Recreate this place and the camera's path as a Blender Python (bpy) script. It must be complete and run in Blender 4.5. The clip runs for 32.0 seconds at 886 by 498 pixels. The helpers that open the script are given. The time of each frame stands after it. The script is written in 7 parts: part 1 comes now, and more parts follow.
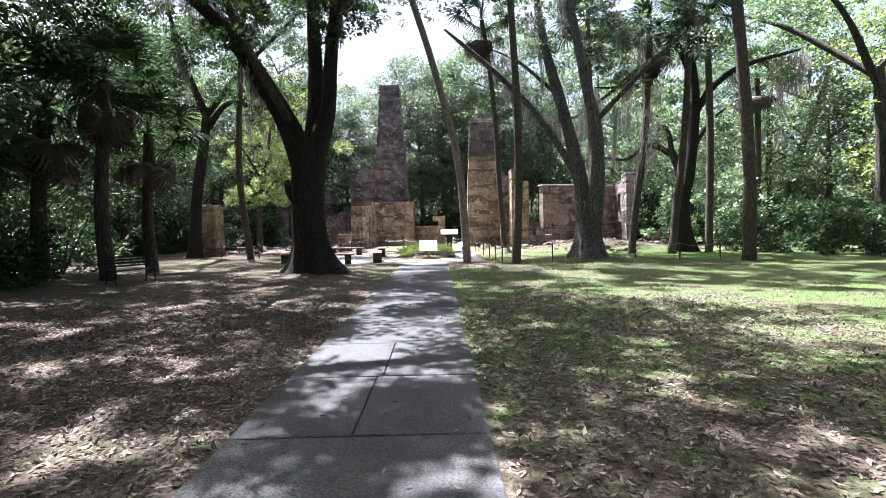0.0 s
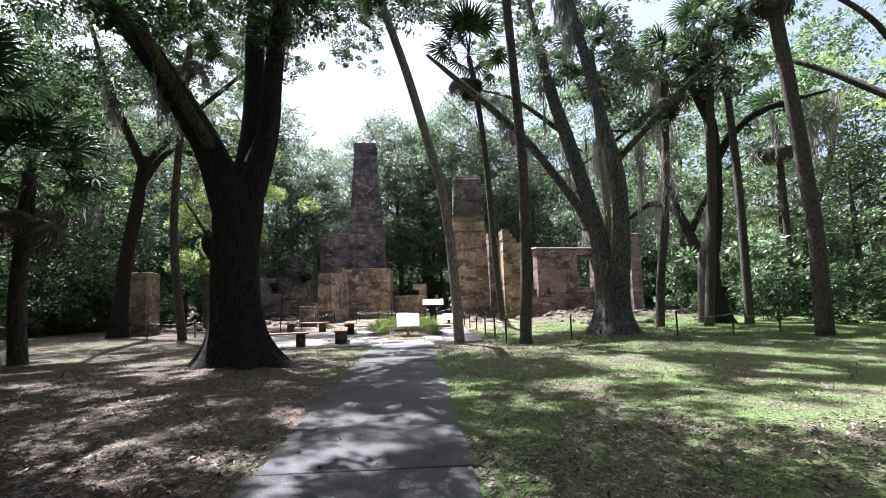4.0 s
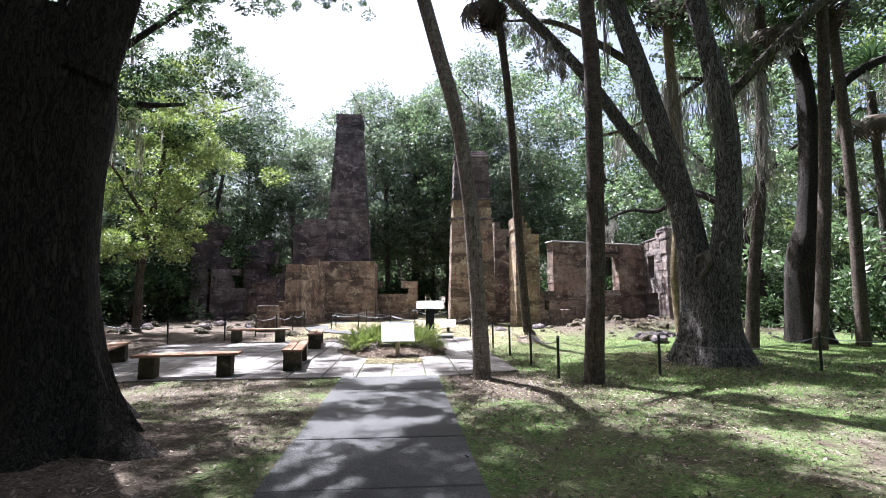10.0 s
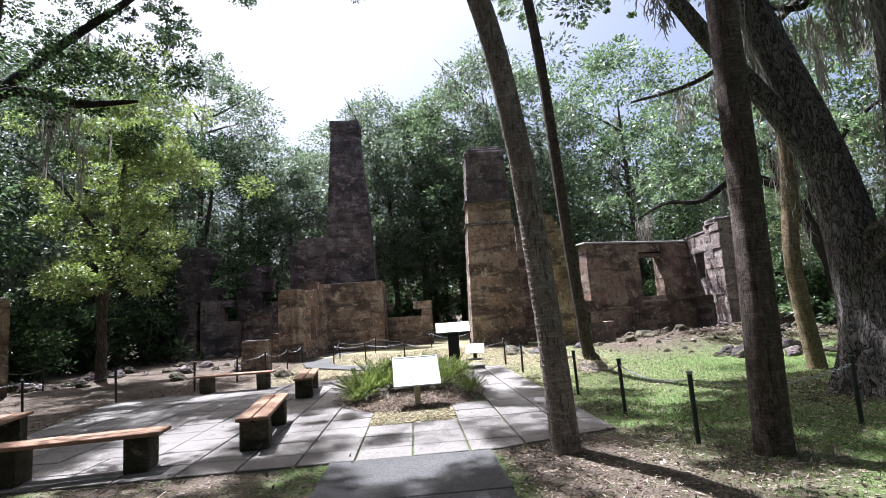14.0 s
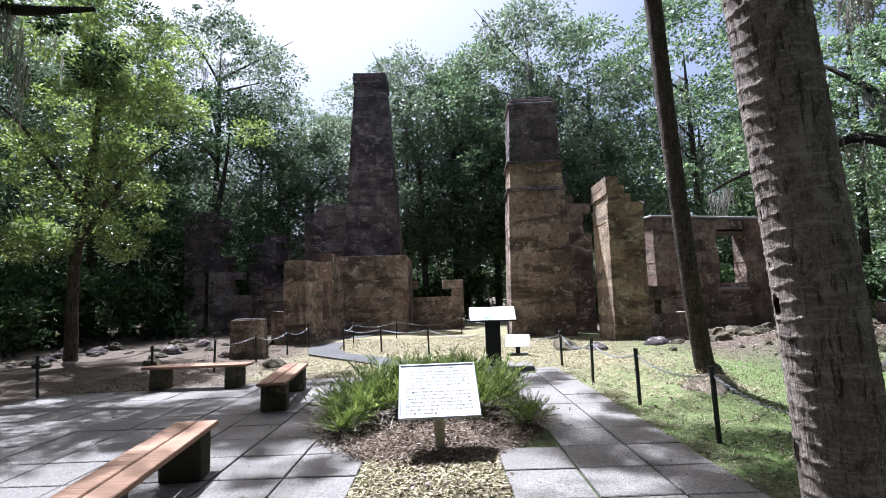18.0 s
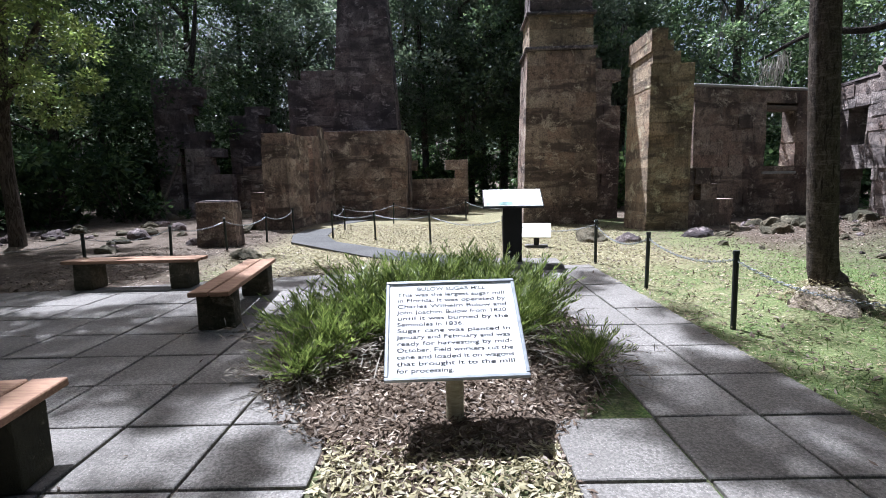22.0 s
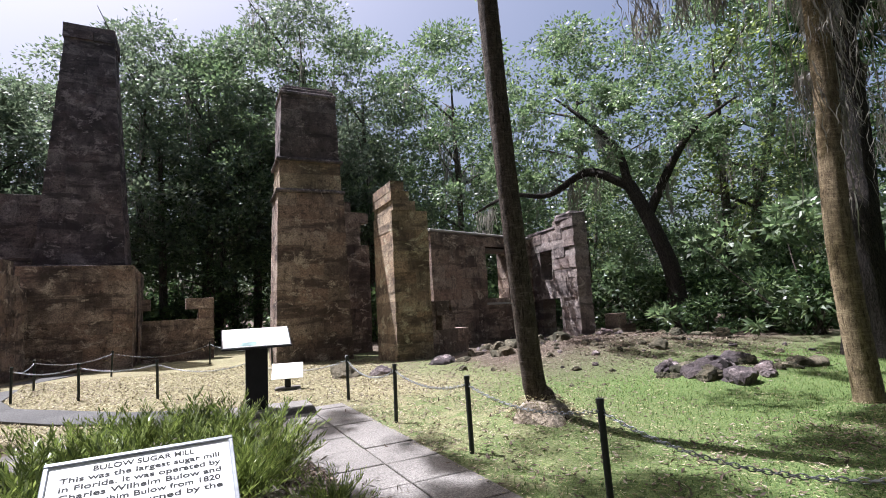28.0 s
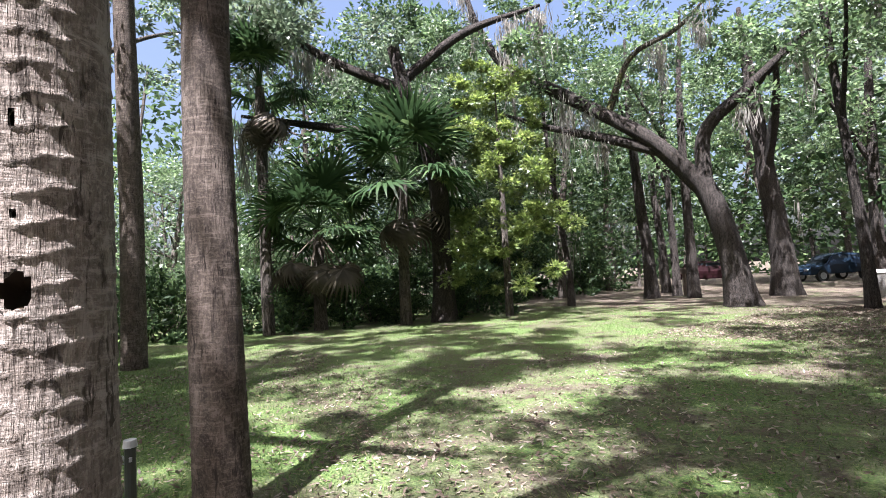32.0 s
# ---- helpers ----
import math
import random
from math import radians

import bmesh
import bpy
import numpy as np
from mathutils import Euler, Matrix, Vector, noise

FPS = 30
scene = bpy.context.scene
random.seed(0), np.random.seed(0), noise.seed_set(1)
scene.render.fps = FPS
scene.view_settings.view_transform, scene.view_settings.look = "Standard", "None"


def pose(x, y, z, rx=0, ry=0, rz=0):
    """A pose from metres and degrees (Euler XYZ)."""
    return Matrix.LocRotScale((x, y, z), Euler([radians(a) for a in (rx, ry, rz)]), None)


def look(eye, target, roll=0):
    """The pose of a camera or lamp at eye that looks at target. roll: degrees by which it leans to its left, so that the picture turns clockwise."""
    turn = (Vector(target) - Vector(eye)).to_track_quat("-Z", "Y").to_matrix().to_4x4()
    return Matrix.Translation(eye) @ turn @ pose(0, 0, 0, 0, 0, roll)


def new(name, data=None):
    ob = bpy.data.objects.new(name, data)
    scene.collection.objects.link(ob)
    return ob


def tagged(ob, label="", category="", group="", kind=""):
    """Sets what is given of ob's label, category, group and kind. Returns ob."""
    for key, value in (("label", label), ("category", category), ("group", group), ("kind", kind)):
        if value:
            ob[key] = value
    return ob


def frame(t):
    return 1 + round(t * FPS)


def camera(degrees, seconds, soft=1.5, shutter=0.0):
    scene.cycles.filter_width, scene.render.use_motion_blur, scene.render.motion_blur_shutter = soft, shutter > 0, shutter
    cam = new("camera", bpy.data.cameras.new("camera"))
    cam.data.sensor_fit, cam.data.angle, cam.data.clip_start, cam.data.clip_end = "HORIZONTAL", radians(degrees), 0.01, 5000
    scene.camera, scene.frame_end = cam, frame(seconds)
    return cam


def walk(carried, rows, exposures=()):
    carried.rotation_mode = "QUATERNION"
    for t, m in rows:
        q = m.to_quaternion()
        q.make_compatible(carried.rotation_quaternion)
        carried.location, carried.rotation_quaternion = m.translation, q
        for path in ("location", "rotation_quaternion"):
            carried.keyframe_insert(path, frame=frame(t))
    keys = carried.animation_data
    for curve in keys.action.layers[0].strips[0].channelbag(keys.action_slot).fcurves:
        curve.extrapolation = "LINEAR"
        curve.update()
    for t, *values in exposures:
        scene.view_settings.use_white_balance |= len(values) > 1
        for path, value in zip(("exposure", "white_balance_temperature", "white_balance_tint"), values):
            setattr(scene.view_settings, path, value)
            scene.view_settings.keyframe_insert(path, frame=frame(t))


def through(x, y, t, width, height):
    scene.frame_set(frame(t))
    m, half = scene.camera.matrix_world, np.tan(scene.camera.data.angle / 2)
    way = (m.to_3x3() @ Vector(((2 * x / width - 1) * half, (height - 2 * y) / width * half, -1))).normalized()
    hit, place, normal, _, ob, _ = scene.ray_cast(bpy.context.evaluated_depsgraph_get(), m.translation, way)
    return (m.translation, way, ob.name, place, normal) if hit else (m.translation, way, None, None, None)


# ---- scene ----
cam = camera(83.5, 32.0, 0.9)
PATH = [
    (0, (-0.015, -1.990, 1.445), (0.003, 0.008, 1.359), -1.1),
    (0.5, (-0.051, -1.376, 1.416), (-0.134, 0.622, 1.429), -2.6),
    (1, (-0.065, -0.836, 1.406), (-0.035, 1.162, 1.488), -1.7),
    (1.5, (-0.052, -0.355, 1.432), (-0.053, 1.641, 1.563), -1.2),
    (2, (-0.048, 0.146, 1.460), (-0.036, 2.140, 1.612), -1.0),
    (2.5, (-0.090, 0.772, 1.473), (0.023, 2.763, 1.622), -1.5),
    (4.5, (-0.111, 3.169, 1.408), (-0.006, 5.156, 1.614), -1.7),
    (5, (-0.114, 3.499, 1.473), (-0.097, 5.487, 1.684), 1.5),
    (5.5, (-0.133, 3.856, 1.543), (0.046, 5.842, 1.707), -0.5),
    (6, (-0.133, 4.287, 1.595), (0.027, 6.269, 1.809), -2.7),
    (6.5, (-0.142, 4.796, 1.617), (-0.083, 6.782, 1.839), -0.4),
    (7, (-0.196, 5.323, 1.613), (-0.027, 7.312, 1.741), -0.2),
    (7.5, (-0.235, 5.876, 1.597), (-0.178, 7.869, 1.758), 0.1),
    (8, (-0.237, 6.439, 1.590), (-0.126, 8.420, 1.838), -0.6),
    (8.5, (-0.259, 6.975, 1.600), (-0.133, 8.954, 1.861), -0.7),
    (9, (-0.300, 7.522, 1.599), (-0.257, 9.510, 1.816), -0.3),
    (9.5, (-0.342, 8.031, 1.562), (-0.207, 10.020, 1.720), -0.4),
    (10, (-0.362, 8.491, 1.522), (-0.202, 10.476, 1.709), -0.2),
    (10.5, (-0.355, 8.983, 1.523), (-0.252, 10.978, 1.621), 0.4),
    (11, (-0.364, 9.470, 1.526), (-0.182, 11.458, 1.648), -0.9),
    (11.5, (-0.376, 9.944, 1.527), (-0.269, 11.930, 1.731), -0.3),
    (12, (-0.402, 10.422, 1.555), (-0.405, 12.415, 1.727), 0.4),
    (12.5, (-0.457, 10.882, 1.577), (-0.359, 12.867, 1.800), -0.4),
    (13, (-0.481, 11.322, 1.565), (-0.387, 13.298, 1.861), -2.3),
    (13.5, (-0.472, 11.761, 1.551), (-0.436, 13.738, 1.851), -0.7),
    (14, (-0.468, 12.205, 1.554), (-0.335, 14.183, 1.818), -4.0),
    (14.5, (-0.486, 12.628, 1.548), (-0.356, 14.609, 1.797), -5.0),
    (16.5, (-0.285, 14.733, 1.552), (-0.263, 16.725, 1.731), -2.5),
    (17, (-0.345, 15.158, 1.568), (-0.269, 17.154, 1.666), -3.1),
    (17.5, (-0.373, 15.560, 1.567), (-0.362, 17.554, 1.729), -3.6),
    (18, (-0.401, 15.925, 1.560), (-0.398, 17.916, 1.756), -1.9),
    (18.5, (-0.443, 16.283, 1.557), (-0.391, 18.274, 1.735), -1.9),
    (19, (-0.463, 16.627, 1.544), (-0.424, 18.617, 1.731), -3.1),
    (19.5, (-0.468, 16.949, 1.527), (-0.487, 18.945, 1.657), -3.2),
    (20, (-0.492, 17.268, 1.508), (-0.471, 19.266, 1.594), -2.4),
    (20.5, (-0.516, 17.581, 1.487), (-0.479, 19.580, 1.446), -2.8),
    (21, (-0.520, 17.854, 1.475), (-0.527, 19.851, 1.363), -3.5),
    (21.5, (-0.523, 18.078, 1.475), (-0.591, 20.066, 1.269), -2.2),
    (22, (-0.533, 18.271, 1.480), (-0.540, 20.253, 1.212), -1.2),
    (22.5, (-0.532, 18.411, 1.483), (-0.532, 20.388, 1.185), -1.8),
    (23, (-0.513, 18.467, 1.485), (-0.531, 20.444, 1.179), -0.8),
    (23.5, (-0.498, 18.466, 1.491), (-0.521, 20.450, 1.241), -1.7),
    (24, (-0.486, 18.451, 1.502), (-0.482, 20.450, 1.421), -2.3),
    (24.5, (-0.474, 18.435, 1.510), (-0.460, 20.431, 1.639), -2.4),
    (25, (-0.461, 18.422, 1.492), (-0.439, 20.387, 1.867), -2.8),
    (25.5, (-0.437, 18.430, 1.446), (-0.367, 20.318, 2.104), -5.0),
    (26, (-0.424, 18.438, 1.423), (-0.336, 20.308, 2.128), -5.5),
    (26.5, (-0.426, 18.429, 1.441), (-0.304, 20.337, 2.030), -4.9),
    (27, (-0.418, 18.414, 1.468), (-0.189, 20.356, 1.884), -3.9),
    (27.5, (-0.377, 18.399, 1.476), (0.092, 20.320, 1.778), -3.3),
    (28, (-0.308, 18.366, 1.474), (0.601, 20.132, 1.712), -3.2),
    (28.5, (-0.272, 18.320, 1.480), (0.989, 19.859, 1.680), -3.4),
    (29, (-0.305, 18.297, 1.480), (1.240, 19.556, 1.643), -2.8),
    (29.5, (-0.351, 18.288, 1.470), (1.420, 19.206, 1.617), -2.9),
    (30, (-0.342, 18.255, 1.461), (1.581, 18.788, 1.601), -2.5),
    (30.5, (-0.318, 18.159, 1.469), (1.679, 18.178, 1.583), -3.3),
    (31, (-0.343, 17.983, 1.487), (1.606, 17.549, 1.604), -4.1),
    (31.5, (-0.398, 17.818, 1.487), (1.454, 17.064, 1.560), -5.2),
    (32, (-0.452, 17.755, 1.460), (1.180, 16.606, 1.581), -3.4),
]
# the clip's camera dims its picture in the open, brightens it in the shade and shifts its tint
EXPOSURES = [(0.0, 2.66, 15), (1.2, 2.58, 15), (2.2, 2.42, 15), (3.5, 2.32, 15), (6.0, 2.26, 15), (8.0, 2.22, 15), (11.0, 2.2, 15), (14.0, 1.81, 15), (17.0, 1.67, 14.5), (20.0, 1.58, 14), (22.0, 1.38, 13), (24.0, 1.22, 11.5), (25.0, 1.21, 11), (26.5, 1.28, 12), (28.0, 1.38, 17), (29.5, 1.65, 17), (31.0, 2.29, 16), (32.0, 2.45, 17)]
walk(cam, [(t, look(eye, target, roll)) for t, eye, target, roll in PATH], [(t, stops, 5520 if 15 < t < 24 else 5770 if t < 27 else 5950, tint) for t, stops, tint in EXPOSURES])

# ---- light ----
SUN_DIR = Vector((-0.235, 0.335, 0.91)).normalized()   # towards the sun


def set_light():
    w = bpy.data.worlds.new("World")
    scene.world = w
    w.use_nodes = True
    nt = w.node_tree
    bg, sky = nt.nodes["Background"], nt.nodes.new("ShaderNodeTexSky")
    sky.sky_type, sky.sun_disc = "NISHITA", False
    sky.sun_elevation = math.asin(SUN_DIR.z)
    sky.sun_rotation = math.atan2(SUN_DIR.x, SUN_DIR.y)
    sky.air_density, sky.dust_density, sky.ozone_density = 1.0, 7.0, 0.15
    nt.links.new(sky.outputs[0], bg.inputs[0])
    bg.inputs[1].default_value = SKY
    s = bpy.data.lights.new("sun", "SUN")
    s.energy, s.angle, s.color = SUN, radians(0.55), (1.0, 0.98, 0.95)
    new("sun", s).matrix_world = look(SUN_DIR * 60, (0, 0, 0))


SKY, SUN = 0.06, 5.0
set_light()


# ---- materials ----
class Mat:
    """A small builder for procedural materials on world coordinates."""

    def __init__(self, name, rough=0.9):
        self.m = bpy.data.materials.new(name)
        self.m.use_nodes = True
        self.t = self.m.node_tree
        self.b = self.t.nodes["Principled BSDF"]
        self.b.inputs["Roughness"].default_value = rough
        self.b.inputs["Specular IOR Level"].default_value = 0.25
        self.pos = self.t.nodes.new("ShaderNodeNewGeometry").outputs["Position"]

    def node(self, kind, **vals):
        n = self.t.nodes.new(kind)
        for k, v in vals.items():
            n.inputs[k.replace("_", " ")].default_value = v
        return n

    def link(self, a, b):
        self.t.links.new(a, b)

    def stretch(self, sx, sy, sz):
        n = self.node("ShaderNodeMapping")
        n.inputs["Scale"].default_value = (sx, sy, sz)
        self.link(self.pos, n.inputs["Vector"])
        return n.outputs[0]

    def noise(self, scale, detail=4.0, rough=0.6, vec=None, dist=0.0):
        n = self.node("ShaderNodeTexNoise", Scale=scale, Detail=detail, Roughness=rough, Distortion=dist)
        self.link(vec or self.pos, n.inputs["Vector"])
        return n.outputs["Fac"]

    def cells(self, scale, vec=None, feature="F1"):
        n = self.t.nodes.new("ShaderNodeTexVoronoi")
        n.feature = feature
        n.inputs["Scale"].default_value = scale
        self.link(vec or self.pos, n.inputs["Vector"])
        return n.outputs["Distance"]

    def ramp(self, fac, *stops):
        n = self.t.nodes.new("ShaderNodeValToRGB")
        e = n.color_ramp.elements
        while len(e) < len(stops):
            e.new(0.5)
        for s, (p, c) in zip(e, stops):
            s.position, s.color = p, (*c, 1) if len(c) == 3 else c
        self.link(fac, n.inputs[0])
        return n.outputs[0]

    def mix(self, fac, a, b, mode="MIX"):
        n = self.t.nodes.new("ShaderNodeMix")
        n.data_type, n.blend_type = "RGBA", mode
        for s, v in ((0, fac), (6, a), (7, b)):
            if isinstance(v, (int, float)):
                n.inputs[s].default_value = v
            elif isinstance(v, tuple):
                n.inputs[s].default_value = (*v, 1)
            else:
                self.link(v, n.inputs[s])
        return n.outputs[2]

    def random(self, island=False):
        if island:
            return self.t.nodes.new("ShaderNodeNewGeometry").outputs["Random Per Island"]
        return self.t.nodes.new("ShaderNodeObjectInfo").outputs["Random"]

    def bump(self, height, strength=0.5, dist=0.02):
        n = self.node("ShaderNodeBump", Strength=strength, Distance=dist)
        self.link(height, n.inputs["Height"])
        self.link(n.outputs[0], self.b.inputs["Normal"])

    def colour(self, c):
        if isinstance(c, tuple):
            self.b.inputs["Base Color"].default_value = (*c, 1)
        else:
            self.link(c, self.b.inputs["Base Color"])
        return self.m

    def leafy(self, c, through=0.4, gloss=0.12):
        """Thin leaf: light passes through it."""
        t = self.t
        d, tr, mx = t.nodes.new("ShaderNodeBsdfDiffuse"), t.nodes.new("ShaderNodeBsdfTranslucent"), t.nodes.new("ShaderNodeMixShader")
        mx.inputs[0].default_value = through
        gl, m2 = t.nodes.new("ShaderNodeBsdfGlossy"), t.nodes.new("ShaderNodeMixShader")
        gl.inputs["Roughness"].default_value = 0.42
        m2.inputs[0].default_value = gloss * 0.35
        if isinstance(c, tuple):
            d.inputs[0].default_value = tr.inputs[0].default_value = (*c, 1)
        else:
            self.link(c, d.inputs[0]); self.link(c, tr.inputs[0])
        self.link(d.outputs[0], mx.inputs[1]); self.link(tr.outputs[0], mx.inputs[2])
        self.link(mx.outputs[0], m2.inputs[1]); self.link(gl.outputs[0], m2.inputs[2])
        self.link(m2.outputs[0], t.nodes["Material Output"].inputs[0])
        t.nodes.remove(self.b)
        return self.m


def stone_mat(name, pale, mid, dark, stain=0.5):
    """Weathered shell stone: blocks of their own tone, sooty and rusty stains, lime patches, grain and pits."""
    k = Mat(name, 0.95)
    tone = k.random()
    rust = tuple(v * f for v, f in zip(mid, (1.05, 0.82, 0.74)))
    base = k.mix(k.ramp(k.noise(1.3, 6, 0.65), (0.36, (0, 0, 0)), (0.62, (1, 1, 1))), mid, pale)
    base = k.mix(k.ramp(tone, (0, (0.0, 0.0, 0.0)), (0.35, (0.1, 0.1, 0.1)), (0.7, (0.5, 0.5, 0.5)), (1, (0.1, 0.1, 0.1))), base, rust)
    broad = k.noise(0.5, 5, 0.6, k.stretch(1.2, 1.2, 0.9), 0.4)
    base = k.mix(k.ramp(broad, (stain - 0.04, (0, 0, 0)), (stain + 0.14, (0.85, 0.85, 0.85))), base, dark)
    bed = k.noise(1.0, 4, 0.6, k.stretch(0.5, 0.5, 2.3), 0.3)
    base = k.mix(k.ramp(bed, (0.52, (0, 0, 0)), (0.62, (0.75, 0.75, 0.75))), base, dark)
    run = k.noise(1.0, 5, 0.7, k.stretch(3.2, 3.2, 0.45))
    base = k.mix(k.ramp(run, (0.54, (0, 0, 0)), (0.70, (0.6, 0.6, 0.6))), base, dark)
    base = k.mix(k.ramp(k.mix(0.5, tone, k.noise(2.2, 4, 0.6)), (0.6, (0, 0, 0)), (0.7, (0.5, 0.5, 0.5))), base, dark)
    mottle = k.noise(6, 7, 0.75)
    base = k.mix(k.ramp(mottle, (0.52, (0, 0, 0)), (0.64, (0.8, 0.8, 0.8))), base, dark)
    lime = k.noise(1.7, 8, 0.75, k.stretch(1, 1, 1.5), 0.4)
    base = k.mix(k.ramp(lime, (0.55, (0, 0, 0)), (0.62, (0.85, 0.85, 0.85))), base, tuple(min(0.66, v * 1.25) for v in pale))
    grain = k.noise(26, 5, 0.75)
    base = k.mix(k.ramp(grain, (0.42, (0.6, 0.6, 0.6)), (0.54, (0, 0, 0))), base, tuple(v * 1.3 for v in dark))
    pit = k.cells(30)
    base = k.mix(k.ramp(pit, (0.04, (0.6, 0.6, 0.6)), (0.2, (0, 0, 0))), base, dark)
    k.bump(k.mix(0.5, k.noise(14, 6, 0.75), mottle), 1.0, 0.09)
    return k.colour(base)


def concrete_mat(name, pale, dark, speck=0.5):
    k = Mat(name, 0.92)
    big, mid, grit = k.noise(0.7, 5, 0.6), k.noise(5, 5, 0.65), k.noise(95, 3, 0.7)
    base = k.mix(k.ramp(big, (0.35, (0, 0, 0)), (0.65, (1, 1, 1))), dark, pale)
    base = k.mix(k.ramp(k.random(), (0, (0, 0, 0)), (1, (0.55, 0.55, 0.55))), base, dark)
    base = k.mix(k.ramp(mid, (0.56, (0, 0, 0)), (0.75, (0.75, 0.75, 0.75))), base, tuple(v * 0.55 for v in dark))
    base = k.mix(k.ramp(grit, (0.42, (speck, speck, speck)), (0.62, (0, 0, 0))), base, tuple(v * 0.45 for v in pale))
    base = k.mix(k.ramp(k.cells(60), (0.0, (0.8, 0.8, 0.8)), (0.26, (0, 0, 0))), base, tuple(min(1, v * 1.5) for v in pale))
    base = k.mix(k.ramp(k.noise(55, 3, 0.7), (0.44, (0.8, 0.8, 0.8)), (0.53, (0, 0, 0))), base, tuple(v * 0.6 for v in dark))
    base = k.mix(k.ramp(k.noise(16, 5, 0.75), (0.55, (0, 0, 0)), (0.66, (0.6, 0.6, 0.6))), base, tuple(v * 0.7 for v in dark))
    k.bump(k.mix(0.6, mid, grit), 0.9, 0.012)
    return k.colour(base)


def bark_mat(name, pale, mid, dark, sz=0.18, scale=9.0, lichen=None):
    k = Mat(name, 0.95)
    vec = k.stretch(1, 1, sz)
    ridge = k.noise(scale * 0.8, 5, 0.62, vec, 0.7)
    crack = k.ramp(ridge, (0.40, (0, 0, 0)), (0.49, (1, 1, 1)), (0.55, (0, 0, 0)), (0.66, (0.7, 0.7, 0.7)))
    n, big = k.noise(scale * 2.6, 5, 0.7, vec), k.noise(1.1, 4, 0.6)
    base = k.mix(k.ramp(n, (0.3, (0, 0, 0)), (0.7, (1, 1, 1))), mid, pale)
    base = k.mix(crack, base, dark)
    base = k.mix(k.ramp(big, (0.5, (0, 0, 0)), (0.75, (0.4, 0.4, 0.4))), base, dark)
    if lichen:
        base = k.mix(k.ramp(k.noise(3.2, 6, 0.7), (0.56, (0, 0, 0)), (0.66, (0.8, 0.8, 0.8))), base, lichen)
    k.bump(k.mix(0.4, k.mix(1.0, (1, 1, 1), crack, "SUBTRACT"), n), 1.0, 0.04)
    return k.colour(base)


def leaf_mat(name, a, b, c, through=0.45, gloss=0.06):
    k = Mat(name)
    r = k.random(True)
    col = k.ramp(r, (0.0, a), (0.55, b), (1.0, c))
    col = k.mix(k.ramp(k.noise(0.5, 3), (0.35, (0, 0, 0)), (0.7, (0.5, 0.5, 0.5))), col, a)
    return k.leafy(col, through, gloss)


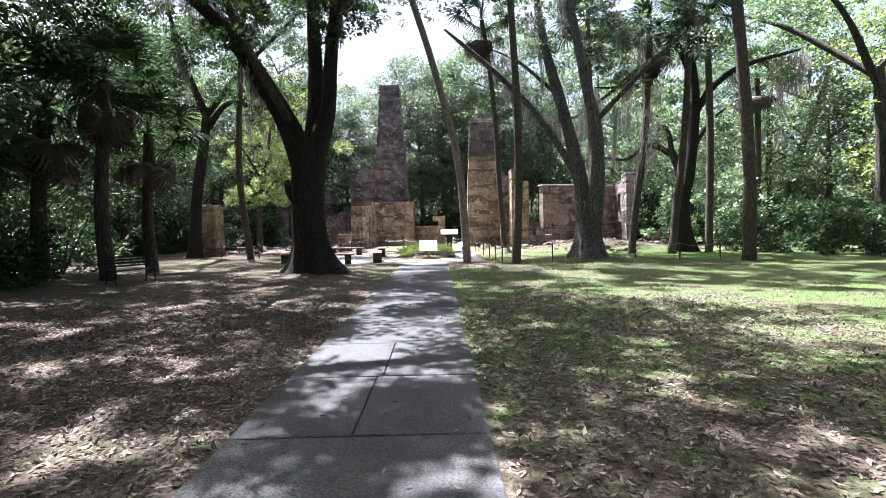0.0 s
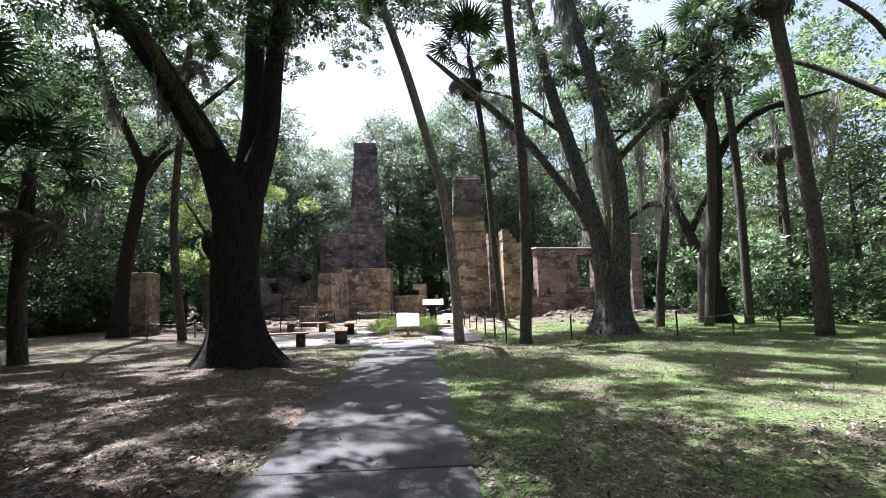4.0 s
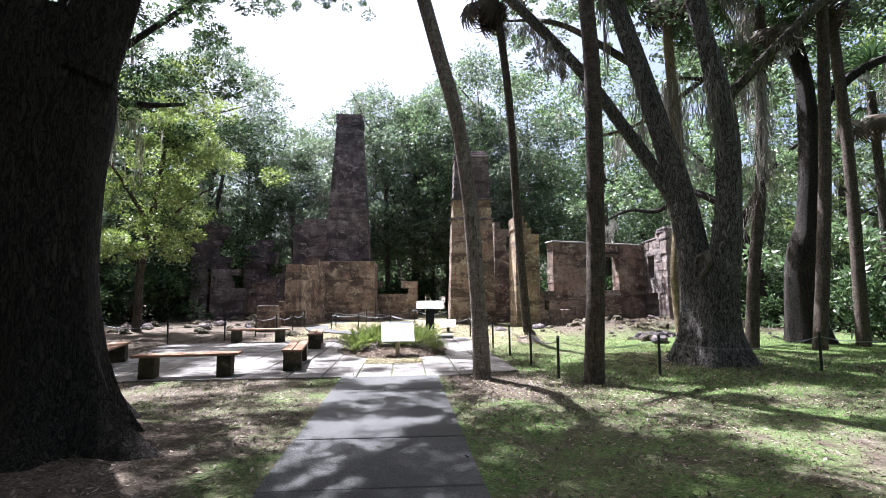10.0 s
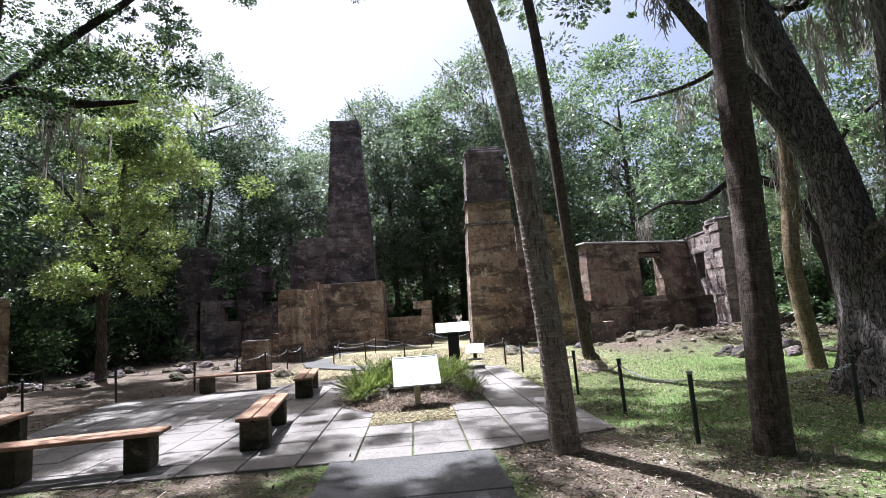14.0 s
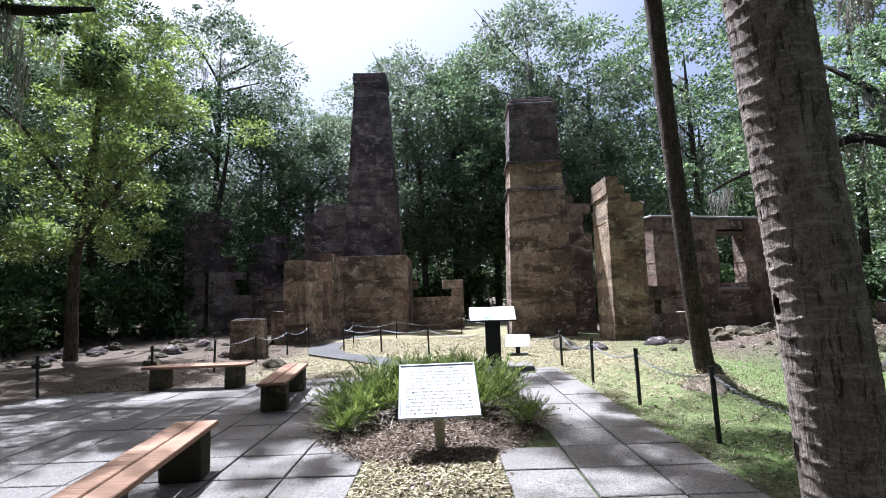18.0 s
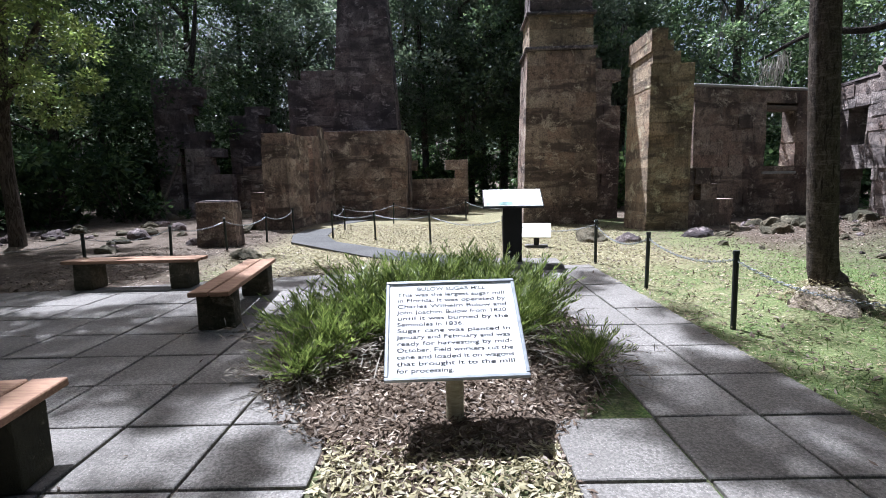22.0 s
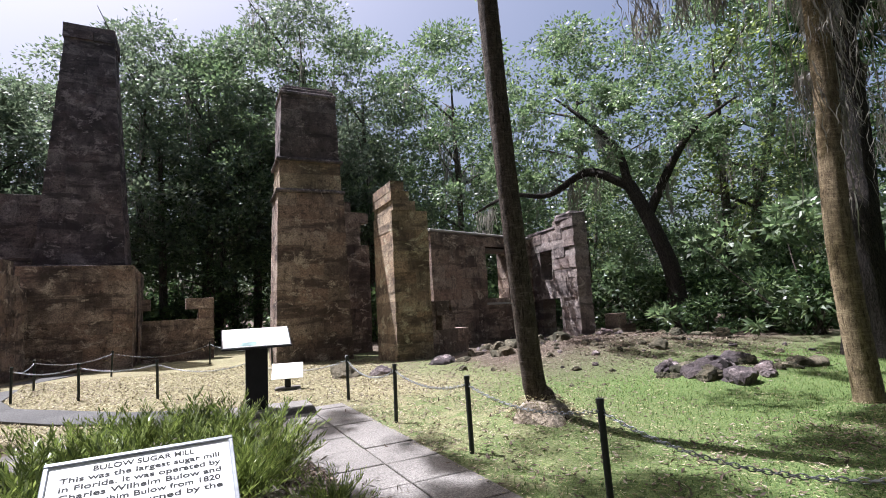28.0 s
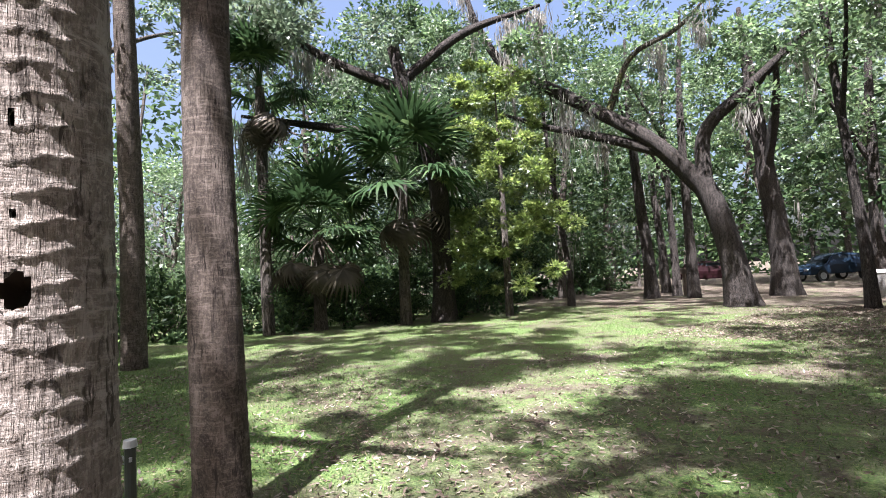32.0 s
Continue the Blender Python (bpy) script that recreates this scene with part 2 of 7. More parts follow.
def ground_mat():
    """Leaf litter to the left and by the start, grass to the right, bare sandy soil by the ruins."""
    k = Mat("ground_cover", 0.97)
    sep = k.t.nodes.new("ShaderNodeSeparateXYZ")
    k.link(k.pos, sep.inputs[0])
    def lin(sock, lo, hi):
        n = k.t.nodes.new("ShaderNodeMapRange")
        n.inputs[1].default_value, n.inputs[2].default_value = lo, hi
        k.link(sock, n.inputs[0])
        return n.outputs[0]
    def math2(op, a, b):
        n = k.t.nodes.new("ShaderNodeMath"); n.operation = op; n.use_clamp = True
        for s, v in ((0, a), (1, b)):
            if isinstance(v, (int, float)):
                n.inputs[s].default_value = v
            else:
                k.link(v, n.inputs[s])
        return n.outputs[0]
    x, y = sep.outputs[0], sep.outputs[1]
    east = lin(x, -2.6, 0.6)
    north = lin(y, -1.0, 5.5)
    grassy = math2("MULTIPLY", math2("ADD", east, math2("MULTIPLY", lin(y, 8, 16), 0.35)), math2("ADD", north, 0.22))
    patch = k.noise(0.75, 8, 0.7, dist=0.8)
    lush = math2("MULTIPLY", math2("MULTIPLY", lin(x, 1.7, 2.8), lin(y, 15, 19.5)), math2("SUBTRACT", 1.0, lin(y, 25, 28.5)))
    bare = math2("ADD", math2("MULTIPLY", lin(x, 5.6, 7.4), lin(y, 24.6, 26.6)), math2("MULTIPLY", math2("SUBTRACT", 1.0, lin(x, -6.5, -4.5)), lin(y, 23.5, 26)))
    strip = math2("MULTIPLY", math2("MULTIPLY", lin(x, -1.3, -1.1), math2("SUBTRACT", 1.0, lin(x, 0.2, 0.4))), math2("MULTIPLY", lin(y, 19.7, 19.9), math2("SUBTRACT", 1.0, lin(y, 21.2, 21.4))))
    bare = math2("ADD", bare, math2("MULTIPLY", strip, 0.28))
    fine = k.noise(2.8, 6, 0.7, dist=0.6)
    foot = math2("MULTIPLY", math2("MULTIPLY", lin(x, 0.3, 0.6), math2("SUBTRACT", 1.0, lin(x, 2.4, 4.2))), math2("MULTIPLY", lin(y, 14.5, 16.5), math2("SUBTRACT", 1.0, lin(y, 17.8, 19.2))))
    bare = math2("ADD", bare, math2("MULTIPLY", foot, 0.3))
    bare = math2("ADD", bare, math2("MULTIPLY", k.ramp(fine, (0.50, (0, 0, 0)), (0.68, (1, 1, 1))), 0.2))
    grass = k.ramp(math2("ADD", math2("ADD", math2("MULTIPLY", grassy, 0.34), math2("MULTIPLY", lush, 0.3)), math2("SUBTRACT", math2("SUBTRACT", math2("MULTIPLY", patch, 1.5), 0.5), bare)), (0.34, (0, 0, 0)), (0.68, (1, 1, 1)))
    lf = k.cells(26)
    litter = k.ramp(k.noise(30, 4, 0.7), (0.25, (0.034, 0.027, 0.021)), (0.5, (0.11, 0.085, 0.066)), (0.72, (0.26, 0.22, 0.18)))
    litter = k.mix(k.ramp(lf, (0.1, (0.7, 0.7, 0.7)), (0.5, (0, 0, 0))), litter, (0.06, 0.042, 0.030))
    litter = k.mix(k.ramp(fine, (0.42, (0, 0, 0)), (0.58, (0.75, 0.75, 0.75))), litter, (0.055, 0.040, 0.027))
    turf = k.ramp(k.noise(45, 4, 0.7), (0.25, (0.024, 0.046, 0.012)), (0.5, (0.068, 0.114, 0.029)), (0.75, (0.205, 0.235, 0.085)))
    straw = k.ramp(k.noise(70, 3, 0.7, k.stretch(1, 1.6, 1)), (0.55, (0, 0, 0)), (0.64, (0.5, 0.5, 0.5)))
    turf = k.mix(math2("MULTIPLY", straw, k.ramp(patch, (0.40, (1, 1, 1)), (0.62, (0.3, 0.3, 0.3)))), turf, (0.33, 0.275, 0.17))
    col = k.mix(grass, litter, turf)
    back = math2("MULTIPLY", math2("MULTIPLY", lin(y, 26, 27.5), lin(x, -5.6, -4.2)), math2("SUBTRACT", 1.0, lin(x, 3.0, 6.5)))
    dry = k.ramp(k.noise(28, 4, 0.7), (0.25, (0.088, 0.079, 0.038)), (0.5, (0.212, 0.19, 0.108)), (0.75, (0.41, 0.365, 0.235)))
    fence = math2("MULTIPLY", math2("MULTIPLY", lin(x, 1.6, 2.2), math2("SUBTRACT", 1.0, lin(x, 3.0, 6.0))), math2("MULTIPLY", lin(y, 20.5, 24.5), math2("SUBTRACT", 1.0, lin(y, 27.5, 29))))
    back = math2("ADD", back, math2("MULTIPLY", fence, k.ramp(fine, (0.36, (0.1, 0.1, 0.1)), (0.6, (0.9, 0.9, 0.9)))))
    col = k.mix(math2("MULTIPLY", back, k.ramp(patch, (0.3, (0.55, 0.55, 0.55)), (0.6, (1, 1, 1)))), col, dry)
    k.bump(k.mix(0.5, k.noise(30, 4, 0.7), lf), 0.9, 0.04)
    return k.colour(col)


def plain_mat(name, c, rough=0.6, metal=0.0, var=0.25, scale=12.0):
    k = Mat(name, rough)
    k.b.inputs["Metallic"].default_value = metal
    lo = tuple(v * (1 - var) for v in c)
    n = k.noise(scale, 5, 0.65)
    k.bump(k.noise(scale * 6, 3, 0.6), 0.15, 0.004)
    return k.colour(k.mix(k.ramp(n, (0.35, (0, 0, 0)), (0.65, (1, 1, 1))), lo, c))


def wood_mat(name, pale, dark):
    k = Mat(name, 0.75)
    g = k.noise(7, 5, 0.6, k.stretch(1, 6, 12))
    base = k.mix(k.ramp(g, (0.35, (0, 0, 0)), (0.68, (1, 1, 1))), dark, pale)
    base = k.mix(k.ramp(k.random(), (0, (0, 0, 0)), (1, (0.5, 0.5, 0.5))), base, dark)
    k.bump(g, 0.3, 0.004)
    return k.colour(base)


def palm_bark_mat(name, pale, mid, dark):
    """Grey palm bark: fine upright fibres and cracks, lighter ragged ring scars."""
    k = Mat(name, 0.95)
    ring = k.noise(1.0, 5, 0.75, k.stretch(6, 6, 40))
    fibre = k.noise(1.0, 4, 0.7, k.stretch(80, 80, 7))
    crack = k.noise(1.0, 5, 0.7, k.stretch(34, 34, 4.5), 0.3)
    big = k.noise(1.6, 4, 0.6)
    base = k.mix(k.ramp(fibre, (0.32, (0, 0, 0)), (0.68, (1, 1, 1))), tuple(v * 0.55 for v in mid), mid)
    base = k.mix(k.ramp(ring, (0.52, (0, 0, 0)), (0.62, (0.7, 0.7, 0.7))), base, pale)
    flake = k.noise(1.0, 6, 0.75, k.stretch(16, 16, 7), 0.5)
    base = k.mix(k.ramp(flake, (0.54, (0, 0, 0)), (0.6, (0.6, 0.6, 0.6))), base, pale)
    base = k.mix(k.ramp(flake, (0.40, (0.7, 0.7, 0.7)), (0.46, (0, 0, 0))), base, dark)
    base = k.mix(k.ramp(k.noise(60, 3, 0.7), (0.5, (0, 0, 0)), (0.66, (0.5, 0.5, 0.5))), base, pale)
    base = k.mix(k.ramp(crack, (0.36, (0.95, 0.95, 0.95)), (0.43, (0, 0, 0))), base, dark)
    base = k.mix(k.ramp(big, (0.5, (0, 0, 0)), (0.75, (0.5, 0.5, 0.5))), base, tuple(v * 0.5 for v in mid))
    k.bump(k.mix(0.5, k.mix(0.5, ring, crack), fibre), 1.0, 0.03)
    return k.colour(base)


STONE = stone_mat("coquina", (0.56, 0.44, 0.355), (0.32, 0.235, 0.19), (0.055, 0.043, 0.041), 0.505)
STONE_DARK = stone_mat("coquina_sooty", (0.34, 0.285, 0.275), (0.17, 0.138, 0.135), (0.038, 0.032, 0.035), 0.47)
STONE_TAN = stone_mat("coquina_plastered", (0.60, 0.47, 0.33), (0.40, 0.30, 0.205), (0.07, 0.055, 0.046), 0.53)
STONE_PALE = stone_mat("lime_plaster", (0.44, 0.38, 0.35), (0.27, 0.225, 0.205), (0.06, 0.05, 0.05), 0.51)
COPING = concrete_mat("pale_coping", (0.62, 0.60, 0.57), (0.42, 0.40, 0.38))
PATH_CON = concrete_mat("old_concrete", (0.150, 0.146, 0.142), (0.080, 0.078, 0.077), 0.45)
SLAB_CON = concrete_mat("exposed_aggregate", (0.335, 0.312, 0.288), (0.185, 0.170, 0.156), 0.6)
BLOCK_CON = stone_mat("mossy_block", (0.21, 0.18, 0.13), (0.11, 0.092, 0.062), (0.032, 0.032, 0.02), 0.48)
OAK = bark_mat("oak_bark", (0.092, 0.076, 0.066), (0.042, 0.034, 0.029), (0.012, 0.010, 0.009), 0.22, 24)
OAK_GREY = bark_mat("grey_oak_bark", (0.34, 0.31, 0.285), (0.15, 0.132, 0.118), (0.018, 0.015, 0.013), 0.32, 17)
WOODS = bark_mat("woodland_bark", (0.17, 0.145, 0.12), (0.09, 0.074, 0.062), (0.03, 0.024, 0.02), 0.2, 14)
LIMB = bark_mat("mossy_limb_bark", (0.17, 0.15, 0.11), (0.09, 0.075, 0.055), (0.030, 0.025, 0.020), 0.3, 8, (0.13, 0.15, 0.03))
PALM = palm_bark_mat("palm_bark", (0.19, 0.152, 0.125), (0.092, 0.07, 0.056), (0.024, 0.018, 0.015))
PALM_PALE = palm_bark_mat("pale_ringed_palm_bark", (0.47, 0.40, 0.345), (0.265, 0.213, 0.176), (0.05, 0.038, 0.03))
PALM_TAN = palm_bark_mat("tan_palm_bark", (0.42, 0.33, 0.205), (0.26, 0.195, 0.118), (0.08, 0.058, 0.036))
LEAF_OAK = leaf_mat("oak_leaves", (0.055, 0.091, 0.042), (0.122, 0.19, 0.080), (0.275, 0.36, 0.165), 0.6, 0.2)
LEAF_LIGHT = leaf_mat("light_leaves", (0.10, 0.145, 0.036), (0.205, 0.275, 0.06), (0.38, 0.44, 0.135), 0.6, 0.2)
LEAF_GREY = leaf_mat("grey_green_leaves", (0.060, 0.088, 0.050), (0.125, 0.168, 0.096), (0.27, 0.325, 0.205), 0.6, 0.2)
# leaf green darkened to stand in for shade under closed canopy
LEAF_SHADED = leaf_mat("shade_toned_leaves", (0.024, 0.045, 0.020), (0.052, 0.090, 0.035), (0.125, 0.183, 0.065), 0.45)
FROND = leaf_mat("palm_fronds", (0.022, 0.044, 0.018), (0.046, 0.08, 0.03), (0.095, 0.14, 0.055), 0.3, 0.05)
FROND_DRY = leaf_mat("dry_fronds", (0.06, 0.048, 0.036), (0.11, 0.09, 0.068), (0.19, 0.155, 0.115), 0.3)
MOSS = leaf_mat("spanish_moss", (0.22, 0.20, 0.175), (0.36, 0.335, 0.295), (0.52, 0.49, 0.44), 0.5, 0.0)
COONTIE = leaf_mat("coontie_leaves", (0.075, 0.105, 0.024), (0.155, 0.21, 0.045), (0.36, 0.43, 0.115), 0.45, 0.12)
COONTIE_DEAD = leaf_mat("dead_coontie_leaves", (0.11, 0.092, 0.072), (0.23, 0.20, 0.165), (0.42, 0.385, 0.34), 0.3, 0.0)
GRASS = leaf_mat("grass_blades", (0.046, 0.086, 0.021), (0.11, 0.172, 0.041), (0.26, 0.31, 0.10), 0.5)
LITTER = leaf_mat("fallen_leaves", (0.06, 0.042, 0.032), (0.175, 0.13, 0.10), (0.38, 0.32, 0.265), 0.15)
LITTER_PALE = leaf_mat("dry_pale_leaves", (0.165, 0.142, 0.078), (0.34, 0.298, 0.175), (0.53, 0.48, 0.33), 0.2)
MULCH = leaf_mat("bark_mulch", (0.055, 0.038, 0.027), (0.17, 0.125, 0.09), (0.42, 0.35, 0.28), 0.1)
DUFF = stone_mat("root_duff", (0.50, 0.44, 0.35), (0.32, 0.27, 0.205), (0.10, 0.08, 0.06), 0.62)
GROUND = ground_mat()
IRON = plain_mat("dark_green_post_paint", (0.045, 0.05, 0.045), 0.5, 0.3)
GALV = plain_mat("galvanised_chain", (0.30, 0.31, 0.32), 0.45, 0.8)
IRON_BLACK = plain_mat("black_cast_iron", (0.022, 0.022, 0.024), 0.55, 0.3)
CAP = plain_mat("pale_post_cap", (0.42, 0.43, 0.44), 0.55)
PLANK = wood_mat("weathered_cedar_plank", (0.40, 0.25, 0.165), (0.21, 0.12, 0.078))
TIMBER = wood_mat("grey_timber", (0.20, 0.16, 0.13), (0.08, 0.06, 0.05))
WHITE = plain_mat("white_sign_enamel", (0.86, 0.86, 0.84), 0.35, 0.0, 0.06, 4)
INK = plain_mat("black_lettering", (0.02, 0.02, 0.02), 0.6)
ALU = plain_mat("grey_sign_frame", (0.42, 0.44, 0.47), 0.45, 0.4)
POST_WOOD = wood_mat("pale_sign_post", (0.46, 0.42, 0.30), (0.28, 0.24, 0.16))
PANEL_BLACK = plain_mat("black_pedestal", (0.018, 0.018, 0.020), 0.5)
TEAL = plain_mat("pale_teal_print", (0.42, 0.66, 0.64), 0.4)
WOUND = bark_mat("pruning_scar_wood", (0.40, 0.36, 0.32), (0.26, 0.22, 0.19), (0.09, 0.07, 0.06), 1.0, 14)
HOLE = plain_mat("rotten_hollow", (0.05, 0.034, 0.022), 1.0)
CAR_RED = plain_mat("dark_red_car_paint", (0.022, 0.008, 0.010), 0.25, 0.2, 0.05)
CAR_BLUE = plain_mat("dark_blue_car_paint", (0.014, 0.026, 0.045), 0.25, 0.2, 0.05)
TYRE = plain_mat("tyre_rubber", (0.02, 0.02, 0.02), 0.85)
GLASS = plain_mat("car_glass", (0.03, 0.04, 0.05), 0.08, 0.0, 0.05)
CHROME = plain_mat("wheel_alloy", (0.5, 0.5, 0.52), 0.3, 0.9)


# ---- builders ----


def fast_mesh(name, verts, faces, mat, smooth=False):
    me = bpy.data.meshes.new(name)
    verts, faces = np.asarray(verts, np.float32), np.asarray(faces, np.int32)
    n, k = faces.shape
    me.vertices.add(len(verts)); me.loops.add(n * k); me.polygons.add(n)
    me.vertices.foreach_set("co", verts.ravel())
    me.loops.foreach_set("vertex_index", faces.ravel())
    me.polygons.foreach_set("loop_start", np.arange(0, n * k, k, dtype=np.int32))
    if smooth:
        me.polygons.foreach_set("use_smooth", np.ones(n, bool))
    me.update(calc_edges=True)
    me.materials.append(mat)
    return me


def thing(name, at, rz=0.0, label="", category="", group="", kind=""):
    """An empty at a thing's base, to which its parts belong."""
    ob = new(name)
    ob.empty_display_size = 0.1
    ob.matrix_basis = pose(at[0], at[1], at[2] if len(at) > 2 else 0.0, 0, 0, rz)
    return tagged(ob, label, category, group, kind)


def under(ob, parent, m=None):
    ob.parent = parent
    if m is not None:
        ob.matrix_basis = m
    return ob


def part(name, bm, material, parent=None, label="", smooth=False, m=None):
    me = bpy.data.meshes.new(name)
    if smooth:
        for f in bm.faces:
            f.smooth = True
    bm.to_mesh(me); bm.free()
    me.materials.append(material)
    ob = new(name, me)
    if label:
        ob["label"] = label
    return under(ob, parent, m) if parent else ob


def apart(name, verts, faces, material, parent=None, label="", smooth=False, m=None):
    ob = new(name, fast_mesh(name, verts, faces, material, smooth))
    if label:
        ob["label"] = label
    return under(ob, parent, m) if parent else ob


def bm_box(sx, sy, sz, bevel=0.01, at=(0, 0, 0), seg=1, jitter=0.0, seed=0):
    """A bevelled box that stands on z = at.z."""
    bm = bmesh.new()
    bmesh.ops.create_cube(bm, size=1)
    for v in bm.verts:
        v.co = Vector((v.co.x * sx, v.co.y * sy, v.co.z * sz))
    if bevel:
        bmesh.ops.bevel(bm, geom=bm.edges[:], offset=bevel, segments=seg, affect="EDGES", profile=0.6)
    r = random.Random(seed)
    for v in bm.verts:
        v.co += Vector((at[0] + r.uniform(-jitter, jitter), at[1] + r.uniform(-jitter, jitter), at[2] + sz / 2 + r.uniform(-jitter, jitter)))
    return bm


def bm_rod(r1, r2, h, seg=12, at=(0, 0, 0)):
    bm = bmesh.new()
    bmesh.ops.create_cone(bm, segments=seg, radius1=r1, radius2=r2, depth=h, cap_ends=True)
    bmesh.ops.translate(bm, verts=bm.verts, vec=(at[0], at[1], at[2] + h / 2))
    return bm


def spline(pts, step):
    """Catmull-Rom through the points, sampled about every step metres. pts may hold further columns, such as radii."""
    p = np.asarray(pts, float)
    p = np.vstack([2 * p[0] - p[1], p, 2 * p[-1] - p[-2]])
    out = []
    for i in range(1, len(p) - 2):
        n = max(1, int(np.linalg.norm(p[i + 1, :3] - p[i, :3]) / step))
        t = np.linspace(0, 1, n, endpoint=False)[:, None]
        a, b, c, d = p[i - 1], p[i], p[i + 1], p[i + 2]
        out.append(0.5 * (2 * b + (c - a) * t + (2 * a - 5 * b + 4 * c - d) * t ** 2 + (3 * b - a - 3 * c + d) * t ** 3))
    return np.vstack(out + [p[-2][None]])


def tube(pts, step=0.25, seg=12, rough=0.06, seed=0, profile=None):
    """A limb along rows of x, y, z, radius; profile(s, angle) scales its radius."""
    r = np.random.default_rng(seed)
    q = spline(pts, step)
    c, rad = q[:, :3], np.maximum(q[:, 3], 0.004)
    tan = np.gradient(c, axis=0)
    tan /= np.linalg.norm(tan, axis=1)[:, None] + 1e-9
    ref = np.array([0.0, 1.0, 0.0]) if abs(tan[:, 1]).mean() < 0.8 else np.array([1.0, 0, 0])
    u = np.cross(tan, ref); u /= np.linalg.norm(u, axis=1)[:, None] + 1e-9
    v = np.cross(tan, u)
    a = np.linspace(0, 2 * np.pi, seg, endpoint=False)
    s = np.concatenate([[0], np.cumsum(np.linalg.norm(np.diff(c, axis=0), axis=1))])
    f = np.ones((len(c), seg))
    for k in range(5):
        f += rough * np.sin((k + 1) * a[None, :] + r.uniform(0, 6.28) + s[:, None] * r.uniform(-1.2, 1.2) / (0.4 + k * 0.25)) * r.uniform(0.3, 0.8)
    if profile:
        f *= profile(s[:, None], a[None, :])
    R = rad[:, None] * f
    V = c[:, None, :] + R[:, :, None] * (np.cos(a)[None, :, None] * u[:, None, :] + np.sin(a)[None, :, None] * v[:, None, :])
    n = len(c)
    i, j = np.meshgrid(np.arange(n - 1), np.arange(seg), indexing="ij")
    j2 = (j + 1) % seg
    F = np.stack([i * seg + j, i * seg + j2, (i + 1) * seg + j2, (i + 1) * seg + j], -1).reshape(-1, 4)
    return V.reshape(-1, 3), F


def joined(*meshes):
    V, F, o = [], [], 0
    for v, f in meshes:
        V.append(v); F.append(np.asarray(f) + o); o += len(v)
    return np.vstack(V), np.vstack(F)


def leaves(centres, size, wide=0.5, flat=0.0, seed=0, spread=0.35, tri=False):
    """One pointed leaf at each centre."""
    r = np.random.default_rng(seed)
    n = len(centres)
    d = r.normal(size=(n, 3)); d[:, 2] *= 1 - flat
    d /= np.linalg.norm(d, axis=1)[:, None]
    e = np.cross(d, r.normal(size=(n, 3))); e /= np.linalg.norm(e, axis=1)[:, None] + 1e-9
    if flat:
        e[:, 2] *= 1 - flat
    s = size * r.uniform(1 - spread, 1 + spread, n)[:, None]
    if tri:
        V = np.stack([centres - d * s * 0.5 - e * s * wide * 0.45, centres + d * s * 0.5, centres - d * s * 0.3 + e * s * wide * 0.5], 1)
        return V.reshape(-1, 3), np.arange(3 * n).reshape(n, 3)
    up = np.cross(d, e) * s * 0.12
    V = np.stack([centres - d * s * 0.5, centres + e * s * wide * 0.5 + up, centres + d * s * 0.5, centres - e * s * wide * 0.5 + up], 1)
    return V.reshape(-1, 3), np.arange(4 * n).reshape(n, 4)


def clumps(centres, radii, per, seed=0, squash=0.7):
    """Points in the shells of many small clumps."""
    r = np.random.default_rng(seed)
    c = np.repeat(np.asarray(centres, float), per, 0)
    R = np.repeat(np.asarray(radii, float), per)
    d = r.normal(size=(len(c), 3)); d /= np.linalg.norm(d, axis=1)[:, None]
    d[:, 2] *= squash
    return c + d * (R * r.uniform(0.25, 1.0, len(c)) ** 0.6)[:, None]


def strands(anchors, length, wide=0.02, per=14, spread=0.16, seed=0, lev=5):
    """Hanging moss: a ragged tapering beard below each anchor, of many short curling ribbons."""
    r = np.random.default_rng(seed)
    m = len(anchors)
    a = np.repeat(np.asarray(anchors, float), per, 0)
    n = len(a)
    deep = np.repeat(np.broadcast_to(np.asarray(length, float), (m,)) * r.uniform(0.4, 1.25, m), per)
    fat = np.repeat(r.uniform(0.4, 1.35, m), per)
    ph = np.repeat(r.uniform(0, 6.28, m), per)
    s0 = r.uniform(0, 1, n) ** 1.3 * 0.85
    girth = spread * fat * (1.02 - s0) ** 0.7 * (0.75 + 0.45 * np.sin(s0 * 9 + ph))
    off = r.normal(size=(n, 2)) * girth[:, None]
    sway = np.stack([np.sin(s0 * 4 + ph), np.cos(s0 * 3.1 + ph * 2)], 1) * (0.16 * spread)
    L = (deep * r.uniform(0.12, 0.42, n) + 0.06)[:, None]
    a = a + np.concatenate([off + sway, -(s0 * deep)[:, None] + r.normal(size=(n, 1)) * 0.06], 1)
    ang = r.uniform(0, 6.28, n)
    side = np.stack([np.cos(ang), np.sin(ang), np.zeros(n)], 1) * wide
    V, drift = [], np.zeros((n, 3))
    for k in range(lev):
        t = k / (lev - 1)
        drift = drift + r.normal(size=(n, 3)) * np.array([0.03, 0.03, 0.012]) * (k > 0)
        c = a - np.array([0, 0, 1]) * L * t + drift
        w = side * ((0.6, 1.3, 1.1, 0.8, 0.1) if lev == 5 else (0.8, 1.2, 0.15))[k] * r.uniform(0.5, 1.4, n)[:, None]
        V += [c - w, c + w]
    V = np.stack(V, 1)
    base = np.arange(n)[:, None] * (2 * lev)
    F = np.concatenate([base + np.array([2 * k, 2 * k + 1, 2 * k + 3, 2 * k + 2]) for k in range(lev - 1)])
    return V.reshape(-1, 3), F


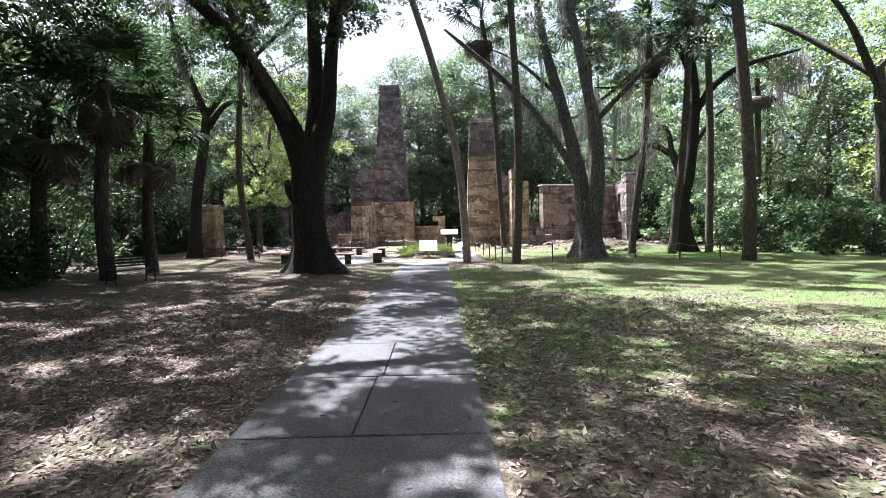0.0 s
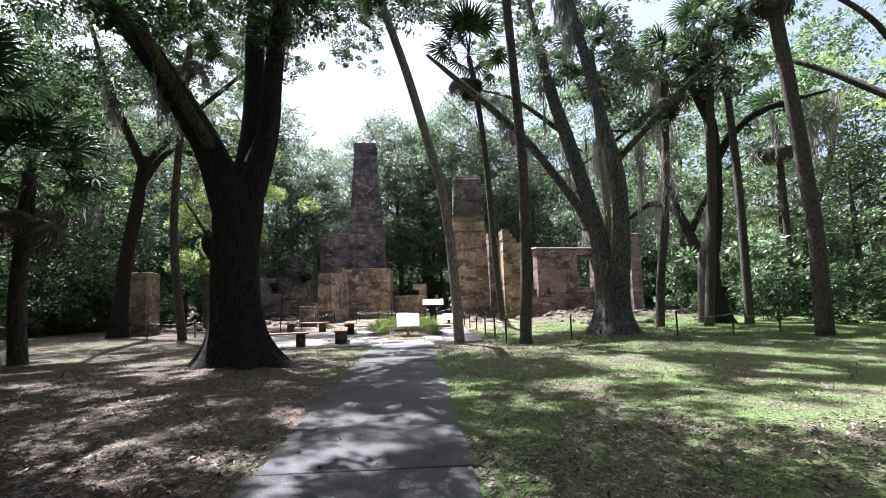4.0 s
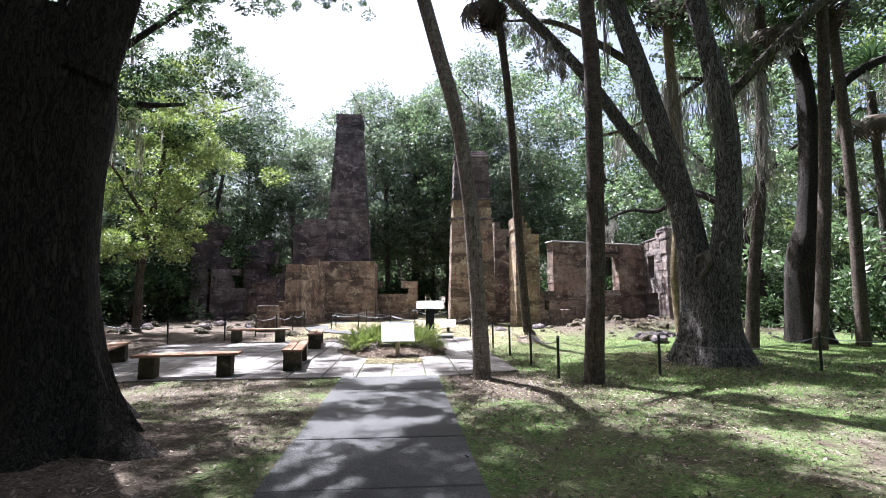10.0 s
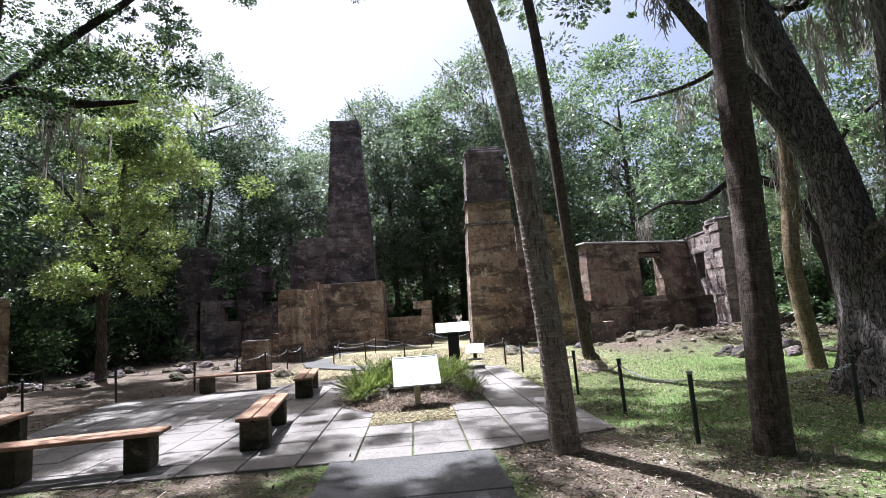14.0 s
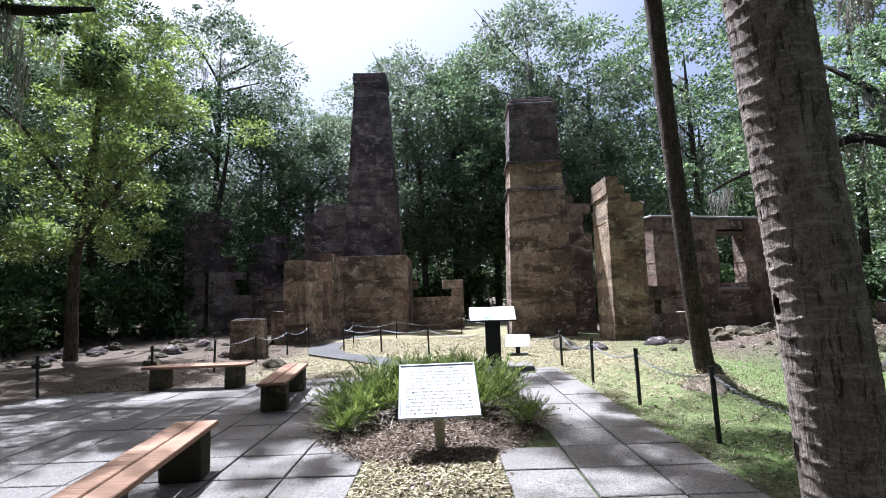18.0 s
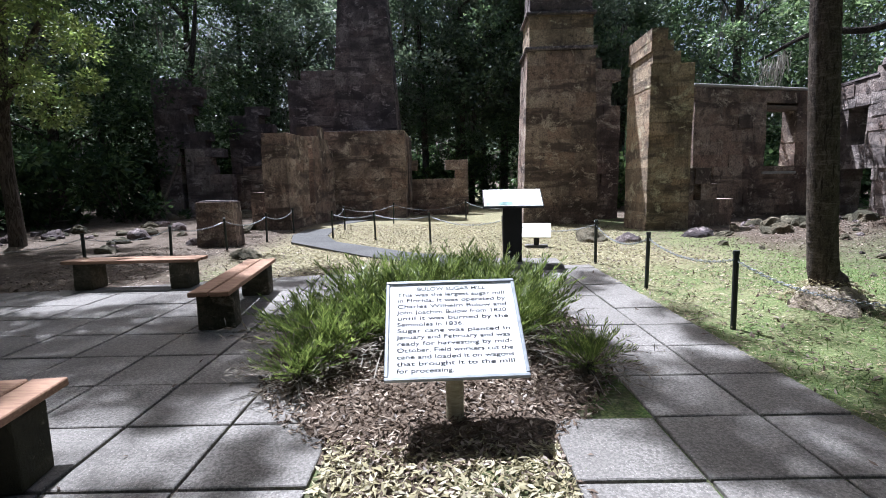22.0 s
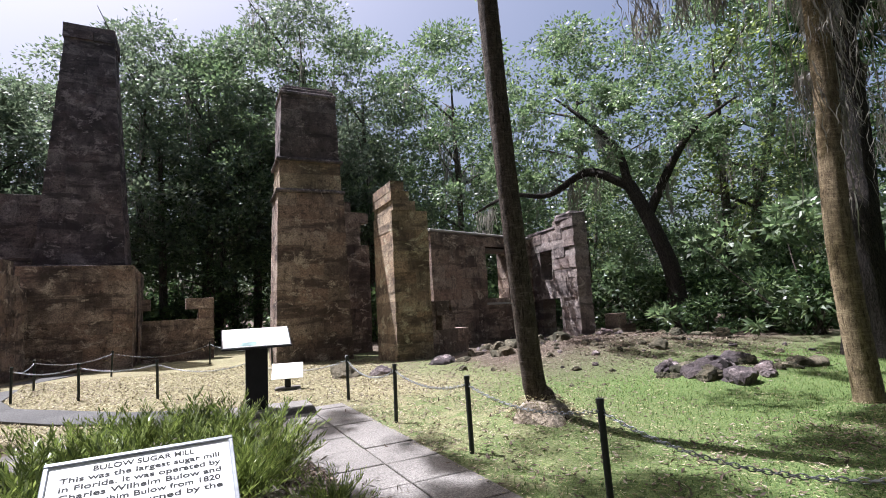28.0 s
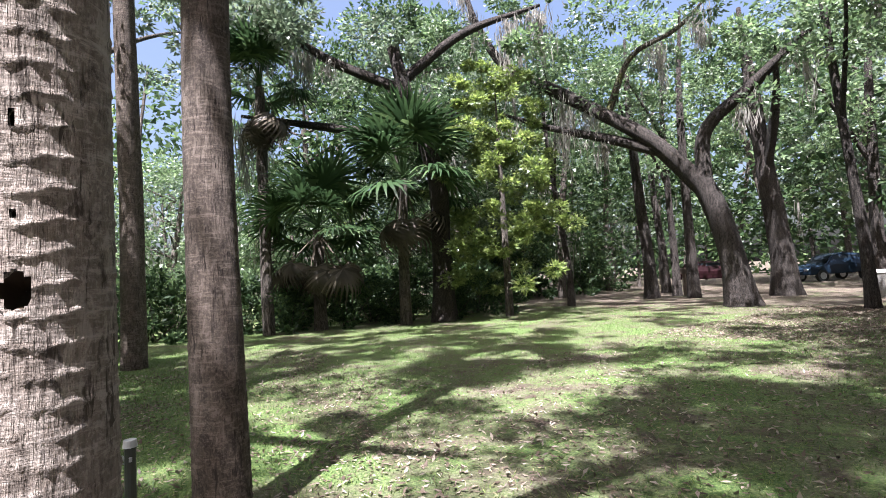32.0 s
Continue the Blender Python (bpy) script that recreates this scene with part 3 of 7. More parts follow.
def gz(x, y):
    """Height of the ground."""
    x, y = np.asarray(x, float), np.asarray(y, float)
    h = 0.5 * np.exp(-((x - 10.3) / 3.6) ** 2 - ((y - 28.6) / 3.0) ** 2)
    h = h + 0.18 * np.exp(-((x - 3.38) ** 2 + (y - 23.3) ** 2) / 0.5) + 0.14 * np.exp(-((x - 8.2) / 1.1) ** 2 - ((y - 24.0) / 0.7) ** 2)
    h = h + 0.10 * np.exp(-((x + 4.0) ** 2 + (y - 14.0) ** 2) / 3.0) + 0.10 * np.exp(-((x - 6.25) ** 2 + (y - 19.2) ** 2) / 3.0)
    w = 0.02 * np.sin(x * 0.9 + 1.3 * np.sin(y * 0.45)) + 0.02 * np.sin(y * 0.8 + x * 0.35)
    calm = np.clip((np.abs(x + 0.6) - 1.1) / 2.0, 0, 1)
    calm = np.where((y > 17) & (y < 28) & (x > -11) & (x < 3), 0, calm)
    return h + w * calm - 0.012


# ---- ground ----
def build_ground():
    near = np.concatenate([np.arange(-30, 10, 0.5), np.arange(10, 33.99, 0.2), np.arange(34, 60.01, 0.5)])
    xs = np.concatenate([[-900, -400, -150, -80, -55, -42], np.arange(-32, 0, 0.5), np.arange(0, 13.99, 0.2), np.arange(14, 32.01, 0.5), [42, 55, 80, 150, 400, 900]])
    ys = np.concatenate([[-900, -400, -150, -80, -55, -40], near, [70, 80, 120, 200, 450, 900]])
    X, Y = np.meshgrid(xs, ys)
    V = np.stack([X, Y, gz(X, Y)], -1).reshape(-1, 3)
    n, m = len(xs), len(ys)
    i, j = np.meshgrid(np.arange(n - 1), np.arange(m - 1))
    F = np.stack([j * n + i, j * n + i + 1, (j + 1) * n + i + 1, (j + 1) * n + i], -1).reshape(-1, 4)
    tagged(new("ground", fast_mesh("ground", V, F, GROUND, True)), "woodland ground with leaf litter and patchy grass", "ground", kind="structure")


build_ground()


# ---- ruins ----
def block_meshes(mat, count=5):
    out = []
    for s in range(count):
        bm = bm_box(1, 1, 1, 0.009, (0, 0, -0.5), 1, 0.014, s)
        me = bpy.data.meshes.new("stone_block")
        bm.to_mesh(me); bm.free()
        me.materials.append(mat)
        out.append(me)
    return out


BLOCKS = {m.name: block_meshes(m) for m in (STONE, STONE_DARK, STONE_TAN, STONE_PALE)}


def block(parent, mat, x0, x1, y0, y1, z0, z1, r, skew=0.012):
    ob = new("stone_block", r.choice(BLOCKS[mat.name]))
    ob.parent = parent
    ob.matrix_basis = Matrix.LocRotScale(((x0 + x1) / 2, (y0 + y1) / 2 + r.uniform(-skew, skew) * 1.8, (z0 + z1) / 2),
                                         Euler((0, 0, r.choice((0, math.pi)))), (max(0.02, x1 - x0), max(0.02, y1 - y0), z1 - z0))
    return ob


def ruin_wall(at, to, thick, top, label, mat=STONE, openings=(), course=0.42, long=0.8, seed=0, low=None, lowz=0.0, ragged=0.12):
    """A wall of stone courses from at to to; top(s) is its broken height at s metres; openings: s0, s1, z0, z1."""
    r = random.Random(seed)
    L = math.hypot(to[0] - at[0], to[1] - at[1])
    th = thing("ruined_wall", (at[0], at[1], -0.05), math.degrees(math.atan2(to[1] - at[1], to[0] - at[0])), label, "ruined wall", "mill ruins")
    z, k = 0.0, 0
    while z < 15:
        h = course * r.uniform(0.88, 1.12)
        s, any_block = -r.uniform(0, long) * (k % 2), False
        while s < L - 0.01:
            e = s + long * r.uniform(0.7, 1.3)
            if L - e < 0.25:
                e = L
            a, b = max(s, 0), min(e, L)
            s = e
            mid = (a + b) / 2
            if z + h / 2 > top(mid) + r.uniform(-ragged, ragged) or b - a < 0.04:
                continue
            spans = [(a, b)]
            for o0, o1, p0, p1 in openings:
                if p0 < z + h / 2 < p1:
                    nxt = []
                    for u, v in spans:
                        if v <= o0 or u >= o1:
                            nxt.append((u, v))
                        else:
                            if u < o0 - 0.03: nxt.append((u, o0))
                            if v > o1 + 0.03: nxt.append((o1, v))
                    spans = nxt
            for u, v in spans:
                m = low if low and z + h / 2 < lowz + 0.35 * math.sin(mid * 2.1 + seed) else mat
                block(th, m, u, v, 0, thick, z, z + h, r)
            any_block = True
        z += h; k += 1
        if not any_block:
            break
    return th


def chimney_courses(th, z0, z1, w, d, mat, course, seed, wall=0.55):
    """Rings of blocks round a flue; w(z) and d(z) are the outer width and depth."""
    r = random.Random(seed)
    z, k = z0, 0
    while z < z1 - 0.1:
        h = min(course * r.uniform(0.9, 1.1), z1 - z)
        W, D = w(z + h / 2) / 2, d(z + h / 2) / 2
        t = min(wall, W * 0.8, D * 0.8)
        for y0, y1 in ((-D, -D + t), (D - t, D)):
            n = max(2, round(2 * W / 0.85)) + (k % 2)
            cut = [-W] + sorted(-W + 2 * W * (i + r.uniform(-0.18, 0.18)) / n for i in range(1, n)) + [W]
            for a, b in zip(cut, cut[1:]):
                block(th, mat, a, b, y0, y1, z, z + h, r, 0.01)
        for x0, x1 in ((-W, -W + t), (W - t, W)):
            n = max(1, round((2 * D - 2 * t) / 0.85))
            for i in range(n):
                a, b = -D + t + (2 * D - 2 * t) * i / n, -D + t + (2 * D - 2 * t) * (i + 1) / n
                ob = block(th, mat, x0 + r.uniform(-0.01, 0.01), x1 + r.uniform(-0.01, 0.01), a, b, z, z + h, r, 0)
        z += h; k += 1


def band(parent, w, d, z, h, mat, name="ledge"):
    bm = bm_box(w, d, h, 0.03, (0, 0, z), 1, 0.012, 3)
    part(name, bm, mat, parent)


def build_ruins():
    # tall tapering chimney on its broad base
    tall = thing("tall_chimney", (-4.1, 43.1, -0.05), 0, "tall tapering sooty stone mill chimney on a broad base", "chimney", "mill ruins")
    chimney_courses(tall, 3.65, 13.5, lambda z: 3.0 - (z - 3.65) * 0.132, lambda z: 2.7 - (z - 3.65) * 0.11, STONE_DARK, 0.42, 1)
    chimney_courses(tall, 13.5, 14.1, lambda z: 1.8, lambda z: 1.74, STONE_DARK, 0.33, 2)
    base = thing("chimney_base", (-3.8, 41.7, -0.05), 0, "broad low stone base below the tall chimney", "chimney base", "mill ruins")
    chimney_courses(base, 0, 3.7, lambda z: 3.35, lambda z: 4.6, STONE, 0.44, 3, 0.75)
    band(base, 3.2, 4.45, 3.62, 0.1, STONE_DARK, "top_bed")
    ruin_wall((-7.65, 42.0), (-5.3, 42.0), 0.7, lambda s: 6.0 if s < 0.35 else (6.45 if s < 0.9 else 6.75), "dark stone wing wall beside the tall chimney", STONE_DARK, seed=4, low=STONE, lowz=3.4)
    ruin_wall((-8.2, 41.2), (-7.5, 41.9), 0.6, lambda s: 2.6 + s, "low broken stub of dark stone wall", STONE_DARK, seed=5)
    ruin_wall((-1.95, 41.0), (0.6, 41.1), 0.55, lambda s: 2.7 if s > 1.75 else (2.3 if s < 0.2 else 1.7), "low stone wall with a square notch", STONE, seed=6, ragged=0.05)
    ruin_wall((-5.55, 34.5), (-5.35, 36.3), 0.85, lambda s: 3.45 if s < 1.2 else 3.1, "broken plastered wall end of tan stone", STONE, seed=7, ragged=0.2)
    ruin_wall((-5.35, 36.9), (-5.05, 40.0), 0.8, lambda s: 3.2 + 0.3 * math.sin(s * 2), "weathered stone side wall with a broken top", STONE, seed=8, ragged=0.2)
    ruin_wall((-6.6, 34.9), (-6.35, 36.6), 0.4, lambda s: 1.7 - s * 0.5, "crumbled stone stub beside the wall end", STONE, seed=9, ragged=0.3)
    # left group
    ruin_wall((-14.65, 43.2), (-11.2, 43.5), 0.8, lambda s: 6.85 if s < 1.95 else (4.35 if s < 2.8 else 2.2), "tall ruined wall, plaster below and sooty stone above", STONE_DARK,
              openings=((1.05, 1.3, 0, 3.4),), seed=10, low=STONE_PALE, lowz=3.0, ragged=0.2)
    ruin_wall((-11.6, 44.6), (-9.0, 44.4), 0.8, lambda s: 5.4 if s < 1.9 else 2.9, "ruined dark stone wall with stepped edge", STONE_DARK, seed=11, low=STONE, lowz=2.4, ragged=0.2)
    beam = thing("timber_prop", (-14.1, 42.5, -0.05), 0, "grey timber prop leaning on the ruined wall", "prop")
    V, F = tube([(-0.35, -0.3, 0, 0.08), (0.2, 0.2, 1.6, 0.08), (0.7, 0.62, 3.2, 0.07)], 0.4, 6, 0.02)
    apart("beam", V, F, TIMBER, beam)
    pier = thing("stone_pier", (-14.0, 28.4, -0.05), -4, "square freestanding pier of tan stone blocks", "pier", "mill ruins")
    chimney_courses(pier, 0, 3.05, lambda z: 1.42 - 0.03 * z, lambda z: 1.15, STONE_TAN, 0.5, 12, 0.6)
    band(pier, 1.25, 1.0, 3.0, 0.12, STONE_DARK, "top_bed")
    stub = thing("stone_stub", (-6.2, 30.8, -0.05), 8, "short broken stone pier by the chain fence", "pier", "mill ruins")
    chimney_courses(stub, 0, 1.15, lambda z: 0.95 - 0.1 * z, lambda z: 0.75, STONE, 0.3, 13, 0.35)
    band(stub, 0.8, 0.62, 1.1, 0.08, STONE_DARK, "top_bed")
    # near chimney
    near = thing("near_chimney", (3.42, 36.0, -0.05), -2, "massive square stone chimney with two iron-dark bands", "chimney", "mill ruins")
    chimney_courses(near, 0, 5.7, lambda z: 2.5 - z * 0.055, lambda z: 2.0 - z * 0.04, STONE, 0.48, 14, 0.7)
    band(near, 2.32, 1.9, 5.7, 0.11, STONE_DARK)
    chimney_courses(near, 5.81, 6.8, lambda z: 2.06, lambda z: 1.66, STONE_TAN, 0.5, 15, 0.6)
    band(near, 2.24, 1.82, 6.8, 0.11, STONE_DARK)
    chimney_courses(near, 6.91, 9.2, lambda z: 2.0 - (z - 6.9) * 0.06, lambda z: 1.6 - (z - 6.9) * 0.05, STONE_DARK, 0.42, 16, 0.5)
    band(near, 1.94, 1.56, 9.2, 0.14, STONE_DARK, "cap_course")
    band(near, 1.78, 1.4, 9.34, 0.14, STONE_DARK, "cap_course")
    band(near, 1.55, 1.16, 9.48, 0.13, STONE_DARK, "cap_course")
    ruin_wall((4.9, 36.7), (6.0, 37.0), 0.7, lambda s: 5.75 if s < 0.6 else 4.2, "narrow stone wall stub behind the chimney", STONE, seed=17, ragged=0.15)
    # right group
    ruin_wall((5.05, 32.0), (6.2, 31.96), 1.85, lambda s: 5.3 if s < 0.6 else 4.6, "tall broken wall end, tan plaster over stone", STONE_TAN, course=0.3, seed=18, long=0.6, ragged=0.16)
    ruin_wall((6.23, 32.3), (8.0, 33.0), 0.6, lambda s: 2.1 - s * 0.75, "low crumbling stone wall with small niches", STONE, openings=((0.35, 0.6, 0.9, 1.25),), seed=19, ragged=0.25)
    back = ruin_wall((7.9, 35.3), (14.0, 37.1), 0.6, lambda s: 4.42, "roofless back wall with a window and pale coping", STONE,
                     openings=((3.1, 4.5, 1.62, 3.85), (0.6, 0.9, 1.5, 1.9)), seed=20, ragged=0.0)
    c = bm_box(6.45, 0.72, 0.09, 0.02, (3.15, 0.3, 4.5), 1, 0.006, 2)
    part("coping", c, COPING, back, "pale concrete coping")
    part("lintel", bm_box(1.85, 0.5, 0.16, 0.02, (3.8, 0.3, 3.82)), TIMBER, back, "dark timber lintel")
    part("window_sill", bm_box(1.55, 0.66, 0.1, 0.02, (3.8, 0.28, 1.56)), COPING, back, "pale worn sill")
    side = ruin_wall((14.2, 33.6), (14.65, 37.4), 0.65, lambda s: 4.95 if s < 1.3 else 4.6 + 0.08 * math.sin(s * 4), "side wall with doorway and window, pale plaster", STONE_PALE,
                     openings=((1.3, 2.75, 0, 1.85), (1.75, 2.7, 2.45, 3.7)), seed=21, ragged=0.06)
    part("lintel", bm_box(1.75, 0.6, 0.42, 0.02, (2.0, 0.3, 1.87)), COPING, side, "pale concrete lintel")
    part("coping", bm_box(1.25, 0.75, 0.3, 0.06, (0.65, 0.32, 4.9), 1, 0.03), STONE_DARK, side, "dark rounded coping stones")
    part("coping", bm_box(2.5, 0.7, 0.16, 0.05, (2.55, 0.32, 4.6), 1, 0.03), STONE_DARK, side, "dark rounded coping stones")
    ruin_wall((15.3, 33.4), (16.7, 33.8), 0.6, lambda s: 1.15 - 0.3 * s, "low broken stub at the end of the ruin", STONE, seed=22, ragged=0.2)


build_ruins()


def rock_mesh(seed, mat):
    """A weathered lump of masonry, half rounded, pitted and cracked."""
    bm = bmesh.new()
    r = random.Random(seed)
    bmesh.ops.create_icosphere(bm, subdivisions=3, radius=0.5)
    off = Vector((r.uniform(0, 50), r.uniform(0, 50), 0))
    cuts = [(Vector((r.gauss(0, 1), r.gauss(0, 1), r.gauss(0.2, 0.8))).normalized(), r.uniform(0.3, 0.44)) for _ in range(5)]
    for v in bm.verts:
        v.co = v.co * (1 + 0.42 * noise.noise(v.co * 2.2 + off) + 0.2 * noise.noise(v.co * 5.5 - off) + 0.1 * noise.noise(v.co * 12 + off))
        for n, d in cuts:
            over = v.co.dot(n) - d
            if over > 0:
                v.co -= n * over * 0.75
    me = bpy.data.meshes.new("rock")
    bm.to_mesh(me); bm.free()
    me.materials.append(mat)
    return me


def build_rubble():
    meshes = [rock_mesh(i, BLOCK_CON if i % 4 else STONE_DARK) for i in range(9)]
    r = random.Random(5)
    spots = []
    for _ in range(80): spots.append((r.uniform(7.2, 14.5), r.uniform(27.6, 33.4), r.uniform(0.15, 0.6)))
    for _ in range(24): spots.append((r.gauss(8.2, 0.75), r.gauss(24.0, 0.42), r.uniform(0.25, 0.75)))
    for _ in range(22): spots.append((r.uniform(5.4, 9.5), r.uniform(29.2, 30.5), r.uniform(0.25, 0.7)))
    for _ in range(55): spots.append((r.uniform(-15, -6.8), r.uniform(29.5, 38), r.uniform(0.25, 0.75)))
    for _ in range(14): spots.append((r.uniform(-14.5, -9), r.uniform(41.3, 42.6), r.uniform(0.35, 0.9)))
    for _ in range(70): spots.append((r.gauss(9.6, 1.9), r.gauss(27.6, 1.4), r.uniform(0.08, 0.26)))
    for x, y, s in spots + [(3.0, 30.3, 0.9), (3.8, 30.0, 0.7), (-4.6, 28.4, 0.7), (9.4, 26.6, 0.5)]:
        ob = new("rubble_stone", r.choice(meshes))
        hz = s * r.uniform(0.5, 0.9)
        ob.matrix_basis = Matrix.LocRotScale((x, y, float(gz(x, y)) + 0.04 * hz), Euler((r.uniform(-0.45, 0.45), r.uniform(-0.45, 0.45), r.uniform(0, 6.28))), (s, s * r.uniform(0.6, 0.95), hz))
        tagged(ob, "weathered mossy rubble stone half sunk in the ground", "stone", "rubble of the ruins")


build_rubble()


# ---- chain fence ----
def link_chain(p, q, sag):
    """A chain of oval links hanging from p to q."""
    p, q = Vector(p), Vector(q)
    L = (q - p).length
    n = max(8, int(L / 0.042))
    A = np.linspace(0, 2 * np.pi, 7, endpoint=False)
    B = np.linspace(0, 2 * np.pi, 3, endpoint=False)
    Vs, Fs = [], []
    for i in range(n):
        t = (i + 0.5) / n
        c = p.lerp(q, t) - Vector((0, 0, sag * 4 * t * (1 - t)))
        d = ((q - p) / L + Vector((0, 0, -sag * 4 * (1 - 2 * t) / L))).normalized()
        side = d.cross(Vector((0, 0, 1))).normalized()
        up = side.cross(d)
        w = side if i % 2 else up
        o = d.cross(w)
        ring = [c + d * 0.030 * math.cos(a) + w * 0.014 * math.sin(a) for a in A]
        out = [(d * math.cos(a) + w * math.sin(a)) for a in A]
        base = len(Vs)
        for k in range(7):
            for b in B:
                Vs.append(ring[k] + (out[k] * math.cos(b) + o * math.sin(b)) * 0.0045)
        for k in range(7):
            for b in range(3):
                Fs.append((base + k * 3 + b, base + k * 3 + (b + 1) % 3, base + ((k + 1) % 7) * 3 + (b + 1) % 3, base + ((k + 1) % 7) * 3 + b))
    return np.array([tuple(v) for v in Vs]), np.array(Fs)


def chain_fence(spots, label, h=0.77, sag=0.13, lean=()):
    th = thing("chain_fence", (0, 0, 0), 0, label, "chain fence", "chain fences")
    tops = []
    r = random.Random(len(spots))
    for x, y in spots:
        z = float(gz(x, y))
        tilt = Euler((r.uniform(-0.03, 0.03), r.uniform(-0.03, 0.03), 0))
        m = Matrix.LocRotScale((x, y, z - 0.05), tilt, None)
        post = part("post", bm_rod(0.026, 0.026, h + 0.02, 12), IRON, th, m=m)
        cap = part("cap", bm_rod(0.033, 0.029, 0.035, 12, (0, 0, h + 0.02)), CAP if r.random() < 0.3 else IRON, post)
        eye = part("eye_bolt", bm_box(0.075, 0.014, 0.022, 0.003, (0, 0, h - 0.045)), GALV, post)
        tops.append(m @ Vector((0, 0, h - 0.035)))
    for a, b in zip(tops, tops[1:]):
        V, F = link_chain(a, b, sag * r.uniform(0.7, 1.2) * (b - a).length / 1.8)
        apart("chain", V, F, GALV, th)
    return th


chain_fence([(2.13, 26.95), (2.17, 24.83), (2.26, 22.96), (2.37, 21.18), (2.45, 19.37), (2.51, 17.63), (4.54, 17.79), (7.9, 17.85), (9.7, 17.9), (11.7, 18.5)], "dark metal posts with galvanised chain along the lawn")
chain_fence([(2.13, 26.95), (0.7, 28.5), (-0.87, 30.2), (-2.35, 31.3), (-3.7, 32.3), (-3.75, 34.3), (-2.4, 36.6), (0.35, 38.2), (2.0, 34.9)], "dark metal posts with chain round the inner court")
chain_fence([(-11.6, 24.6), (-9.6, 24.6), (-7.8, 25.1), (-6.5, 26.4), (-5.9, 27.9), (-5.5, 29.5), (-5.3, 31.5), (-5.2, 33.6)], "dark metal posts with chain before the outlying ruins")
chain_fence([(-22, 33), (-19.5, 32), (-17, 31), (-14.5, 30.2), (-12.6, 29.5)], "dark metal posts with chain at the clearing's edge")
chain_fence([(15.5, 33.5), (17.3, 33.2), (19.2, 32.7), (21, 32), (22.8, 31)], "dark metal posts with chain behind the rubble mound")


# ---- benches ----
def bench(at, rz, length):
    th = thing("bench", (at[0], at[1], 0.012), rz, "backless bench, two reddish cedar planks on mossy concrete blocks", "bench", "benches on the terrace")
    for k, y in enumerate((-0.105, 0.105)):
        part("seat_plank", bm_box(length, 0.19, 0.048, 0.008, (0.01 * (k - 0.5), y, 0.39), 1, 0.002, k), PLANK, th)
    for k, x in enumerate((-length * 0.36, length * 0.36)):
        part("leg_block", bm_box(0.26, 0.36, 0.39, 0.02, (x, 0, 0), 2, 0.006, k + 5), BLOCK_CON, th)
    return th


for at, rz, ln in (((-4.42, 18.42), 8, 1.85), ((-6.8, 20.1), 105, 2.1), ((-2.71, 19.85), 97, 2.1), ((-3.01, 24.15), 97, 2.2), ((-5.12, 25.55), 0, 1.95)):
    bench(at, rz, ln)


# ---- signs ----
def iron_bench(at, rz):
    """A cast-iron garden bench: two scrolled end frames, slatted seat and back."""
    th = thing("iron_bench", (*at, float(gz(*at)) - 0.01), rz, "black cast-iron garden bench standing in deep shade", "bench")
    for sx in (-0.58, 0.58):
        bars = [[(sx, -0.24, 0, 0.018), (sx, -0.2, 0.2, 0.016), (sx, -0.24, 0.41, 0.016)], [(sx, 0.26, 0, 0.018), (sx, 0.2, 0.2, 0.016), (sx, 0.2, 0.42, 0.016), (sx, 0.27, 0.62, 0.016), (sx, 0.32, 0.84, 0.014)],
                [(sx, -0.24, 0.41, 0.016), (sx, 0.0, 0.39, 0.016), (sx, 0.2, 0.42, 0.016)], [(sx, 0.25, 0.6, 0.014), (sx, 0.0, 0.64, 0.014), (sx, -0.22, 0.62, 0.014), (sx, -0.28, 0.55, 0.012), (sx, -0.22, 0.5, 0.012), (sx, -0.17, 0.54, 0.01)],
                [(sx, -0.2, 0.2, 0.012), (sx, 0.0, 0.28, 0.012), (sx, 0.2, 0.2, 0.012)]]
        apart("end_frame", *joined(*[tube(b, 0.05, 8, 0.02, k) for k, b in enumerate(bars)]), IRON_BLACK, th, smooth=True)
    for k in range(6):
        part("seat_slat", bm_box(1.2, 0.055, 0.022, 0.004, (0, -0.2 + 0.078 * k, 0.41)), IRON_BLACK, th)
    for k in range(4):
        part("back_slat", bm_box(1.2, 0.02, 0.05, 0.004, (0, 0.225 + 0.027 * k, 0.5 + 0.09 * k)), IRON_BLACK, th)


iron_bench((-9.0, 12.55), 64)


def text_part(body, size, parent, m, name="text", wide=None):
    cu = bpy.data.curves.new(name, "FONT")
    cu.body, cu.size, cu.align_x = body, size, "LEFT"
    cu.extrude, cu.offset = 0.0008, 0.00045
    cu.materials.append(INK)
    ob = new(name, cu)
    ob.parent = parent
    if wide:
        bpy.context.view_layer.update()
        w = ob.dimensions.x or 1
        m = m @ Matrix.Diagonal((wide / w, 1, 1, 1))
    ob.matrix_basis = m
    return ob


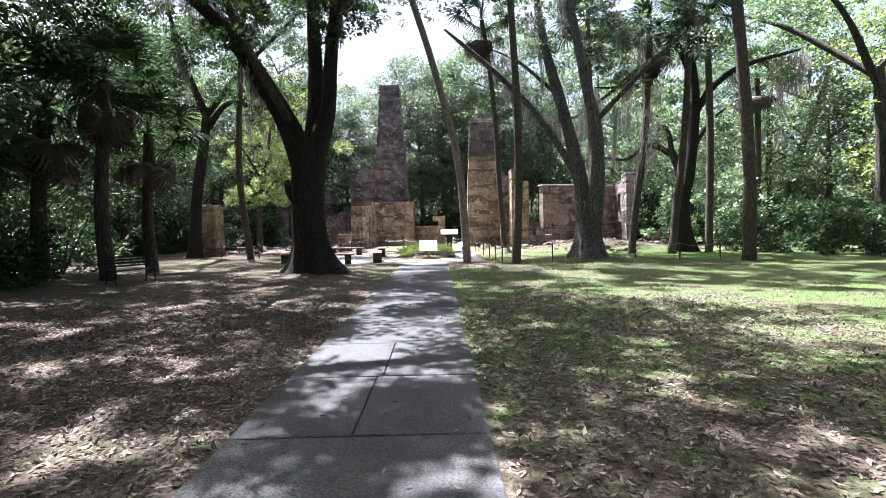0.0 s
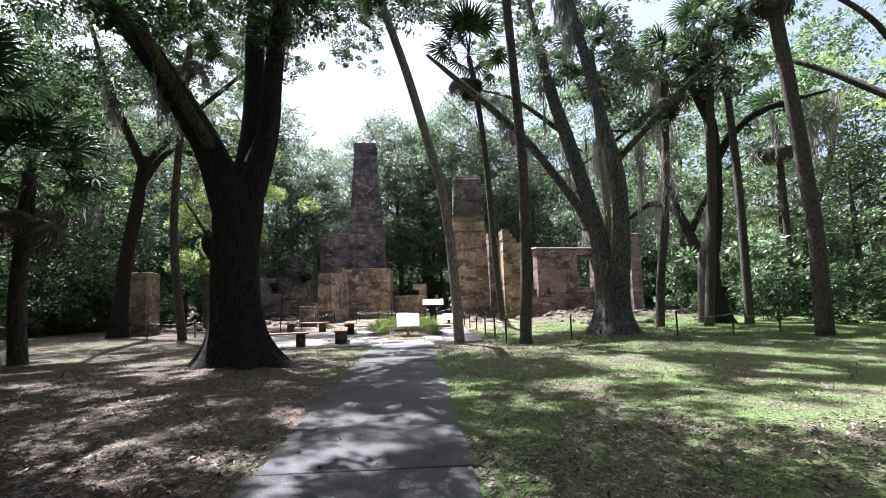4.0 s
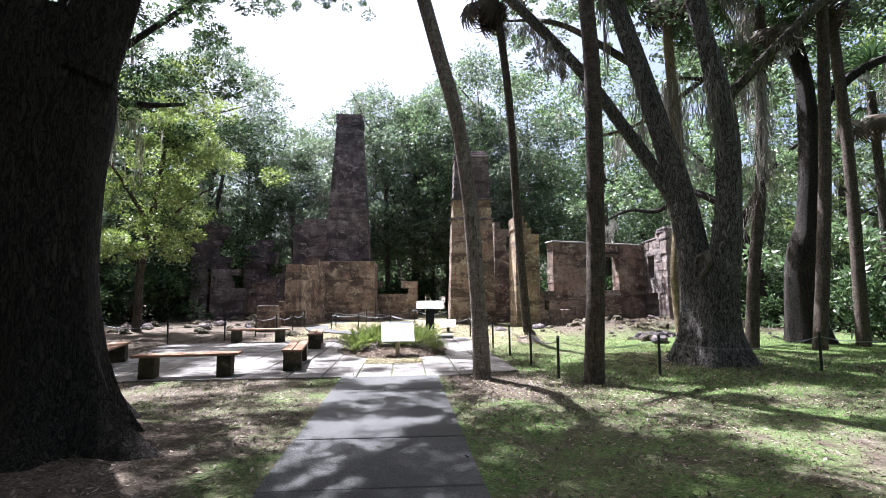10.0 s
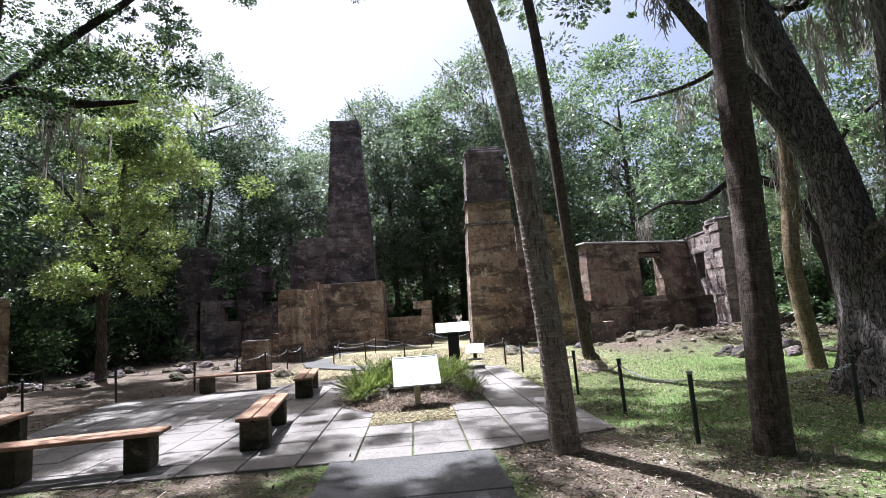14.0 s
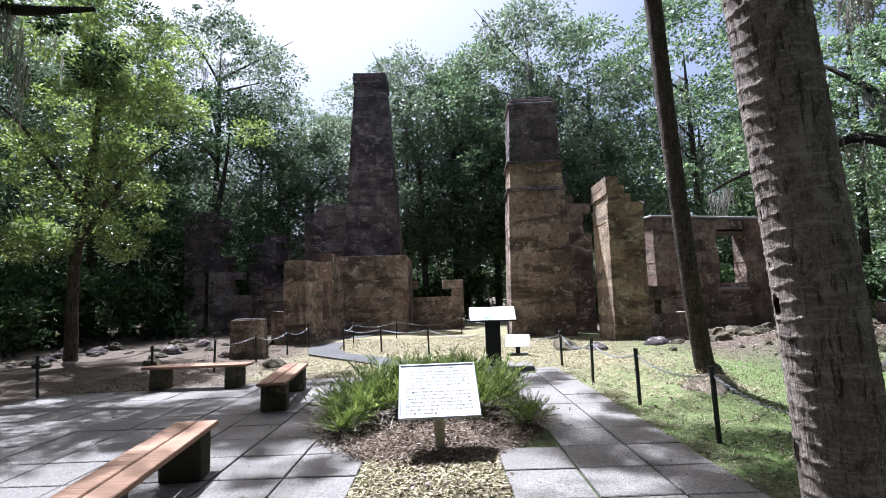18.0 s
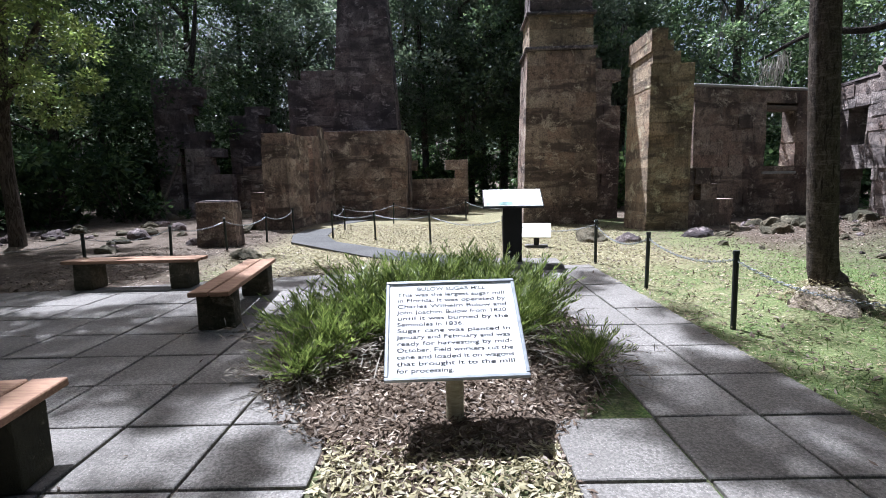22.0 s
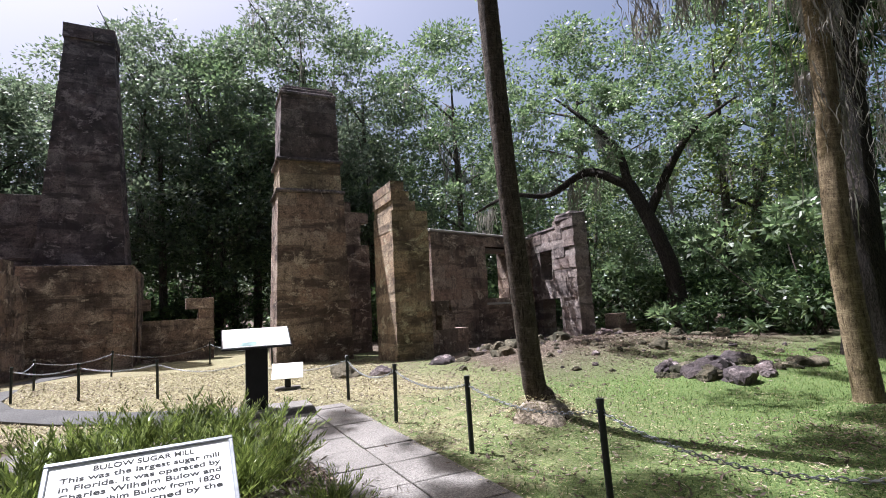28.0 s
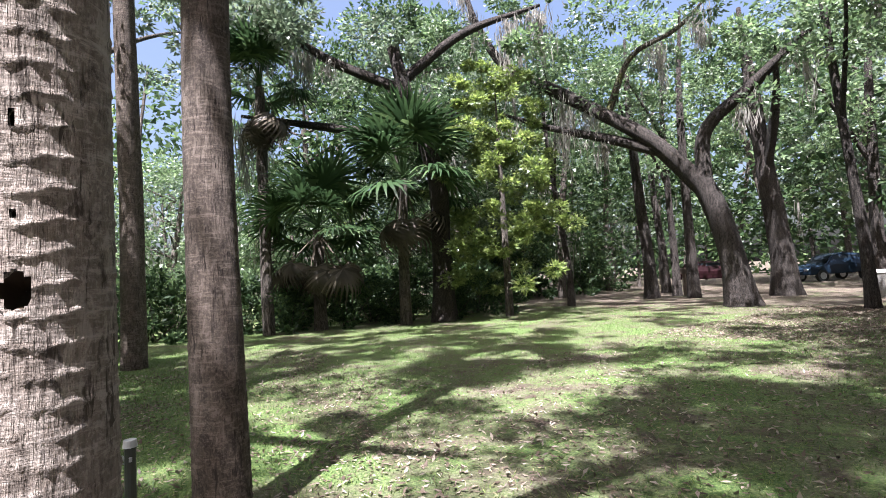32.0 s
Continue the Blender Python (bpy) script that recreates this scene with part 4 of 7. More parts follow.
def text_sign():
    th = thing("text_sign", (-0.49, 21.16, 0.0), 3, "white text panel in grey frame on short post", "sign")
    part("post", bm_rod(0.055, 0.055, 0.56, 14, (0, 0, -0.02)), POST_WOOD, th, "pale greenish wooden post")
    W, H = 0.81, 0.68
    tilt = Matrix.Translation((0, -0.02, 0.62)) @ Matrix.Rotation(radians(41), 4, "X")
    board = part("panel", bm_box(W - 0.02, H - 0.02, 0.012, 0.002, (0, 0, 0)), WHITE, th, m=tilt)
    for sx, sy, x, y in ((W, 0.022, 0, H / 2 - 0.01), (W, 0.022, 0, -H / 2 + 0.01), (0.022, H - 0.044, W / 2 - 0.011, 0), (0.022, H - 0.044, -W / 2 + 0.011, 0)):
        part("frame_rail", bm_box(sx, sy, 0.03, 0.004, (x, y, -0.008)), ALU, th, m=tilt)
    part("bracket", bm_box(0.2, 0.16, 0.03, 0.004, (0, 0, -0.042)), ALU, th, m=tilt)
    lines = ["BULOW SUGAR MILL", "This was the largest sugar mill", "in Florida. It was operated by", "Charles Wilhelm Bulow and", "John Joachim Bulow from 1820",
             "until it was burned by the", "Seminoles in 1836.", "Sugar cane was planted in", "January and February and was", "ready for harvesting by mid-",
             "October. Field workers cut the", "cane and loaded it on wagons", "that brought it to the mill", "for processing."]
    short = {0: 0.40, 6: 0.37, 13: 0.30}
    for i, s in enumerate(lines):
        x = -0.2 if i == 0 else -0.315
        text_part(s, 0.038, board, Matrix.Translation((x * 1.07, 0.268 - i * 0.0432, 0.0126)), wide=short.get(i, 0.625) * 1.07)


def wayside_panel():
    th = thing("wayside_panel", (0.62, 26.65, 0.0), -3, "pale interpretive panel on a black pedestal and concrete pad", "sign")
    part("pad", bm_box(1.35, 0.75, 0.12, 0.03, (0.15, 0.05, -0.02), 1, 0.008), SLAB_CON, th, "pale concrete pad")
    part("pedestal", bm_box(0.32, 0.16, 1.02, 0.012, (0, 0.05, 0.1), 2), PANEL_BLACK, th)
    tilt = Matrix.Translation((0, 0.0, 1.19)) @ Matrix.Rotation(radians(30), 4, "X")
    tray = part("tray", bm_box(1.0, 0.56, 0.03, 0.006, (0, 0, -0.03)), PANEL_BLACK, th, m=tilt)
    part("panel", bm_box(0.96, 0.52, 0.008, 0.002, (0, 0, 0.002)), WHITE, th, "washed-out pale print", m=tilt)
    part("print_block", bm_box(0.42, 0.09, 0.002, 0, (-0.22, -0.19, 0.0105)), TEAL, th, "faded teal picture strip", m=tilt)
    small = thing("low_panel", (1.52, 29.3, 0.0), -12, "low tilted pale panel on a short stand", "sign")
    part("stand", bm_box(0.12, 0.1, 0.34, 0.008, (0, 0, -0.02)), PANEL_BLACK, small)
    part("panel", bm_box(0.62, 0.44, 0.02, 0.004, (0, 0, 0)), WHITE, small, m=Matrix.Translation((0, 0, 0.36)) @ Matrix.Rotation(radians(40), 4, "X"))
    part("foot", bm_box(0.5, 0.35, 0.06, 0.01, (0, 0, -0.02)), SLAB_CON, small)


text_sign()
wayside_panel()


# ---- planted bed ----
def coontie_mesh(seed, fronds=30, dead=False):
    """A clump of stiff feathery fronds; dead ones lie low, grey and half bare."""
    r = np.random.default_rng(seed)
    V, F = [], []
    up = np.array([0, 0, 1.0])
    for i in range(fronds):
        az, el = r.uniform(0, 6.28), r.uniform(-0.05, 0.75) if dead else r.uniform(0.55, 1.45)
        L = r.uniform(0.4, 0.75) if dead else r.uniform(0.5, 0.9)
        out = np.array([math.cos(az), math.sin(az), 0])
        side0 = np.array([-math.sin(az), math.cos(az), 0])
        prev, stem = np.zeros(3), [np.zeros(3)]
        n = 16
        for k in range(1, n + 1):
            t = k / n
            a = el - (0.45 if dead else 0.35) * t
            fw = out * math.cos(a) + up * math.sin(a)
            prev = prev + fw * L / n
            stem.append(prev)
            if k < (5 if dead else 7) or (dead and r.random() < 0.5):
                continue
            for s in (-1, 1):
                d = side0 * s * 0.55 + fw * 0.8 + up * (0.0 if dead else 0.45) + r.normal(size=3) * (0.35 if dead else 0.16)
                d /= np.linalg.norm(d)
                l = 0.105 * (1.1 - 0.5 * abs(t - 0.6)) * r.uniform(0.75, 1.2) * (0.8 if dead else 1)
                e = np.cross(d, up + r.normal(size=3) * 0.5)
                e *= (0.006 if dead else 0.0085) / (np.linalg.norm(e) + 1e-6)
                o = len(V)
                V += [prev, prev + d * l * 0.55 + e, prev + d * l, prev + d * l * 0.55 - e]
                F.append((o, o + 1, o + 2, o + 3))
        for p, q in zip(stem[::4], stem[4::4]):
            o = len(V)
            V += [p + side0 * 0.0045, p - side0 * 0.0045, q - side0 * 0.003, q + side0 * 0.003]
            F.append((o, o + 1, o + 2, o + 3))
    return fast_mesh("fronds", V, F, COONTIE_DEAD if dead else COONTIE)


BED = (-0.62, 22.85, 1.5, 2.2)


def build_bed():
    r = random.Random(11)
    bx, by, rx, ry = BED
    # mulch mound with ragged outline
    X, Y = np.meshgrid(np.linspace(-1, 1, 40), np.linspace(-1, 1, 52))
    px, py = bx + X * rx, by + Y * ry
    rad = np.sqrt((X * 1.04) ** 2 + (Y * 1.02) ** 2) * (1 + 0.05 * np.sin(7 * np.arctan2(Y, X)) + 0.03 * np.sin(13 * np.arctan2(Y, X)))
    z = 0.12 * np.clip(1.0 - rad ** 3, -0.6, 1) + 0.012 * np.sin(px * 9) * np.sin(py * 8) - 0.004
    V = np.stack([px, py, z], -1).reshape(-1, 3)
    i, j = np.meshgrid(np.arange(39), np.arange(51))
    F = np.stack([j * 40 + i, j * 40 + i + 1, (j + 1) * 40 + i + 1, (j + 1) * 40 + i], -1).reshape(-1, 4)
    keep = (rad.ravel()[F].max(1) < 1.03)
    soil = Mat("dark_mulch_soil", 0.97)
    col = soil.ramp(soil.noise(35, 5, 0.7), (0.3, (0.045, 0.032, 0.024)), (0.55, (0.12, 0.088, 0.065)), (0.75, (0.26, 0.20, 0.155)))
    soil.bump(soil.noise(40, 4, 0.7), 0.9, 0.03)
    tagged(new("mulch_bed", fast_mesh("mulch_bed", V, F[keep], soil.colour(col), True)), "dark mulch bed round the text sign", "plant bed", kind="structure")
    g = np.random.default_rng(3)
    n = 17000
    a, q = g.uniform(0, 6.28, n), np.sqrt(g.uniform(0, 1, n))
    P = np.stack([bx + 1.0 * rx * q * np.cos(a), by + 1.0 * ry * q * np.sin(a), 0.12 * (1 - q ** 3) + g.uniform(0.0, 0.03, n)], 1)
    V, F = leaves(P, 0.055, 0.34, 0.6, 5)
    tagged(new("mulch_chips", fast_mesh("mulch_chips", V, F, MULCH)), "loose bark chips and dry leaves on the bed", "mulch", kind="stuff")
    n = 3600
    P = np.stack([g.uniform(-1.22, 0.08, n), g.uniform(19.9, 21.1, n), g.uniform(0.0, 0.025, n)], 1)
    V, F = leaves(P, 0.06, 0.34, 0.7, 6)
    tagged(new("pale_chips", fast_mesh("pale_chips", V, F, LITTER_PALE)), "pale yellow dry leaves before the text sign", "leaf litter", kind="stuff")
    ms = [coontie_mesh(i, 40 + 5 * i) for i in range(3)]
    dead = [coontie_mesh(20 + i, 42, True) for i in range(2)]
    spots = ((-1.5, 22.15, 0.95), (-1.05, 22.5, 1.05), (-0.55, 22.5, 1.0), (-0.05, 22.45, 1.0), (0.25, 22.75, 0.95), (-1.75, 22.7, 0.85), (-1.35, 23.1, 1.1), (-0.75, 23.2, 1.1), (-0.15, 23.3, 1.1), (0.3, 23.5, 1.0),
             (-1.2, 23.9, 1.05), (-0.55, 24.1, 1.1), (0.05, 24.2, 1.05), (-0.9, 24.6, 0.95), (-0.3, 24.7, 0.95), (0.52, 21.85, 0.62), (-1.62, 21.75, 0.6))
    for k, (x, y, s) in enumerate(spots):
        th = thing("coontie_plant", (x, y, 0.06), r.uniform(0, 360), "green feathery coontie fern growing in mulch", "shrub", "coontie plants in the bed")
        for q in range(2):
            ob = new("fronds", ms[(k + q) % 3])
            under(ob, th, Matrix.LocRotScale((0.03 * q, 0, 0), Euler((0, 0, q * 1.7)), (s * 0.84, s * 0.84, s * (0.8 if q else 0.66))))
        under(new("dead_frond", dead[k % 2]), th, Matrix.LocRotScale((0, 0, 0.02), Euler((0, 0, k)), (s * (1.3 if y < 22.6 else 0.95),) * 3))
        part("caudex", bm_rod(0.06, 0.045, 0.1, 9, (0, 0, -0.03)), LIMB, th)


build_bed()


# ---- trees ----
def frond_mesh(seed, dry=False, fan=0.75, stalk=0.9):
    """A sabal fan: a stalk and a folded fan of narrow drooping blades."""
    r = np.random.default_rng(seed)
    V, F = [], []
    def strip(pts, w):
        o = len(V)
        for (p, q) in zip(pts, w):
            V.extend([p - q, p + q])
        for k in range(len(pts) - 1):
            F.append((o + 2 * k, o + 2 * k + 1, o + 2 * k + 3, o + 2 * k + 2))
    y = np.array([0, 1.0, 0])
    pts = [np.array([t * stalk, 0, 0.25 * t - 0.22 * t * t]) for t in (0, 0.35, 0.7, 1)]
    strip(pts, [y * 0.022, y * 0.016, y * 0.013, y * 0.013])
    hub = pts[-1]
    n = 22
    for i in range(n):
        a = (i / (n - 1) - 0.5) * 4.3
        L = fan * (1.0 - 0.12 * abs(a)) * r.uniform(0.88, 1.08) * (0.7 if dry else 1)
        d = np.array([math.cos(a), math.sin(a), 0.0])
        s = np.array([-math.sin(a), math.cos(a), 0.0])
        droop = r.uniform(0.25, 0.5) + (0.8 if dry else 0)
        up = 0.12 * math.cos(a)
        P = [hub, hub + d * L * 0.45 + np.array([0, 0, up * L + 0.03 * (i % 2) - 0.06 * droop]), hub + d * L * 0.8 + np.array([0, 0, up * L - 0.3 * droop * L]), hub + d * L + np.array([0, 0, up * L - 0.75 * droop * L])]
        strip(P, [s * 0.008, s * 0.034, s * 0.020, s * 0.002])
    return fast_mesh("frond", np.array(V), np.array(F), FROND_DRY if dry else FROND)


FRONDS = [frond_mesh(i) for i in range(4)]
DRY = [frond_mesh(10 + i, True) for i in range(2)]


def palm(axis, r0, label, crown=1.0, fine=0.0, mat=None, fronds=22, dry=8, seed=0, step=0.1, holes=(), moss=()):
    """axis: rows of x, y, z up the trunk, the first on the ground."""
    x0, y0, _ = axis[0]
    base = Vector((x0, y0, float(gz(x0, y0)) - 0.06))
    th = thing("sabal_palm", base, 0, label, "palm tree", "palms")
    rows = []
    for i, (x, y, z) in enumerate(axis):
        t = i / (len(axis) - 1)
        rows.append((x - x0, y - y0, z, r0 * (1.0 - 0.22 * t)))
    rows[0] = (*rows[0][:3], r0 * 1.22)
    rows.insert(1, ((rows[1][0]) * 0.08, rows[1][1] * 0.08, 0.22, r0 * 1.06))
    def rings(s, a):
        w = 0.066
        ph = (s + 0.007 * np.sin(2 * a + s * 5) + 0.004 * np.sin(7 * a + s * 5) + 0.004 * np.sin(19 * a + s * 21)) / w
        lev = np.floor(ph)
        saw = ph - lev
        h = np.sin(lev * 12.9898 + np.floor(a * 7.5 + lev * 0.7) * 78.233) * 43758.5453
        chip = 0.2 + 0.8 * (h - np.floor(h))
        fib = np.sin(a * 23 + lev * 1.7) * 0.09 + np.sin(a * 41 + s * 6) * 0.06
        return 1 + fine * (np.where(saw < 0.2, (1 - saw / 0.2) ** 0.6, 0) * chip + 0.6 * fib - 0.2)
    if holes:
        k = next(i for i, q in enumerate(rows) if q[2] > 3)
        V, F = joined(tube(rows[:k + 1], step, 84, 0.022, seed, rings), tube(rows[k:], 0.04, 22, 0.022, seed, rings))
    else:
        V, F = tube(rows, step, 26 if fine > 0.04 else 14, 0.022, seed, rings if fine else None)
    for c, d, w, h in holes:
        mid = V[F].mean(1) - np.array(c)
        u = np.array([-d[1], d[0], 0.0])
        F = F[~(((mid @ u / w) ** 2 + (mid[:, 2] / h) ** 2 < 1) & (mid @ np.array(d) > -0.1))]
    apart("trunk", V, F, mat or PALM, th, smooth=True)
    if crown:
        r = random.Random(seed)
        top = Vector(rows[-1][:3])
        for i in range(fronds + dry):
            old = i >= fronds
            el = r.uniform(-0.45, 1.25) if not old else r.uniform(-1.5, -0.75)
            m = Matrix.Translation(top + Vector((0, 0, 0.1 if not old else -0.15))) @ Euler((r.uniform(-0.5, 0.5), -el, i * 2.4 + r.uniform(-0.3, 0.3)), "XYZ").to_matrix().to_4x4() @ Matrix.Scale(crown * r.uniform(0.85, 1.12), 4)
            under(new("dry_frond" if old else "frond", r.choice(DRY if old else FRONDS)), th, m)
    if moss:
        q = spline(rows, 0.1)
        g = np.random.default_rng(seed + 5)
        k = g.integers(int(len(q) * moss[0]), int(len(q) * moss[1]), moss[2])
        a = g.uniform(0, 6.283, moss[2])
        at = q[k, :3] + np.stack([np.cos(a), np.sin(a), np.zeros(moss[2])], 1) * q[k, 3:4]
        V, F = strands(at, g.uniform(0.6, 2.0, moss[2]), 0.007, 38, 0.36, seed)
        tagged(apart("moss", V, F, MOSS, th, "grey hanging Spanish moss"), kind="stuff")
    return th


def scar(parent, m, w, h, name="knot_hole", rim=0.006, mat=None, rimmat=None):
    """A hollow in the bark: a raised lip round a sunken floor."""
    n = 20
    V, F = [], []
    for k, (s, d) in enumerate(((1.25, -0.03), (1.08, rim), (0.88, rim * 0.5), (0.8, -rim * 0.2 if mat else -0.03), (0.02, -rim * 0.1 if mat else -0.06))):
        for i in range(n):
            a = i / n * 6.2832
            q = 1 + 0.12 * math.sin(2 * a + 1) + 0.08 * math.sin(5 * a)
            drop = 0.62 + 0.38 * math.sin(a) if name == "pruning_scar" else 1.0
            V.append((w * s * q * drop * math.cos(a), h * s * q * math.sin(a), d))
    for k in range(4):
        for i in range(n):
            F.append((k * n + i, k * n + (i + 1) % n, (k + 1) * n + (i + 1) % n, (k + 1) * n + i))
    ob = apart(name, np.array(V), np.array(F[:2 * n]), rimmat or PALM, parent, smooth=True, m=m)
    apart("hollow", np.array(V), np.array(F[2 * n:]), mat or HOLE, ob, smooth=True)
    return ob


def build_palms():
    eye = Vector((-0.25, 18.3, 0))
    knots = []
    for ax, z, w, h in ((1.06, 1.5, 0.036, 0.06), (1.08, 0.95, 0.015, 0.06), (1.04, 1.86, 0.008, 0.024), (1.05, 1.66, 0.007, 0.014), (1.02, 2.3, 0.01, 0.018)):
        d = (eye - Vector((ax, 17.865, 0))).normalized()
        d.rotate(Euler((0, 0, 0.16 if z > 1.4 else 0.05)))
        knots.append((ax, z, d, w, h))
    p1 = palm([(1.12, 17.865, 0), (1.06, 17.865, 1.44), (0.92, 17.865, 3.4), (0.68, 17.865, 5.0), (0.34, 17.865, 6.3), (-0.28, 17.95, 8.6), (-1.03, 18.05, 11), (-2.08, 18.15, 14.5)], 0.158,
              "leaning grey cabbage palm with ringed bark and knot holes", 1.25, 0.038, mat=PALM_PALE, fronds=20, seed=1, step=0.0065,
              holes=[((ax - 1.12, 0, z + 0.06), (d.x, d.y, 0), w * 0.75, h * 0.75) for ax, z, d, w, h in knots])
    for ax, z, d, w, h in knots:
        scar(p1, Matrix.Translation(Vector((ax - 1.12, 0, z + 0.06)) + d * 0.149) @ d.to_track_quat("Z", "Y").to_matrix().to_4x4(), w * 0.85, h * 0.85, rimmat=PALM_PALE)
    palm([(2.98, 17.12, 0), (3.1, 17.12, 2.95), (3.1, 17.05, 5.6), (3.0, 17.05, 7.5), (2.63, 17.05, 14.5)], 0.165, "straight grey cabbage palm on the lawn", 1.3, 0.045, seed=2, step=0.025)
    palm([(3.5, 23.35, 0), (3.36, 23.35, 0.6), (3.12, 23.3, 3.8), (2.9, 23.2, 7.4), (2.55, 23.2, 10.4), (2.35, 23.2, 11.6)], 0.142, "slender leaning cabbage palm rising from a leafy mound", 1.35, 0.075, seed=3, step=0.03)
    palm([(7.35, 21.72, 0), (7.2, 21.72, 2.2), (7.45, 21.72, 4.6), (7.25, 21.6, 8), (7.15, 21.6, 11)], 0.16, "slim tan palm trunk hung with moss", 1.2, 0.05, PALM_TAN, seed=4, step=0.05, moss=(0.38, 0.72, 40))
    tan = bpy.data.objects["sabal_palm.003"]
    d = Vector((-0.27 - 7.31, 18.3 - 21.72, 0)).normalized()
    scar(tan, Matrix.Translation(Vector((-0.05, 0, 0.8)) + d * 0.158) @ d.to_track_quat("Z", "Y").to_matrix().to_4x4(), 0.05, 0.075, mat=HOLE, rimmat=PALM_TAN)
    palm([(9.2, 21.6, 0), (9.4, 21.6, 2.2), (9.8, 21.6, 5), (10.1, 21.6, 10)], 0.17, "slim grey palm beside the oak", 1.2, 0.05, seed=5, step=0.05, moss=(0.42, 0.75, 30))
    palm([(11.0, 21.4, 0), (11.6, 21.4, 5.5), (11.9, 21.4, 10.6), (12, 21.4, 12)], 0.17, "thin tall palm at the lawn's edge", 1.2, 0.04, seed=6)
    palm([(12.0, 17.1, 0), (12.0, 17.1, 3.7), (11.6, 17.2, 9.3), (11.4, 17.3, 12)], 0.24, "tall straight grey palm on the lawn", 1.3, 0.05, seed=7, step=0.06)
    palm([(-9.65, 23.6, 0), (-10.1, 23.6, 4.5), (-9.9, 23.6, 9), (-9.6, 23.6, 12.5)], 0.17, "thin dark palm beside the terrace", 1.1, 0.03, seed=8)
    palm([(-10.7, 16.6, 0), (-10.8, 16.6, 2), (-10.7, 16.7, 5.2)], 0.22, "dark shaded cabbage palm at the wood's edge", 1.4, 0.05, WOODS, 26, 12, seed=9)
    palm([(-10.3, 13.5, 0), (-10.4, 13.5, 2.4), (-10.2, 13.6, 6.2)], 0.22, "squat shaded cabbage palm among leaf litter", 1.35, 0.05, WOODS, 22, 14, seed=10)
    palm([(-12.4, 13.6, 0), (-12.4, 13.6, 2.6), (-12.2, 13.8, 5.4)], 0.24, "dark shaded cabbage palm at the wood's edge", 1.7, 0.05, WOODS, 26, 12, seed=11)
    palm([(14.5, 8.95, 0), (14.45, 8.95, 2.6), (14.3, 8.9, 5.1)], 0.2, "cabbage palm with a full drooping crown", 1.9, 0.04, WOODS, 40, 5, seed=12)
    palm([(16.0, 13.2, 0), (16.05, 13.2, 4.5), (16.0, 13.2, 8.2)], 0.19, "tall slim palm with a small crown", 1.4, 0.03, WOODS, 24, 10, seed=13)
    palm([(15.6, 11.6, 0), (15.6, 11.6, 1.6), (15.5, 11.6, 3.4)], 0.22, "low dark palm at the wood's edge", 1.7, 0.03, WOODS, 26, 12, seed=14)
    palm([(13.4, 22.5, 0), (13.5, 22.6, 6), (13.4, 22.8, 12)], 0.18, "tall palm with hanging dry fronds", 1.3, 0.03, seed=15)
    palm([(18, 26, 0), (18.1, 26, 5), (18, 26, 9.5)], 0.18, "tall palm before the woods", 1.4, 0.03, WOODS, seed=16)


build_palms()


def root_mound():
    """A low boss of fibrous roots and dead leaves heaped round a palm's foot."""
    n, rings = 36, 12
    V = []
    for k in range(rings + 1):
        t = k / rings
        for i in range(n):
            a = i / n * 6.2832
            q = 0.52 * (1 + 0.16 * math.sin(2 * a + 0.7) + 0.09 * math.sin(5 * a)) * (1 - t) + 0.02 * t
            z = 0.40 * (1 - (1 - t) ** 2.4) + 0.05 * noise.noise(Vector((q * math.cos(a) * 7, q * math.sin(a) * 7, 3.0))) * (1 - 0.5 * t)
            V.append((q * math.cos(a), q * math.sin(a), z - 0.05))
    F = [(k * n + i, k * n + (i + 1) % n, (k + 1) * n + (i + 1) % n, (k + 1) * n + i) for k in range(rings) for i in range(n)]
    th = thing("root_mound", (3.42, 23.28, float(gz(3.42, 23.28)) - 0.2), 20, "low mound of pale roots and dead leaves round the palm", "mound")
    apart("mound", np.array(V), np.array(F), DUFF, th, smooth=True)
    g = np.random.default_rng(61)
    a, q = g.uniform(0, 6.283, 1500), np.sqrt(g.uniform(0.02, 1, 1500)) * 0.66
    z = 0.40 * np.clip(1 - (q / 0.52) ** 2.4, 0, 1)
    V, F = leaves(np.stack([q * np.cos(a), q * np.sin(a), z + g.uniform(-0.01, 0.03, 1500)], 1), 0.055, 0.3, 0.6, 62, 0.45)
    tagged(apart("dead_leaves", V, F, LITTER_PALE, th, "pale dry leaves"), kind="stuff")


root_mound()


def sprays(limbs, n, spread, seed, zmin=3.5, ok=None):
    """Clump centres scattered along and beyond limbs."""
    r = np.random.default_rng(seed)
    out = []
    pts = np.vstack([spline(l, 0.5)[int(len(spline(l, 0.5)) * 0.45):, :3] for l in limbs])
    while len(out) < n:
        p = pts[r.integers(len(pts))] + r.normal(size=3) * np.array([spread, spread, spread * 0.45])
        if p[2] > zmin and (ok is None or ok(p)):
            out.append(p)
    return np.array(out)


